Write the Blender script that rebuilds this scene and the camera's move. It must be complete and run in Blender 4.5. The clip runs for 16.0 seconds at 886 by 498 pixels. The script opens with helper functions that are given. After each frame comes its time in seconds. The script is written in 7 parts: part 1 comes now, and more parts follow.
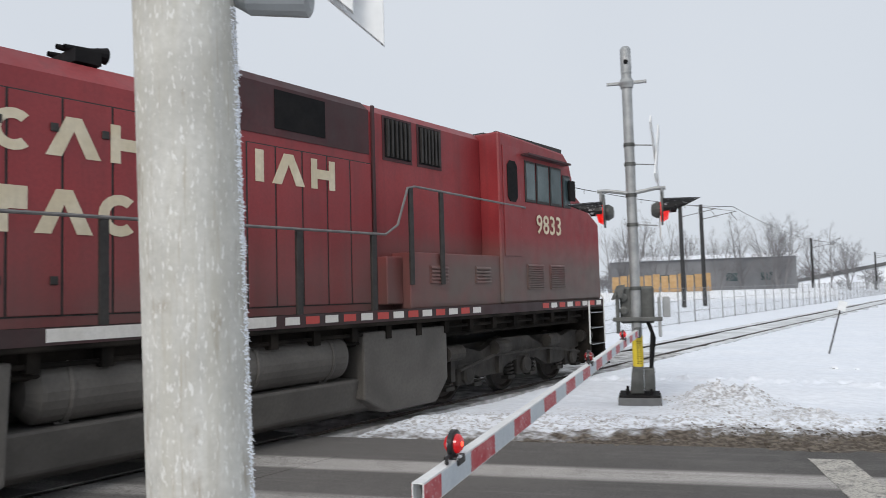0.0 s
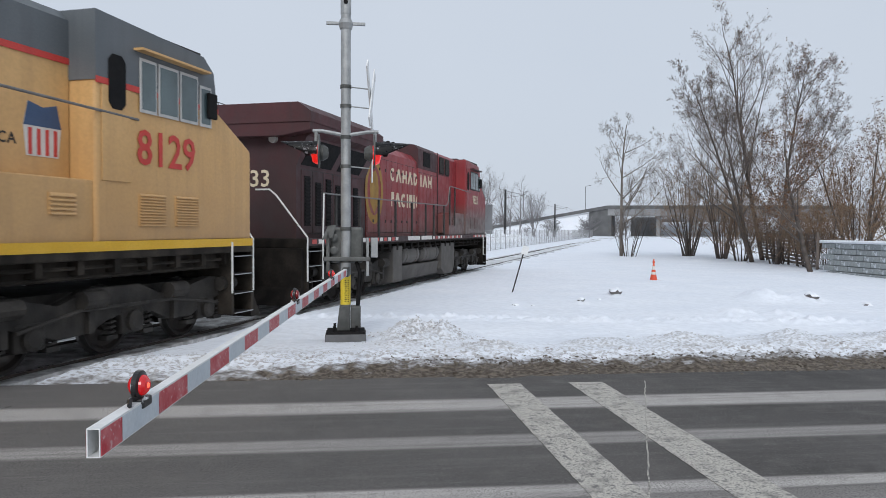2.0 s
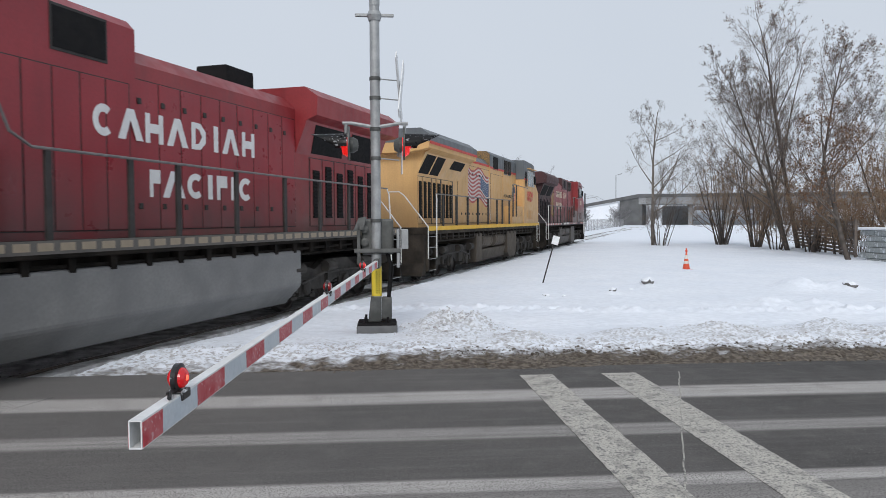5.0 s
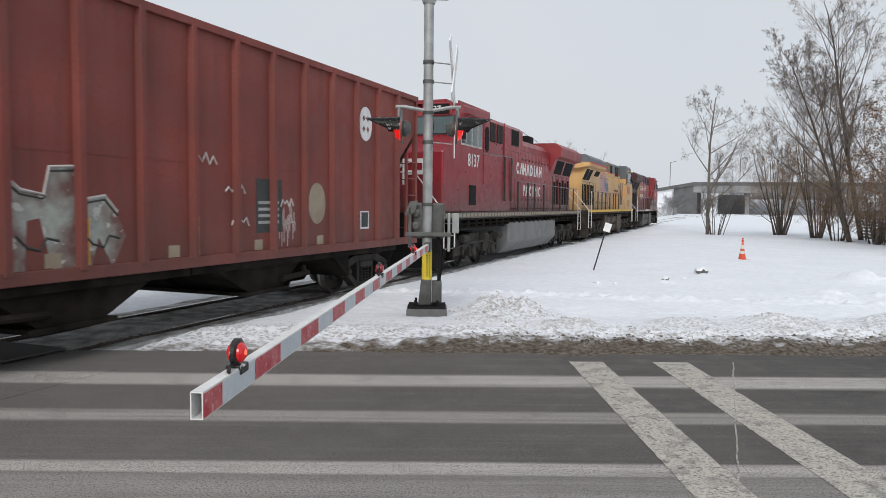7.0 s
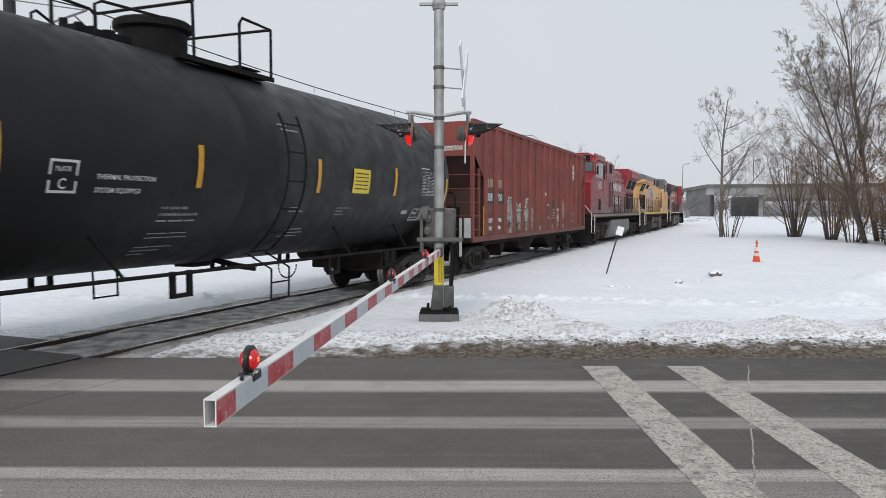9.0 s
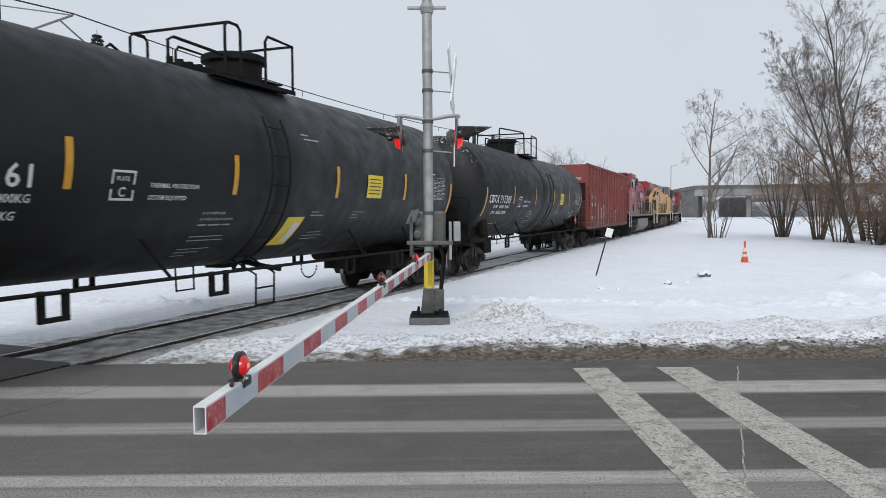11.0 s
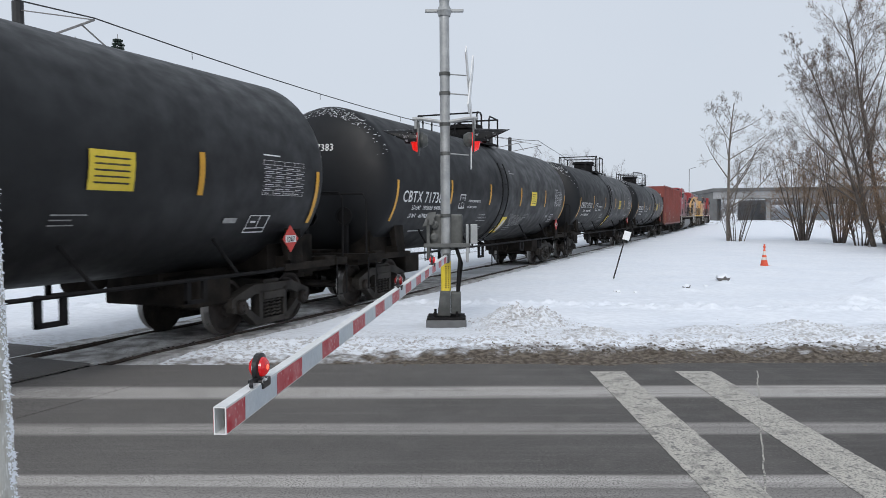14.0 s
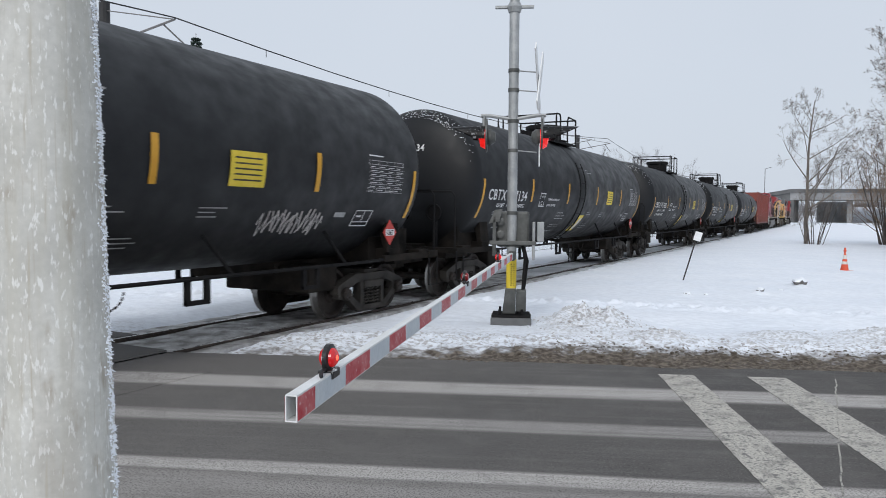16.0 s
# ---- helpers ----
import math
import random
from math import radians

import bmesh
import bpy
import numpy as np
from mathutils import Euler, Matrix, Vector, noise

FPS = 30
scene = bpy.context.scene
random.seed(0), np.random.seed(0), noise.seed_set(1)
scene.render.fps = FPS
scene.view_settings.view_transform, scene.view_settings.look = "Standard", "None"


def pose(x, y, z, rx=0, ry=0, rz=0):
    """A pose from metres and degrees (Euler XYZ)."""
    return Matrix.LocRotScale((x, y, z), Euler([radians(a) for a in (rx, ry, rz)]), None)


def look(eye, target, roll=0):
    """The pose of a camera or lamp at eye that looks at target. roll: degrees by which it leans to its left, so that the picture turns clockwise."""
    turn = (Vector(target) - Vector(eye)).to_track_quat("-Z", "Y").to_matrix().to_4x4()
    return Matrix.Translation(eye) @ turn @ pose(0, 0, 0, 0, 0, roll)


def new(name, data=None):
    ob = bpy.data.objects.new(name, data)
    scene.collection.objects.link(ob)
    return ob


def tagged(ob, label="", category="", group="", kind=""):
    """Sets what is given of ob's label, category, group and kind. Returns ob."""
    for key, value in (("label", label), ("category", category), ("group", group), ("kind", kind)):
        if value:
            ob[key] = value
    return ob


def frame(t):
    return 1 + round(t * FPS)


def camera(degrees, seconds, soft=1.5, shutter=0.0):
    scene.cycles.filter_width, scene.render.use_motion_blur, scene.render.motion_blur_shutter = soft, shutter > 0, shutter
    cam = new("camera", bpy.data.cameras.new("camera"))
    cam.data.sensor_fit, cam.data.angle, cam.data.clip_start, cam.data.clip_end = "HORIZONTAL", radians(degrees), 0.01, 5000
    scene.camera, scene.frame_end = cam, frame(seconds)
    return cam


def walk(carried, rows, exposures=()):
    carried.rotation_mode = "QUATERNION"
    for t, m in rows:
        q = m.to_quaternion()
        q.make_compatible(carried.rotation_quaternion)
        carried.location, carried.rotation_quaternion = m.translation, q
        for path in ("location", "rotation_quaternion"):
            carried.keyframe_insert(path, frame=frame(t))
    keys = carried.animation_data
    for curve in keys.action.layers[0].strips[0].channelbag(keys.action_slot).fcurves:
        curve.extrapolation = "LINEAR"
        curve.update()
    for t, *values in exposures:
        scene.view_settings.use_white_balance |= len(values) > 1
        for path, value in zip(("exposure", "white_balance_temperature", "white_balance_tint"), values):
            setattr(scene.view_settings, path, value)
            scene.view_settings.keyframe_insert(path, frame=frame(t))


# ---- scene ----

# ---------------------------------------------------------------- camera
cam = camera(62.10, 16.0, soft=0.8, shutter=0.12)
# seconds, x, y, z, pitch, roll, yaw
PATH = [
    (0.0, -0.037, -0.010, 1.965, 3.39, 1.54, -0.49),
    (0.5, 0.011, -0.010, 1.963, 1.36, 0.64, -12.99),
    (1.0, 0.036, -0.009, 1.953, -0.41, -0.13, -19.12),
    (1.5, 0.034, -0.012, 1.955, -1.31, -0.24, -21.53),
    (2.0, 0.035, -0.010, 1.952, -1.54, -0.26, -22.33),
    (2.5, 0.042, -0.009, 1.961, -1.58, 0.17, -22.94),
    (3.0, 0.042, -0.009, 1.959, -1.78, -0.09, -23.03),
    (3.5, 0.038, -0.008, 1.961, -2.01, 0.16, -22.64),
    (6.0, 0.006, 0.007, 1.951, -2.53, -0.38, -17.92),
    (6.5, -0.002, 0.007, 1.945, -2.97, -0.71, -16.94),
    (7.0, -0.007, 0.007, 1.943, -3.42, -0.56, -16.21),
    (7.5, -0.006, 0.009, 1.941, -3.68, -0.48, -15.65),
    (8.0, -0.006, 0.008, 1.946, -3.51, -0.15, -15.42),
    (8.5, -0.004, 0.007, 1.947, -3.23, -0.06, -15.34),
    (9.0, -0.003, 0.007, 1.946, -3.04, -0.00, -15.30),
    (11.5, -0.002, 0.007, 1.952, -2.77, 0.47, -16.21),
    (12.0, -0.009, 0.005, 1.951, -2.71, 0.41, -16.15),
    (12.5, -0.008, 0.005, 1.951, -2.68, 0.34, -16.02),
    (13.0, -0.011, 0.005, 1.951, -2.66, 0.38, -15.73),
    (13.5, -0.014, 0.004, 1.949, -2.67, 0.30, -15.29),
    (14.0, -0.012, 0.004, 1.951, -2.60, 0.36, -14.82),
    (14.5, -0.016, 0.002, 1.946, -2.72, 0.17, -14.24),
    (15.0, -0.020, 0.003, 1.948, -2.74, 0.12, -13.65),
    (15.5, -0.025, 0.004, 1.945, -2.73, -0.18, -12.77),
    (16.0, -0.033, 0.003, 1.944, -2.82, -0.47, -9.75),
]
walk(cam, [(t, pose(x, y, z, 90 + p, r, w)) for t, x, y, z, p, r, w in PATH],
     [(0, 0.12, 6650, 10), (0.5, -0.06, 6000, 10), (1, 0.0, 6100, 10), (2.5, 0.0, 6350, 10), (3.6, 0.0, 6350, 10), (6, 0.06, 6600, 10), (8, 0.11, 6900, 10), (9, 0.10, 6800, 10), (12, 0.08, 6500, 10), (16, 0.08, 6400, 10)])

# ---------------------------------------------------------------- light
world = bpy.data.worlds.new("overcast")
scene.world = world
world.use_nodes = True
wn, wl = world.node_tree.nodes, world.node_tree.links
sky = wn.new("ShaderNodeTexSky")
sky.sky_type, sky.sun_disc = "NISHITA", False
sky.sun_elevation, sky.sun_rotation = radians(28), radians(200)
sky.air_density, sky.dust_density = 1.0, 4.0
cloud = wn.new("ShaderNodeTexNoise")
cloud.inputs["Scale"].default_value = 1.6
cloud.inputs["Detail"].default_value = 4
ramp = wn.new("ShaderNodeValToRGB")
ramp.color_ramp.elements[0].color = (0.60, 0.66, 0.745, 1)
ramp.color_ramp.elements[1].color = (0.70, 0.75, 0.82, 1)
dim = wn.new("ShaderNodeMix")
dim.data_type, dim.blend_type = "RGBA", "MULTIPLY"
dim.inputs[0].default_value = 1.0
dim.inputs[7].default_value = (0.06, 0.06, 0.06, 1)
veil = wn.new("ShaderNodeMix")
veil.data_type = "RGBA"
veil.inputs[0].default_value = 0.9
wl.new(cloud.outputs[0], ramp.inputs[0])
wl.new(sky.outputs[0], dim.inputs[6])
wl.new(dim.outputs[2], veil.inputs[6])
wl.new(ramp.outputs[0], veil.inputs[7])
wl.new(veil.outputs[2], wn["Background"].inputs[0])
wn["Background"].inputs[1].default_value = 1.0
sun = new("sun", bpy.data.lights.new("sun", "SUN"))
sun.data.energy, sun.data.angle, sun.data.color = 1.5, radians(25), (1.0, 0.97, 0.93)
sun.matrix_world = look((-20, -40, 32), (0, 0, 0))

# ---------------------------------------------------------------- materials


def mat(name, c1, c2=None, rough=0.6, metal=0.0, scale=3.0, fine=40.0, bump=0.0, spec=0.5, emit=None, power=0.0,
        grime=None, low=0.0, high=1.0, amount=0.6, streak=0.0, vary=0.0, contrast=(0.35, 0.65), scratch=None, ahead=None):
    """A surface with two scales of noise; grime: a dust colour lying thicker between low and high; streak: vertical runs; scratch: worn flecks."""
    m = bpy.data.materials.new(name)
    m.use_nodes = True
    n, l = m.node_tree.nodes, m.node_tree.links
    b = n["Principled BSDF"]
    b.inputs["Roughness"].default_value = rough
    b.inputs["Metallic"].default_value = metal
    b.inputs["Specular IOR Level"].default_value = spec
    tc = n.new("ShaderNodeTexCoord")

    def noise_at(s, detail=5, stretch=None):
        t = n.new("ShaderNodeTexNoise")
        t.inputs["Scale"].default_value, t.inputs["Detail"].default_value = s, detail
        if stretch:
            mp = n.new("ShaderNodeMapping")
            mp.inputs["Scale"].default_value = stretch
            l.new(tc.outputs["Object"], mp.inputs[0])
            l.new(mp.outputs[0], t.inputs["Vector"])
        else:
            l.new(tc.outputs["Object"], t.inputs["Vector"])
        return t.outputs[0]

    def mixed(fac, a, c):
        x = n.new("ShaderNodeMix")
        x.data_type = "RGBA"
        for i, v in ((0, fac), (6, a), (7, c)):
            if isinstance(v, tuple):
                x.inputs[i].default_value = (*v, 1)
            elif isinstance(v, float):
                x.inputs[i].default_value = v
            else:
                l.new(v, x.inputs[i])
        return x.outputs[2]

    def mapped(v, a, c, lo=0.0, hi=1.0):
        r = n.new("ShaderNodeMapRange")
        l.new(v, r.inputs[0])
        for i, q in enumerate((a, c, lo, hi)):
            r.inputs[i + 1].default_value = q
        return r.outputs[0]

    def times(a, c):
        q = n.new("ShaderNodeMath")
        q.operation = "MULTIPLY"
        for i, v in enumerate((a, c)):
            if isinstance(v, float):
                q.inputs[i].default_value = v
            else:
                l.new(v, q.inputs[i])
        return q.outputs[0]

    c2 = c2 or tuple(min(1, v * 1.18 + 0.004) for v in c1)
    col = mixed(mapped(noise_at(scale), *contrast), c1, c2)
    col = mixed(mapped(noise_at(fine, 3), 0.35, 0.75, 0.0, 0.35), col, tuple(v * 0.72 for v in c1))
    if streak:
        col = mixed(times(mapped(noise_at(1.0, 4, (5.0, 5.0, 0.35)), 0.5, 0.78), float(streak)), col, tuple(v * 0.45 + 0.01 for v in c1))
    if scratch:
        col = mixed(mapped(noise_at(fine * 0.5, 6), 0.60, 0.64, 0.0, 0.85), col, scratch)
    if grime:
        sep = n.new("ShaderNodeSeparateXYZ")
        l.new(tc.outputs["Object"], sep.inputs[0])
        g = times(mapped(sep.outputs[2], low, high, 1.0, 0.0), mapped(noise_at(1.3, 6), 0.25, 0.6, 0.45, 1.0))
        col = mixed(times(g, float(amount)), col, grime)
        if ahead:
            q = times(mapped(sep.outputs[0], *ahead), mapped(sep.outputs[2], 2.35, 3.05, 1.0, 0.0))
            col = mixed(times(times(q, mapped(noise_at(1.9, 6), 0.25, 0.55, 0.55, 1.0)), 0.85), col, grime)
    if vary:
        oi = n.new("ShaderNodeObjectInfo")
        col = mixed(mapped(oi.outputs["Random"], 0, 1, 0.0, float(vary)), col, tuple(v * 0.5 for v in c1))
    l.new(col, b.inputs["Base Color"])
    l.new(mapped(noise_at(scale * 4), 0.3, 0.7, max(0.02, rough - 0.1), min(1, rough + 0.12)), b.inputs["Roughness"])
    if bump:
        bp = n.new("ShaderNodeBump")
        bp.inputs["Strength"].default_value, bp.inputs["Distance"].default_value = 0.6, bump
        l.new(noise_at(fine, 6), bp.inputs["Height"])
        l.new(bp.outputs[0], b.inputs["Normal"])
    if emit:
        b.inputs["Emission Color"].default_value, b.inputs["Emission Strength"].default_value = (*emit, 1), power
    return m


DUST = (0.105, 0.09, 0.078)
M = {
    "snow": mat("snow", (0.80, 0.83, 0.88), (0.86, 0.88, 0.91), 0.75, scale=0.6, fine=7, bump=0.03, contrast=(0.3, 0.7)),
    "slush": mat("slush", (0.075, 0.06, 0.046), (0.20, 0.175, 0.145), 0.8, scale=2.2, fine=18, bump=0.06),
    "dirty_snow": mat("dirty_snow", (0.40, 0.38, 0.37), (0.74, 0.75, 0.77), 0.8, scale=2.5, fine=14, bump=0.05),
    "bed": mat("track_bed_snow", (0.27, 0.255, 0.24), (0.74, 0.735, 0.73), 0.9, scale=3.4, fine=18, bump=0.08),
    "rail": mat("rail_steel", (0.055, 0.045, 0.04), (0.10, 0.075, 0.06), 0.5, 0.4, scale=4),
    "rail_top": mat("rail_head", (0.35, 0.34, 0.33), rough=0.3, metal=0.9),
    "cp_red": mat("cp_red", (0.22, 0.021, 0.026), (0.285, 0.032, 0.036), 0.42, scale=0.9, fine=25, grime=DUST, low=1.7, high=3.1, amount=0.62, streak=0.45, ahead=(1.8, 4.2)),
    "cp_red_clean": mat("cp_red_clean", (0.235, 0.016, 0.025), (0.285, 0.024, 0.033), 0.36, scale=0.9, fine=25, grime=(0.06, 0.04, 0.036), low=1.6, high=2.9, amount=0.85, streak=0.25),
    "cp_soot": mat("cp_sooty_red", (0.038, 0.013, 0.015), (0.078, 0.020, 0.023), 0.6, scale=0.8, fine=20, grime=(0.022, 0.02, 0.019), low=1.7, high=3.6, amount=0.6, streak=0.5),
    "cream": mat("cream_lettering", (0.62, 0.53, 0.37), (0.70, 0.62, 0.47), 0.55, scale=3, fine=14, streak=0.35),
    "gold": mat("gold_emblem", (0.30, 0.16, 0.025), (0.40, 0.23, 0.04), 0.55, scale=3, streak=0.5),
    "up_yellow": mat("armour_yellow", (0.60, 0.355, 0.140), (0.67, 0.41, 0.170), 0.45, scale=0.9, fine=20, grime=(0.28, 0.17, 0.085), low=1.6, high=3.2, amount=0.5, streak=0.28),
    "up_line": mat("yellow_line", (0.66, 0.38, 0.015), (0.72, 0.43, 0.03), 0.5, scale=2),
    "up_grey": mat("harbour_grey", (0.10, 0.115, 0.125), (0.14, 0.15, 0.16), 0.5, scale=0.9, streak=0.3),
    "up_red": mat("signal_red", (0.50, 0.04, 0.03), rough=0.5, scale=2, streak=0.2),
    "flag_white": mat("flag_white", (0.55, 0.50, 0.47), (0.62, 0.57, 0.53), 0.5, scale=2),
    "flag_red": mat("flag_red", (0.36, 0.05, 0.045), rough=0.5, scale=2),
    "flag_blue": mat("flag_blue", (0.035, 0.075, 0.16), rough=0.5, scale=2),
    "black": mat("black_louvre", (0.012, 0.012, 0.013), (0.018, 0.017, 0.017), 0.75, scale=4, spec=0.10),
    "truck": mat("grimy_truck_casting", (0.022, 0.020, 0.018), (0.055, 0.049, 0.043), 0.75, scale=3, fine=22, bump=0.01, spec=0.3),
    # darker copy of the hopper red, with the end bays' shade painted in
    "hopper_shade": mat("shaded_oxide_red", (0.045, 0.022, 0.019), (0.075, 0.030, 0.025), 0.8, scale=1.2, fine=16, streak=0.3),
    "under": mat("grimy_underframe", (0.011, 0.010, 0.009), (0.032, 0.027, 0.023), 0.88, scale=2.5, fine=22, bump=0.01, spec=0.08),
    "under_up": mat("dusty_underframe", (0.020, 0.017, 0.014), (0.060, 0.050, 0.040), 0.85, scale=2.5, fine=22, bump=0.01, spec=0.2),
    "cp_tank": mat("fuel_tank_grey", (0.085, 0.079, 0.073), (0.135, 0.125, 0.115), 0.7, scale=1.5, fine=22, spec=0.3),
    "up_tank": mat("dusty_tank_tan", (0.070, 0.058, 0.046), (0.12, 0.10, 0.08), 0.75, scale=1.5, fine=22, spec=0.3, grime=(0.03, 0.026, 0.022), low=0.2, high=0.9, amount=0.7),
    "cp_tank_light": mat("clean_tank_grey", (0.16, 0.16, 0.16), (0.22, 0.22, 0.215), 0.6, scale=1.5, fine=22, spec=0.3),
    "wheel": mat("wheel_steel", (0.022, 0.018, 0.016), (0.052, 0.041, 0.035), 0.7, 0.3, scale=5),
    "tread": mat("wheel_tread", (0.30, 0.29, 0.28), rough=0.35, metal=0.9),
    "white_rail": mat("white_grab_iron", (0.62, 0.62, 0.60), (0.72, 0.72, 0.70), 0.5, scale=6),
    "grey_rail": mat("grey_handrail", (0.13, 0.125, 0.125), (0.19, 0.185, 0.18), 0.5, scale=6),
    "post": mat("dark_stanchion", (0.020, 0.018, 0.017), (0.036, 0.032, 0.030), 0.65, scale=6),
    "refl_white": mat("reflective_white", (0.62, 0.60, 0.56), (0.7, 0.68, 0.65), 0.45, scale=5, streak=0.3),
    "refl_red": mat("reflective_red", (0.42, 0.05, 0.04), rough=0.45, scale=5, streak=0.3),
    "hopper": mat("oxide_hopper_red", (0.165, 0.036, 0.028), (0.235, 0.050, 0.038), 0.62, scale=0.8, fine=18, grime=(0.075, 0.05, 0.043), low=1.0, high=2.4, amount=0.5, streak=0.5),
    "tank": mat("tank_black", (0.008, 0.009, 0.0108), (0.011, 0.012, 0.0142), 0.50, scale=0.7, fine=12, spec=0.28, grime=(0.012, 0.011, 0.010), low=1.2, high=2.2, amount=0.5),
    "letter": mat("white_stencil", (0.66, 0.66, 0.66), (0.74, 0.74, 0.74), 0.55, scale=5),
    "letter_dim": mat("worn_stencil", (0.30, 0.30, 0.30), (0.42, 0.42, 0.42), 0.6, scale=9),
    "conspic": mat("conspicuity_yellow", (0.62, 0.31, 0.015), (0.68, 0.36, 0.03), 0.4, scale=4),
    "sign_yellow": mat("sign_yellow", (0.72, 0.54, 0.03), (0.78, 0.60, 0.06), 0.5, scale=5),
    "glass": mat("cab_glass", (0.05, 0.075, 0.08), (0.10, 0.14, 0.145), 0.08, scale=1.2, spec=0.7),
    "pale": mat("pale_window_frame", (0.48, 0.47, 0.45), rough=0.45, metal=0.3),
    "galv": mat("galvanised_steel", (0.30, 0.315, 0.32), (0.42, 0.43, 0.435), 0.5, 0.35, scale=5, fine=30, streak=0.3),
    "case": mat("machine_case_grey", (0.06, 0.063, 0.06), (0.13, 0.134, 0.13), 0.55, 0.2, scale=4, fine=25, streak=0.3),
    "arm_white": mat("arm_white", (0.72, 0.73, 0.73), (0.80, 0.81, 0.81), 0.5, scale=6),
    "arm_silver": mat("arm_reflective_white", (0.52, 0.58, 0.63), (0.60, 0.65, 0.69), 0.45, scale=6, fine=50),
    "arm_red": mat("frosted_red_sheeting", (0.46, 0.035, 0.05), (0.56, 0.16, 0.17), 0.5, scale=14, fine=90, scratch=(0.60, 0.38, 0.39)),
    "lamp_red": mat("lit_red_lens", (0.5, 0.01, 0.01), rough=0.25, emit=(1.0, 0.02, 0.015), power=0.55),
    "lamp_hot": mat("red_led_core", (0.8, 0.1, 0.05), rough=0.3, emit=(1.0, 0.06, 0.03), power=2.6),
    "lens_dark": mat("dark_red_lens", (0.20, 0.008, 0.01), rough=0.15, spec=0.7),
    "gloss_black": mat("hood_black", (0.012, 0.012, 0.013), rough=0.35, scratch=(0.5, 0.52, 0.55)),
    
    "gate_lens": mat("gate_lamp_red", (0.34, 0.008, 0.014), (0.42, 0.012, 0.018), rough=0.2, spec=0.7, emit=(1.0, 0.02, 0.02), power=0.22),
    "panel": mat("crossing_asphalt", (0.085, 0.08, 0.076), (0.19, 0.182, 0.175), 0.8, scale=1.3, fine=25, bump=0.01),
    "orange": mat("cone_orange", (0.62, 0.075, 0.03), (0.68, 0.10, 0.04), 0.5, scale=6),
    "bark": mat("bark", (0.075, 0.064, 0.057), (0.14, 0.12, 0.107), 0.9, scale=3, fine=30, bump=0.01, spec=0.2),
    "bark_pale": mat("pale_bark", (0.15, 0.13, 0.115), (0.24, 0.215, 0.19), 0.9, scale=3, fine=30, spec=0.2),
    "twig": mat("twigs", (0.12, 0.10, 0.09), (0.185, 0.16, 0.143), 0.9, scale=2, spec=0.2),
    # paler, greyer twigs: distance haze is mixed into the colour
    "haze_twig": mat("hazed_far_twigs", (0.18, 0.175, 0.18), (0.25, 0.245, 0.25), 0.95, scale=0.3, spec=0.1),
    "leaf": mat("dry_leaf", (0.14, 0.07, 0.035), (0.22, 0.12, 0.06), 0.8, scale=3),
    "brush": mat("dry_brush", (0.19, 0.13, 0.085), (0.27, 0.19, 0.13), 0.9, scale=1),
    "needle": mat("spruce_needles", (0.035, 0.055, 0.045), (0.07, 0.09, 0.08), 0.9, scale=2),
    "concrete": mat("concrete", (0.24, 0.245, 0.25), (0.33, 0.335, 0.34), 0.85, scale=0.4, fine=8, streak=0.3),
    "concrete_dark": mat("stained_concrete", (0.09, 0.092, 0.094), (0.15, 0.152, 0.155), 0.85, scale=0.4, fine=8),
    "wall_block": mat("snowy_wall_block", (0.26, 0.285, 0.285), (0.36, 0.385, 0.385), 0.85, scale=1.5, fine=9, bump=0.03, vary=0.25, streak=0.4, scratch=(0.66, 0.69, 0.73)),
    "board": mat("weathered_board", (0.13, 0.105, 0.09), (0.20, 0.17, 0.15), 0.85, scale=2, fine=20, vary=0.4),
    "timber": mat("fresh_timber", (0.42, 0.26, 0.12), (0.52, 0.34, 0.17), 0.8, scale=2, vary=0.3),
    "wire": mat("black_cable", (0.015, 0.015, 0.016), rough=0.6),
    "cat_pole": mat("black_mast_paint", (0.014, 0.014, 0.015), (0.025, 0.024, 0.024), 0.6, scale=2),
    "mesh_grey": mat("fence_galvanised", (0.24, 0.245, 0.25), (0.32, 0.325, 0.33), 0.6, 0.3, scale=3),
    "building": mat("grey_siding", (0.16, 0.165, 0.175), (0.22, 0.225, 0.235), 0.8, scale=0.3),
    "rock": mat("rock", (0.10, 0.095, 0.09), (0.20, 0.19, 0.185), 0.85, scale=4, fine=20, bump=0.02),
    "graffiti_pale": mat("graffiti_pale_green", (0.15, 0.075, 0.065), (0.34, 0.37, 0.34), 0.6, scale=2.6, fine=11, contrast=(0.34, 0.56), scratch=(0.50, 0.51, 0.49)),
    "graffiti_white": mat("graffiti_white", (0.50, 0.47, 0.46), (0.60, 0.58, 0.57), 0.6, scale=4),
    "graffiti_dark": mat("graffiti_dark", (0.03, 0.035, 0.035), rough=0.6, scale=3),
    "bed_far": mat("track_bed_far_snow", (0.50, 0.51, 0.52), (0.76, 0.78, 0.80), 0.9, scale=0.8, fine=12, bump=0.03),
    "patch": mat("worn_emblem", (0.27, 0.22, 0.16), (0.36, 0.30, 0.22), 0.7, scale=3),
}

# ---------------------------------------------------------------- building helpers
COS, SIN = math.cos, math.sin


def part(name, bm, material, parent=None, label="", smooth=False, keep=None):
    me = bpy.data.meshes.new(name)
    bmesh.ops.recalc_face_normals(bm, faces=bm.faces)
    bm.to_mesh(me)
    bm.free()
    for m in (material if isinstance(material, (list, tuple)) else [material]):
        me.materials.append(m)
    if smooth:
        for p in me.polygons:
            p.use_smooth = True
    ob = new(name, me)
    ob.parent = parent
    if label:
        ob["label"] = label
    return ob


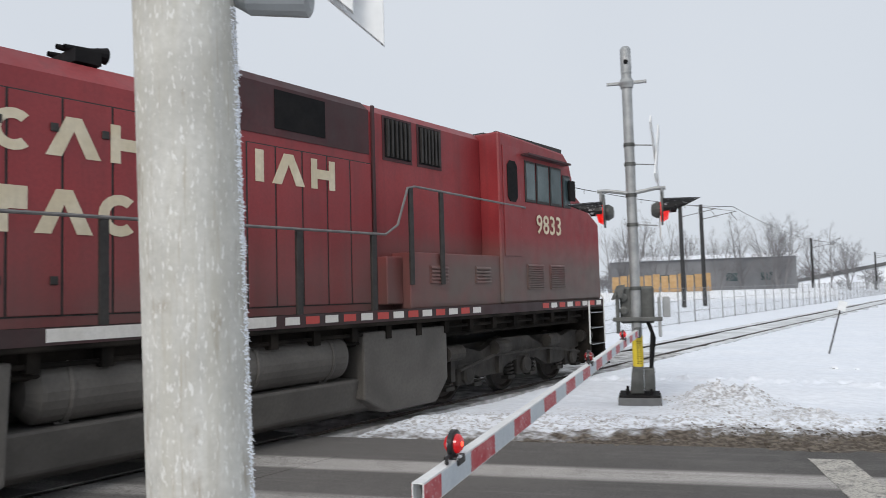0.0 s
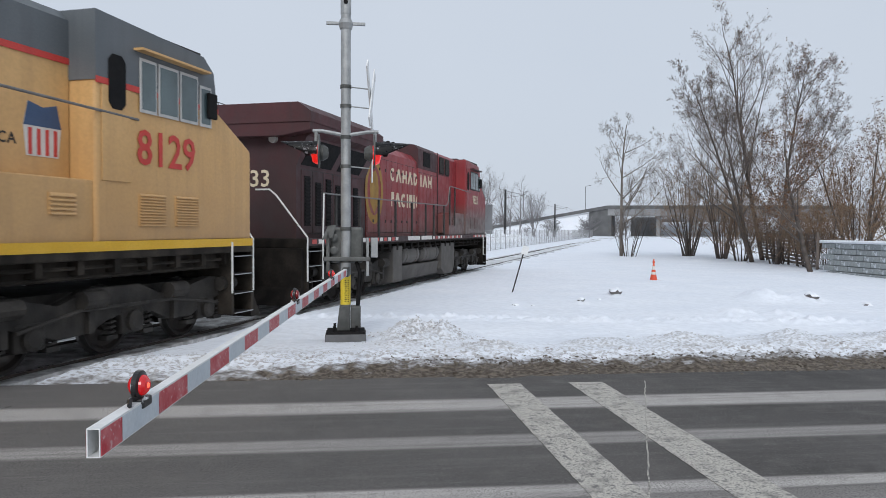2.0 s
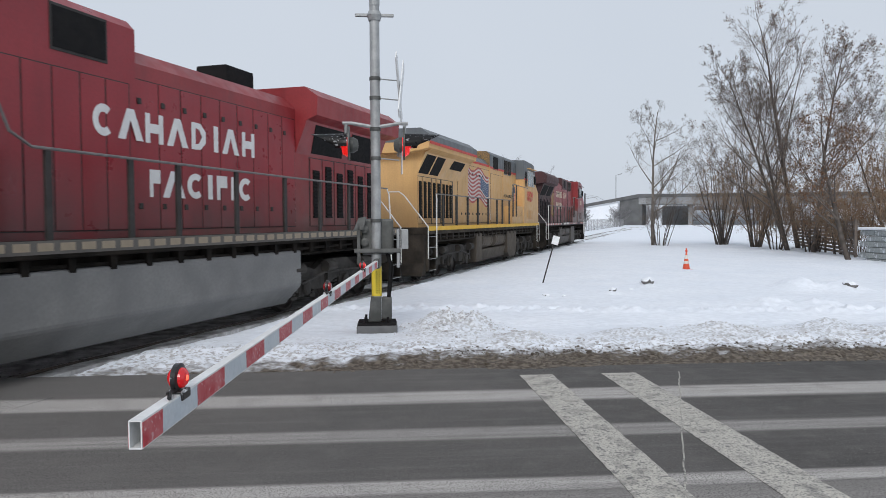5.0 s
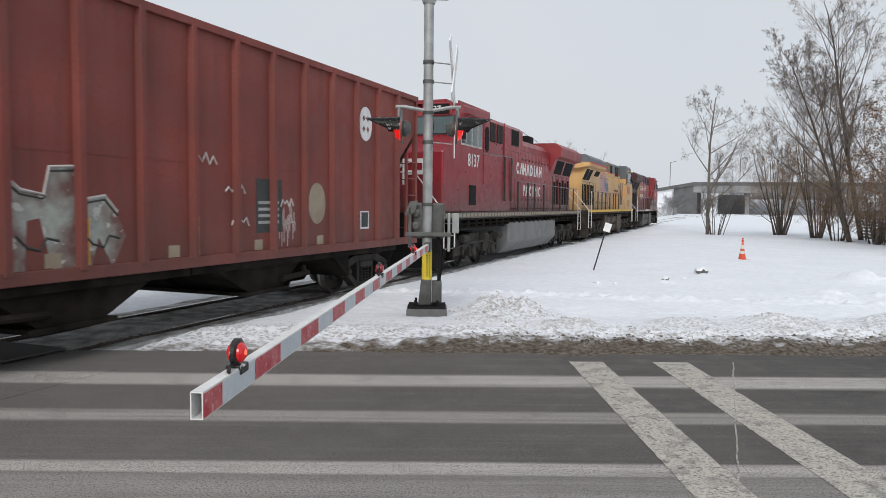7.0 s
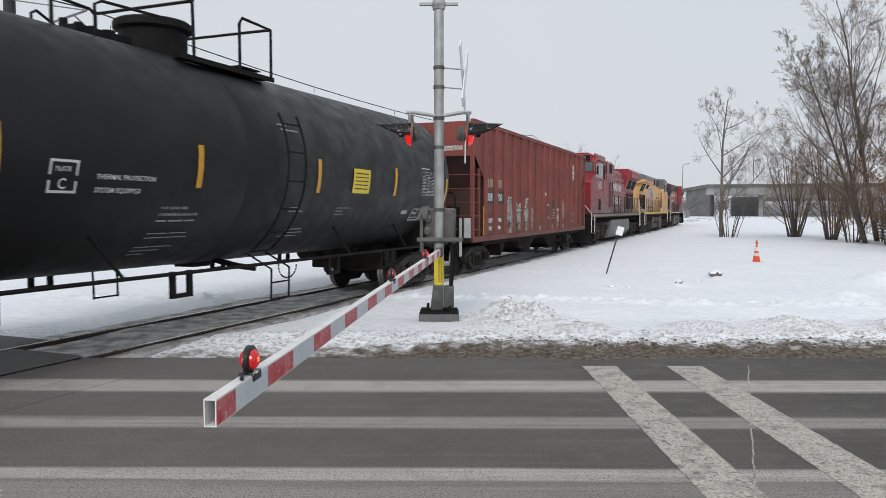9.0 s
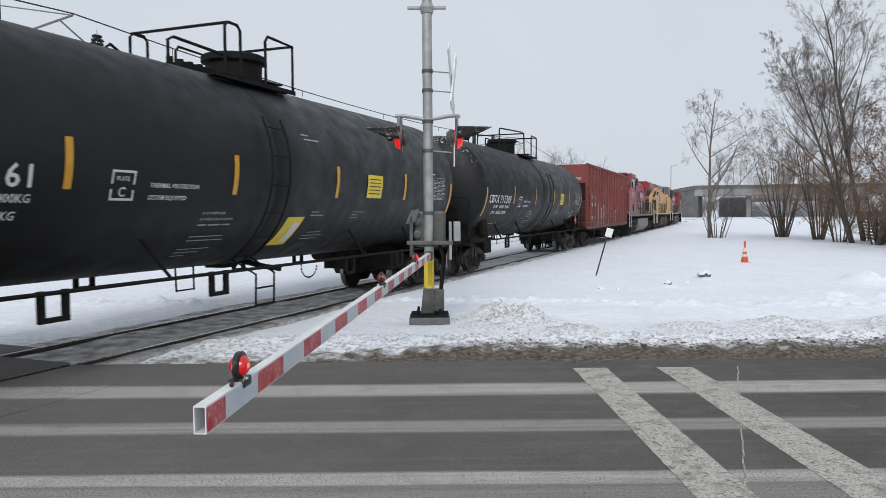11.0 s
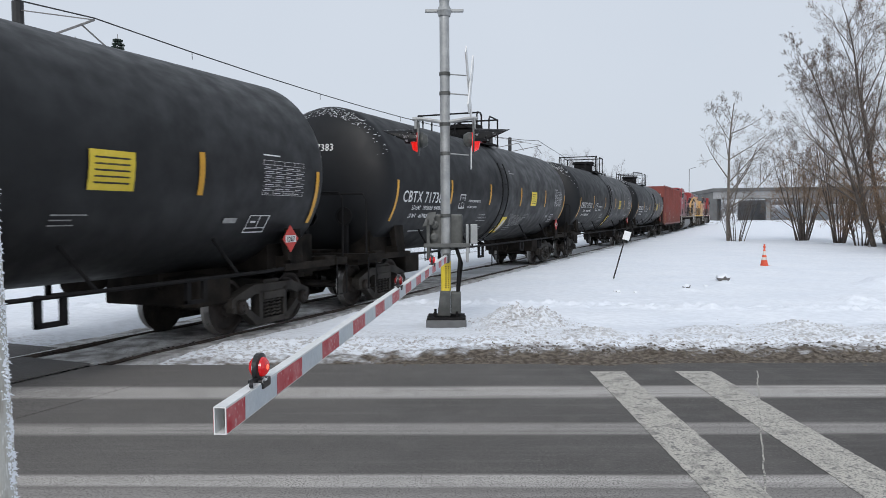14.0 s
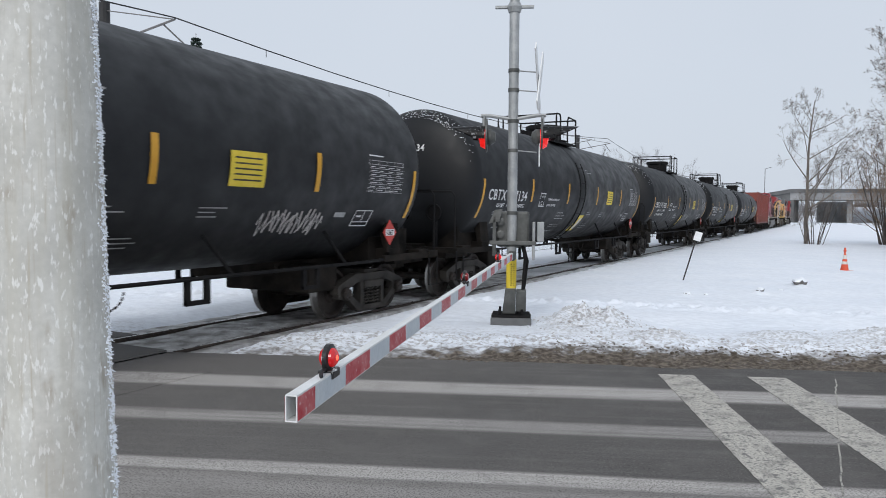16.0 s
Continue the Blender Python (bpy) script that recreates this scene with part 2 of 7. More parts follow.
def shared(name, me, parent, m=None, label=""):
    ob = new(name, me)
    ob.parent = parent
    if m is not None:
        ob.matrix_basis = m
    if label:
        ob["label"] = label
    return ob


def B(bm, x0, x1, y0, y1, z0, z1, bev=0.0, mi=0):
    vs = [bm.verts.new(p) for p in ((x0, y0, z0), (x1, y0, z0), (x1, y1, z0), (x0, y1, z0), (x0, y0, z1), (x1, y0, z1), (x1, y1, z1), (x0, y1, z1))]
    fs = [bm.faces.new([vs[i] for i in q]) for q in ((3, 2, 1, 0), (4, 5, 6, 7), (0, 1, 5, 4), (1, 2, 6, 5), (2, 3, 7, 6), (3, 0, 4, 7))]
    for f in fs:
        f.material_index = mi
    if bev:
        r = bmesh.ops.bevel(bm, geom=list({e for f in fs for e in f.edges}), offset=bev, segments=2, affect="EDGES", profile=0.5)
        for f in r["faces"]:
            f.material_index = mi
    return bm


def box(*a, **k):
    return B(bmesh.new(), *a, **k)


def prism(bm, pts, axis, a, b, mi=0, bev=0.0):
    """A polygon (pairs) pulled along an axis from a to b: axis y: pairs are x, z; axis x: y, z; axis z: x, y."""
    def at(p, q):
        return {"y": (p[0], q, p[1]), "x": (q, p[0], p[1]), "z": (p[0], p[1], q)}[axis]
    lo, hi = [bm.verts.new(at(p, a)) for p in pts], [bm.verts.new(at(p, b)) for p in pts]
    k = len(pts)
    fs = [bm.faces.new(lo[::-1]), bm.faces.new(hi)]
    fs += [bm.faces.new((lo[i], lo[(i + 1) % k], hi[(i + 1) % k], hi[i])) for i in range(k)]
    for f in fs:
        f.material_index = mi
    if bev:
        bmesh.ops.bevel(bm, geom=list({e for f in fs for e in f.edges}), offset=bev, segments=2, affect="EDGES", profile=0.5)
    return bm


def tube(bm, pts, r, seg=8, cap=True, mi=0):
    """A round bar through the points; r: one radius or one for each point."""
    pts = [Vector(p) for p in pts]
    rs = r if isinstance(r, (list, tuple)) else [r] * len(pts)
    rings, ref = [], None
    for i, p in enumerate(pts):
        d = (pts[min(i + 1, len(pts) - 1)] - pts[max(i - 1, 0)]).normalized()
        if ref is None:
            ref = d.cross(Vector((0, 0, 1)))
            if ref.length < 0.05:
                ref = d.cross(Vector((1, 0, 0)))
        u = (ref - d * ref.dot(d)).normalized()
        ref = u
        w = d.cross(u)
        rings.append([bm.verts.new(p + (u * COS(k * math.tau / seg) + w * SIN(k * math.tau / seg)) * rs[i]) for k in range(seg)])
    for a, b in zip(rings, rings[1:]):
        for k in range(seg):
            bm.faces.new((a[k], a[(k + 1) % seg], b[(k + 1) % seg], b[k])).material_index = mi
    if cap:
        bm.faces.new(rings[0][::-1]).material_index = mi
        bm.faces.new(rings[-1]).material_index = mi
    return bm


def lathe(bm, prof, seg=24, axis="z", at=(0, 0, 0), mi=0, close=True):
    """Turns pairs (radius, height) round an axis."""
    rings = []
    for r, h in prof:
        ring = []
        for k in range(seg):
            a = k * math.tau / seg
            p = {"z": (r * COS(a), r * SIN(a), h), "x": (h, r * COS(a), r * SIN(a)), "y": (r * COS(a), h, r * SIN(a))}[axis]
            ring.append(bm.verts.new(Vector(at) + Vector(p)))
        rings.append(ring)
    for a, b in zip(rings, rings[1:]):
        for k in range(seg):
            bm.faces.new((a[k], a[(k + 1) % seg], b[(k + 1) % seg], b[k])).material_index = mi
    if close:
        bm.faces.new(rings[0][::-1]).material_index = mi
        bm.faces.new(rings[-1]).material_index = mi
    return bm


def root(name, label, category, group="", m=None):
    e = new(name)
    e.empty_display_size = 0.2
    if m is not None:
        e.matrix_basis = m
    return tagged(e, label, category, group)


TEXTS = {}


def text_mesh(s, size, material, space=1.0, shear=0.0):
    key = (s, size, material.name, space, shear)
    if key not in TEXTS:
        cu = bpy.data.curves.new("writing", "FONT")
        cu.body, cu.size, cu.extrude, cu.space_character, cu.shear = s, size, 0.002, space, shear
        cu.resolution_u = 2
        cu.offset = size * 0.012
        ob = bpy.data.objects.new("writing", cu)
        me = bpy.data.meshes.new_from_object(ob)
        bpy.data.objects.remove(ob)
        me.materials.clear()
        me.materials.append(material)
        TEXTS[key] = me
    return TEXTS[key]


def write(parent, s, x, y, z, size, material, side=-1, name="lettering", space=1.0, stretch=1.0, shear=0.0, tilt=0.0):
    """Lettering on a side wall: x is where it begins as the reader sees it, z its foot; side -1: the wall faces -y."""
    m = pose(x, y, z, 90 - tilt if side < 0 else 90 - tilt, 0, 0 if side < 0 else 180)
    return shared(name, text_mesh(s, size, material, space, shear), parent, m @ Matrix.Diagonal((stretch, 1, 1, 1)))


# the line of the track: a straight at 37.44 degrees east of the y axis, 8.78 m to the left of the viewer
AZ = radians(37.44)
DIR, LEFT, GAP = Vector((SIN(AZ), COS(AZ), 0)), Vector((-COS(AZ), SIN(AZ), 0)), 8.783
TURN = 90 - 37.44


def track(s, left=0.0, z=0.0):
    """A place s metres along the track and left metres beside its middle."""
    p = LEFT * (GAP + left) + DIR * s
    return Vector((p.x, p.y, z))


# the road's own axes: u along it, v across it, away from the viewer
RA = radians(15.6)
RU, RV = Vector((COS(RA), -SIN(RA), 0)), Vector((SIN(RA), COS(RA), 0))


def road(u, v, z=0.0):
    p = RU * u + RV * v
    return Vector((p.x, p.y, z))


def uv_of(x, y):
    return x * RU.x + y * RU.y, x * RV.x + y * RV.y


def sl_of(x, y):
    return x * DIR.x + y * DIR.y, x * LEFT.x + y * LEFT.y - GAP

# ---------------------------------------------------------------- the setting: ground, road, track


def asphalt_material():
    """Worn asphalt with pale salt bands left between the wheel tracks, and a long crack."""
    m = mat("worn_asphalt", (0.062, 0.0585, 0.056), (0.092, 0.0865, 0.083), 0.85, scale=0.7, fine=60, bump=0.006, spec=0.25)
    n, l = m.node_tree.nodes, m.node_tree.links
    b = n["Principled BSDF"]
    base = b.inputs["Base Color"].links[0].from_socket
    tc = n.new("ShaderNodeTexCoord")
    sep = n.new("ShaderNodeSeparateXYZ")
    l.new(tc.outputs["Object"], sep.inputs[0])
    mp = n.new("ShaderNodeMapping")
    mp.inputs["Scale"].default_value = (0.12, 1.0, 1.0)
    l.new(tc.outputs["Object"], mp.inputs[0])
    wob = n.new("ShaderNodeTexNoise")
    wob.inputs["Scale"].default_value, wob.inputs["Detail"].default_value = 1.5, 5
    l.new(mp.outputs[0], wob.inputs["Vector"])
    grit = n.new("ShaderNodeTexNoise")
    grit.inputs["Scale"].default_value, grit.inputs["Detail"].default_value = 75.0, 7
    l.new(tc.outputs["Object"], grit.inputs["Vector"])

    def math_node(op, *v):
        q = n.new("ShaderNodeMath")
        q.operation = op
        for i, x in enumerate(v):
            if isinstance(x, (int, float)):
                q.inputs[i].default_value = x
            else:
                l.new(x, q.inputs[i])
        return q.outputs[0]

    y = math_node("ADD", sep.outputs[1], math_node("MULTIPLY", math_node("SUBTRACT", wob.outputs[0], 0.5), 0.13))
    total = None
    for at, half, power in ((8.06, 0.29, 1.0), (6.66, 0.19, 0.60), (5.33, 0.135, 0.95), (4.4, 0.95, 0.46)):
        d = math_node("ABSOLUTE", math_node("SUBTRACT", y, at))
        k = n.new("ShaderNodeMapRange")
        k.interpolation_type = "SMOOTHSTEP"
        l.new(d, k.inputs[0])
        for i, q in enumerate((half * 0.6, half * 1.2, power, 0.0)):
            k.inputs[i + 1].default_value = q
        total = k.outputs[0] if total is None else math_node("MAXIMUM", total, k.outputs[0])
    # tyres drag the salt into long streaks
    mp2 = n.new("ShaderNodeMapping")
    mp2.inputs["Scale"].default_value = (0.35, 11.0, 1.0)
    l.new(tc.outputs["Object"], mp2.inputs[0])
    drag = n.new("ShaderNodeTexNoise")
    drag.inputs["Scale"].default_value, drag.inputs["Detail"].default_value = 1.0, 5
    l.new(mp2.outputs[0], drag.inputs["Vector"])
    dk = n.new("ShaderNodeMapRange")
    l.new(drag.outputs[0], dk.inputs[0])
    for i, q in enumerate((0.34, 0.58, 0.62, 1.0)):
        dk.inputs[i + 1].default_value = q
    film = n.new("ShaderNodeMapRange")
    l.new(drag.outputs[0], film.inputs[0])
    for i, q in enumerate((0.50, 0.72, 0.0, 0.06)):
        film.inputs[i + 1].default_value = q
    total = math_node("MAXIMUM", math_node("MULTIPLY", total, dk.outputs[0]), film.outputs[0])
    # a dry salt film that thickens towards the crossing
    dry = n.new("ShaderNodeMapRange")
    dry.interpolation_type = "SMOOTHSTEP"
    l.new(sep.outputs[0], dry.inputs[0])
    for i, q in enumerate((-5.0, 6.0, 0.20, 0.0)):
        dry.inputs[i + 1].default_value = q
    total = math_node("MINIMUM", math_node("ADD", total, dry.outputs[0]), 1.0)
    g = n.new("ShaderNodeMapRange")
    l.new(grit.outputs[0], g.inputs[0])
    for i, q in enumerate((0.38, 0.52, 0.30, 1.0)):
        g.inputs[i + 1].default_value = q
    mx = n.new("ShaderNodeMix")
    mx.data_type = "RGBA"
    l.new(math_node("MULTIPLY", total, g.outputs[0]), mx.inputs[0])
    l.new(base, mx.inputs[6])
    mx.inputs[7].default_value = (0.50, 0.478, 0.455, 1)
    out = mx.outputs[2]
    # single stones: pale chips and dark pits
    for scale, lo, hi, top, colour in ((34.0, 0.60, 0.68, 0.35, (0.24, 0.23, 0.22)), (48.0, 0.58, 0.66, 0.5, (0.030, 0.028, 0.028)), (90.0, 0.60, 0.68, 0.5, (0.26, 0.25, 0.24)), (3.0, 0.52, 0.75, 0.35, (0.17, 0.16, 0.15))):
        t = n.new("ShaderNodeTexNoise")
        t.inputs["Scale"].default_value, t.inputs["Detail"].default_value = scale, 3
        l.new(tc.outputs["Object"], t.inputs["Vector"])
        k = n.new("ShaderNodeMapRange")
        l.new(t.outputs[0], k.inputs[0])
        for i, q in enumerate((lo, hi, 0.0, top)):
            k.inputs[i + 1].default_value = q
        m2 = n.new("ShaderNodeMix")
        m2.data_type = "RGBA"
        l.new(k.outputs[0], m2.inputs[0])
        l.new(out, m2.inputs[6])
        m2.inputs[7].default_value = (*colour, 1)
        out = m2.outputs[2]
    l.new(out, b.inputs["Base Color"])
    return m


def paint_material():
    """Road paint rubbed through to the asphalt in flecks and in whole patches."""
    return mat("worn_road_paint", (0.20, 0.195, 0.187), (0.54, 0.512, 0.455), 0.8, scale=60, fine=30, bump=0.003, contrast=(0.36, 0.52), scratch=(0.13, 0.127, 0.124), streak=0.75)


M["asphalt"], M["paint"] = asphalt_material(), paint_material()


def pole_material():
    """White-washed wood, the paint worn to grey and brown runs down the grain."""
    m = mat("whitewashed_pole", (0.44, 0.43, 0.395), (0.56, 0.55, 0.51), 0.85, scale=14.0, fine=130, bump=0.0010, spec=0.2)
    n, l = m.node_tree.nodes, m.node_tree.links
    b = n["Principled BSDF"]
    base = b.inputs["Base Color"].links[0].from_socket
    tc = n.new("ShaderNodeTexCoord")
    for stretch, lo, hi, top, colour in (((60, 60, 3.5), 0.46, 0.70, 0.60, (0.42, 0.40, 0.34)), ((190, 190, 9.0), 0.58, 0.70, 0.5, (0.36, 0.32, 0.25)), ((38, 38, 14.0), 0.60, 0.70, 0.6, (0.26, 0.22, 0.17)), ((260, 260, 90.0), 0.58, 0.66, 0.5, (0.78, 0.78, 0.76)), ((16, 16, 2.0), 0.56, 0.72, 0.4, (0.24, 0.20, 0.15))):
        mp = n.new("ShaderNodeMapping")
        mp.inputs["Scale"].default_value = stretch
        l.new(tc.outputs["Object"], mp.inputs[0])
        t = n.new("ShaderNodeTexNoise")
        t.inputs["Scale"].default_value, t.inputs["Detail"].default_value = 1.0, 6
        l.new(mp.outputs[0], t.inputs["Vector"])
        k = n.new("ShaderNodeMapRange")
        l.new(t.outputs[0], k.inputs[0])
        for i, q in enumerate((lo, hi, 0.0, top)):
            k.inputs[i + 1].default_value = q
        mx = n.new("ShaderNodeMix")
        mx.data_type = "RGBA"
        l.new(k.outputs[0], mx.inputs[0])
        l.new(base, mx.inputs[6])
        mx.inputs[7].default_value = (*colour, 1)
        base = mx.outputs[2]
    l.new(base, b.inputs["Base Color"])
    return m


M["wood_white"] = pole_material()

# heaps left by the plough: x, y, radius, height; the first eight hold grit
MOUNDS = [(4.55, 12.35, 0.75, 0.30), (4.95, 11.8, 0.6, 0.20), (4.2, 11.4, 0.7, 0.14), (5.2, 10.6, 0.55, 0.12), (7.1, 10.3, 0.7, 0.10), (8.6, 9.9, 0.9, 0.14), (10.4, 9.3, 1.0, 0.16), (12.2, 8.8, 1.0, 0.16),
          (12.3, 12.6, 0.6, 0.17), (13.4, 12.3, 0.5, 0.16), (15.9, 15.4, 0.8, 0.30), (16.6, 14.6, 0.7, 0.24), (8.5, 16.0, 0.4, 0.07), (10.6, 16.2, 0.35, 0.09), (12.6, 17.6, 0.4, 0.16), (17.8, 11.6, 1.0, 0.3), (20.0, 11.2, 1.0, 0.3)]


def height(x, y):
    """The lie of the snow."""
    u, v = uv_of(x, y)
    s, left = sl_of(x, y)
    big = noise.noise((x * 0.11, y * 0.11, 0.3))
    mid = noise.noise((x * 0.7, y * 0.7, 2.1))
    fine = noise.noise((x * 3.1, y * 3.1, 5.7))
    grit = noise.noise((x * 9.0, y * 9.0, 1.7))
    far = min(1.0, max(0.0, (v - 13) / 12))
    z = 0.05 + 0.05 * big * far + 0.03 * mid
    edge = 9.35 + 0.25 * noise.noise((u * 0.6, 0.5, 0.2))
    if v < edge and v > 2.1:
        return -0.06
    if v <= 2.1:
        return 0.02 + 0.02 * mid
    slush = max(0.0, 1 - abs(v - 10.0) / 0.9)
    z += slush * (0.035 * fine + 0.035 * grit + 0.02) + 0.012 * fine + 0.007 * grit * max(0.0, 1 - max(0.0, v - 10.4) / 1.2)
    lump = 0.5 * noise.noise((x * 4.3, y * 4.3, 8.1)) + 0.3 * noise.noise((x * 8.7, y * 8.7, 3.4)) + 0.2 * noise.noise((x * 17.0, y * 17.0, 0.9))
    ridge = max(0.0, 1 - abs(v - 10.85) / 0.6) * (0.07 + 0.08 * noise.noise((u * 1.3, 1.1, 0)) + 0.11 * lump) * (1.0 if u > -3 else 0.6)
    # an old wheel rut with broken edges runs beside the road
    rut = 15.6 - 0.16 * (min(max(u, 0.0), 14.0) - 2.0)
    torn = max(0.0, 1 - abs(v - rut - 0.35 * noise.noise((u * 0.35, 3.3, 0))) / 0.5)
    z += ridge + torn * (0.10 * max(0.0, noise.noise((u * 0.9, 7.1, 0)) + 0.3) + 0.22 * lump)
    trod = max(0.0, 1 - abs(v - 13.2) / 1.1)
    z += trod * (-0.05 + 0.05 * lump) + 0.02 * lump * max(0.0, 1 - abs(v - 16.5) / 2.5)
    if v < edge + 0.8:
        k = (v - edge) / 0.8
        z = -0.03 * (1 - k) + z * k
    for mx, my, r, h in MOUNDS:
        d = math.hypot(x - mx, y - my) / r
        if d < 1.6:
            z += h * math.exp(-2.2 * d * d) * (1 + 0.4 * fine + 0.9 * lump)
    a = abs(left)
    if a < 3.0 and s > -60:
        k = min(1.0, max(0.0, (a - 1.0) / (0.55 if left < 0 else 1.1)))
        z = -0.16 * (1 - k) + z * k
    return z


def ground():
    def steps(lo, hi, fine_lo, fine_hi, d):
        out, x, g = [], fine_lo, d
        while x > lo:
            g *= 1.25
            x -= g
            out.append(max(x, lo))
        out = out[::-1]
        x = fine_lo
        while x < fine_hi:
            out.append(x)
            x += d
        g = d
        while x < hi:
            out.append(x)
            g *= 1.12
            x += g
        return out + [hi]
    us, vs = steps(-2500, 2500, -8.0, 17.0, 0.06), steps(-2500, 2500, 9.0, 17.0, 0.05)
    verts, faces = [], []
    for v in vs:
        for u in us:
            p = road(u, v)
            near = abs(u) < 300 and abs(v) < 300
            verts.append((p.x, p.y, height(p.x, p.y) if near else 0.0))
    w = len(us)
    for j in range(len(vs) - 1):
        for i in range(w - 1):
            faces.append((j * w + i, j * w + i + 1, (j + 1) * w + i + 1, (j + 1) * w + i))
    me = bpy.data.meshes.new("ground")
    me.from_pydata(verts, [], faces)
    for p in me.polygons:
        p.use_smooth = True
    me.materials.append(snow_ground_material())
    return tagged(new("ground", me), "snow-covered open ground with a dirty slush verge along the road", "snow ground", kind="structure")


def snow_ground_material():
    """Clean snow, turning to brown slush where ploughs and wheels throw it along the road's edge."""
    m = mat("snow_and_slush", (0.77, 0.81, 0.875), (0.84, 0.87, 0.92), 0.8, scale=0.6, fine=7, bump=0.02, contrast=(0.3, 0.7))
    n, l = m.node_tree.nodes, m.node_tree.links
    b = n["Principled BSDF"]
    base = b.inputs["Base Color"].links[0].from_socket
    tc = n.new("ShaderNodeTexCoord")
    rot = n.new("ShaderNodeMapping")
    rot.inputs["Rotation"].default_value = (0, 0, RA)
    l.new(tc.outputs["Object"], rot.inputs[0])
    sep = n.new("ShaderNodeSeparateXYZ")
    l.new(rot.outputs[0], sep.inputs[0])

    def noise_of(scale, detail):
        t = n.new("ShaderNodeTexNoise")
        t.inputs["Scale"].default_value, t.inputs["Detail"].default_value = scale, detail
        l.new(tc.outputs["Object"], t.inputs["Vector"])
        return t.outputs[0]

    def op(kind, *v):
        q = n.new("ShaderNodeMath")
        q.operation = kind
        for i, x in enumerate(v):
            if isinstance(x, (int, float)):
                q.inputs[i].default_value = x
            else:
                l.new(x, q.inputs[i])
        return q.outputs[0]

    def ramp_of(v, a, c, lo, hi):
        k = n.new("ShaderNodeMapRange")
        k.interpolation_type = "SMOOTHSTEP"
        l.new(v, k.inputs[0])
        for i, q in enumerate((a, c, lo, hi)):
            k.inputs[i + 1].default_value = q
        return k.outputs[0]

    def lay(fac, colour_):
        nonlocal base
        mx = n.new("ShaderNodeMix")
        mx.data_type = "RGBA"
        l.new(fac, mx.inputs[0])
        l.new(base, mx.inputs[6])
        if isinstance(colour_, tuple):
            mx.inputs[7].default_value = (*colour_, 1)
        else:
            l.new(colour_, mx.inputs[7])
        base = mx.outputs[2]

    v = op("ADD", sep.outputs[1], op("MULTIPLY", op("SUBTRACT", noise_of(1.4, 6), 0.5), 1.6))
    v2 = op("ADD", sep.outputs[1], op("MULTIPLY", op("SUBTRACT", noise_of(4.0, 6), 0.5), 1.6))
    # thin brown spray over the first metres, clods, then the slush itself
    # clean snow again on the viewer's side
    near = ramp_of(sep.outputs[1], 0.6, 1.7, 0.0, 1.0)
    lay(op("MULTIPLY", op("MULTIPLY", ramp_of(v, 10.4, 12.6, 1.0, 0.0), near), ramp_of(noise_of(13.0, 9), 0.47, 0.62, 0.0, 0.7)), (0.30, 0.275, 0.255))
    brown = n.new("ShaderNodeMix")
    brown.data_type = "RGBA"
    l.new(ramp_of(noise_of(15.0, 9), 0.36, 0.68, 0.0, 1.0), brown.inputs[0])
    brown.inputs[6].default_value = (0.052, 0.039, 0.028, 1)
    brown.inputs[7].default_value = (0.165, 0.138, 0.11, 1)
    for mx_, my_, r_, h_ in MOUNDS[:8]:
        # grit frozen into the ploughed heaps
        far_ = n.new("ShaderNodeVectorMath")
        far_.operation = "DISTANCE"
        far_.inputs[1].default_value = (mx_, my_, 0.1)
        l.new(tc.outputs["Object"], far_.inputs[0])
        lay(op("MULTIPLY", ramp_of(far_.outputs["Value"], r_ * 0.5, r_ * 1.25, 1.0, 0.0), ramp_of(noise_of(17.0, 9), 0.45, 0.62, 0.10, 0.70)), (0.36, 0.35, 0.345))
    v2 = op("ADD", v2, ramp_of(sep.outputs[0], -3.5, 1.2, 0.65, 0.0))
    lay(op("MULTIPLY", ramp_of(v2, 10.0, 10.7, 1.0, 0.0), near), brown.outputs[2])
    l.new(base, b.inputs["Base Color"])
    return m


def clods():
    """Frozen lumps thrown up along the verge."""
    rnd = random.Random(5)
    ico = bmesh.new()
    bmesh.ops.create_icosphere(ico, subdivisions=1, radius=1)
    shape = [v.co.copy() for v in ico.verts]
    tri = [[v.index for v in f.verts] for f in ico.faces]
    ico.free()
    for name, mtl, count, spread, label in (("slush_clods", "slush", 9000, (9.4, 10.7), "brown frozen slush lumps along the road edge"), ("snow_clods", "dirty_snow", 4200, (10.2, 11.6), "dirty snow lumps on the ploughed bank")):
        verts, faces = [], []
        for i in range(count):
            u = rnd.uniform(-6, 19)
            v = rnd.triangular(*spread, spread[0] + 0.6)
            r = rnd.uniform(0.004, 0.013) * (1 + (rnd.random() ** 8) * 2.0)
            p = road(u, v)
            if name == "snow_clods" and i % 3 == 0:
                mx, my, mr, _ = MOUNDS[rnd.choice((0, 1, 2, 3, 5))]
                p = Vector((rnd.gauss(mx, mr * 0.5), rnd.gauss(my, mr * 0.5), 0))
            if name == "slush_clods" and u < 0.5 and v > 9.9 + 0.15 * u:
                continue
            if abs(sl_of(p.x, p.y)[1]) < 1.75:
                continue
            z = height(p.x, p.y) + r * 0.25
            sq = Vector((rnd.uniform(0.7, 1.3), rnd.uniform(0.7, 1.3), rnd.uniform(0.5, 0.9)))
            k = len(verts)
            for c in shape:
                j = 1 + rnd.uniform(-0.25, 0.25)
                verts.append((p.x + c.x * r * sq.x * j, p.y + c.y * r * sq.y * j, z + c.z * r * sq.z * j))
            faces += [[k + a for a in f] for f in tri]
        me = bpy.data.meshes.new(name)
        me.from_pydata(verts, [], faces)
        me.materials.append(M[mtl])
        tagged(new(name, me), label, "snow lumps", kind="stuff")


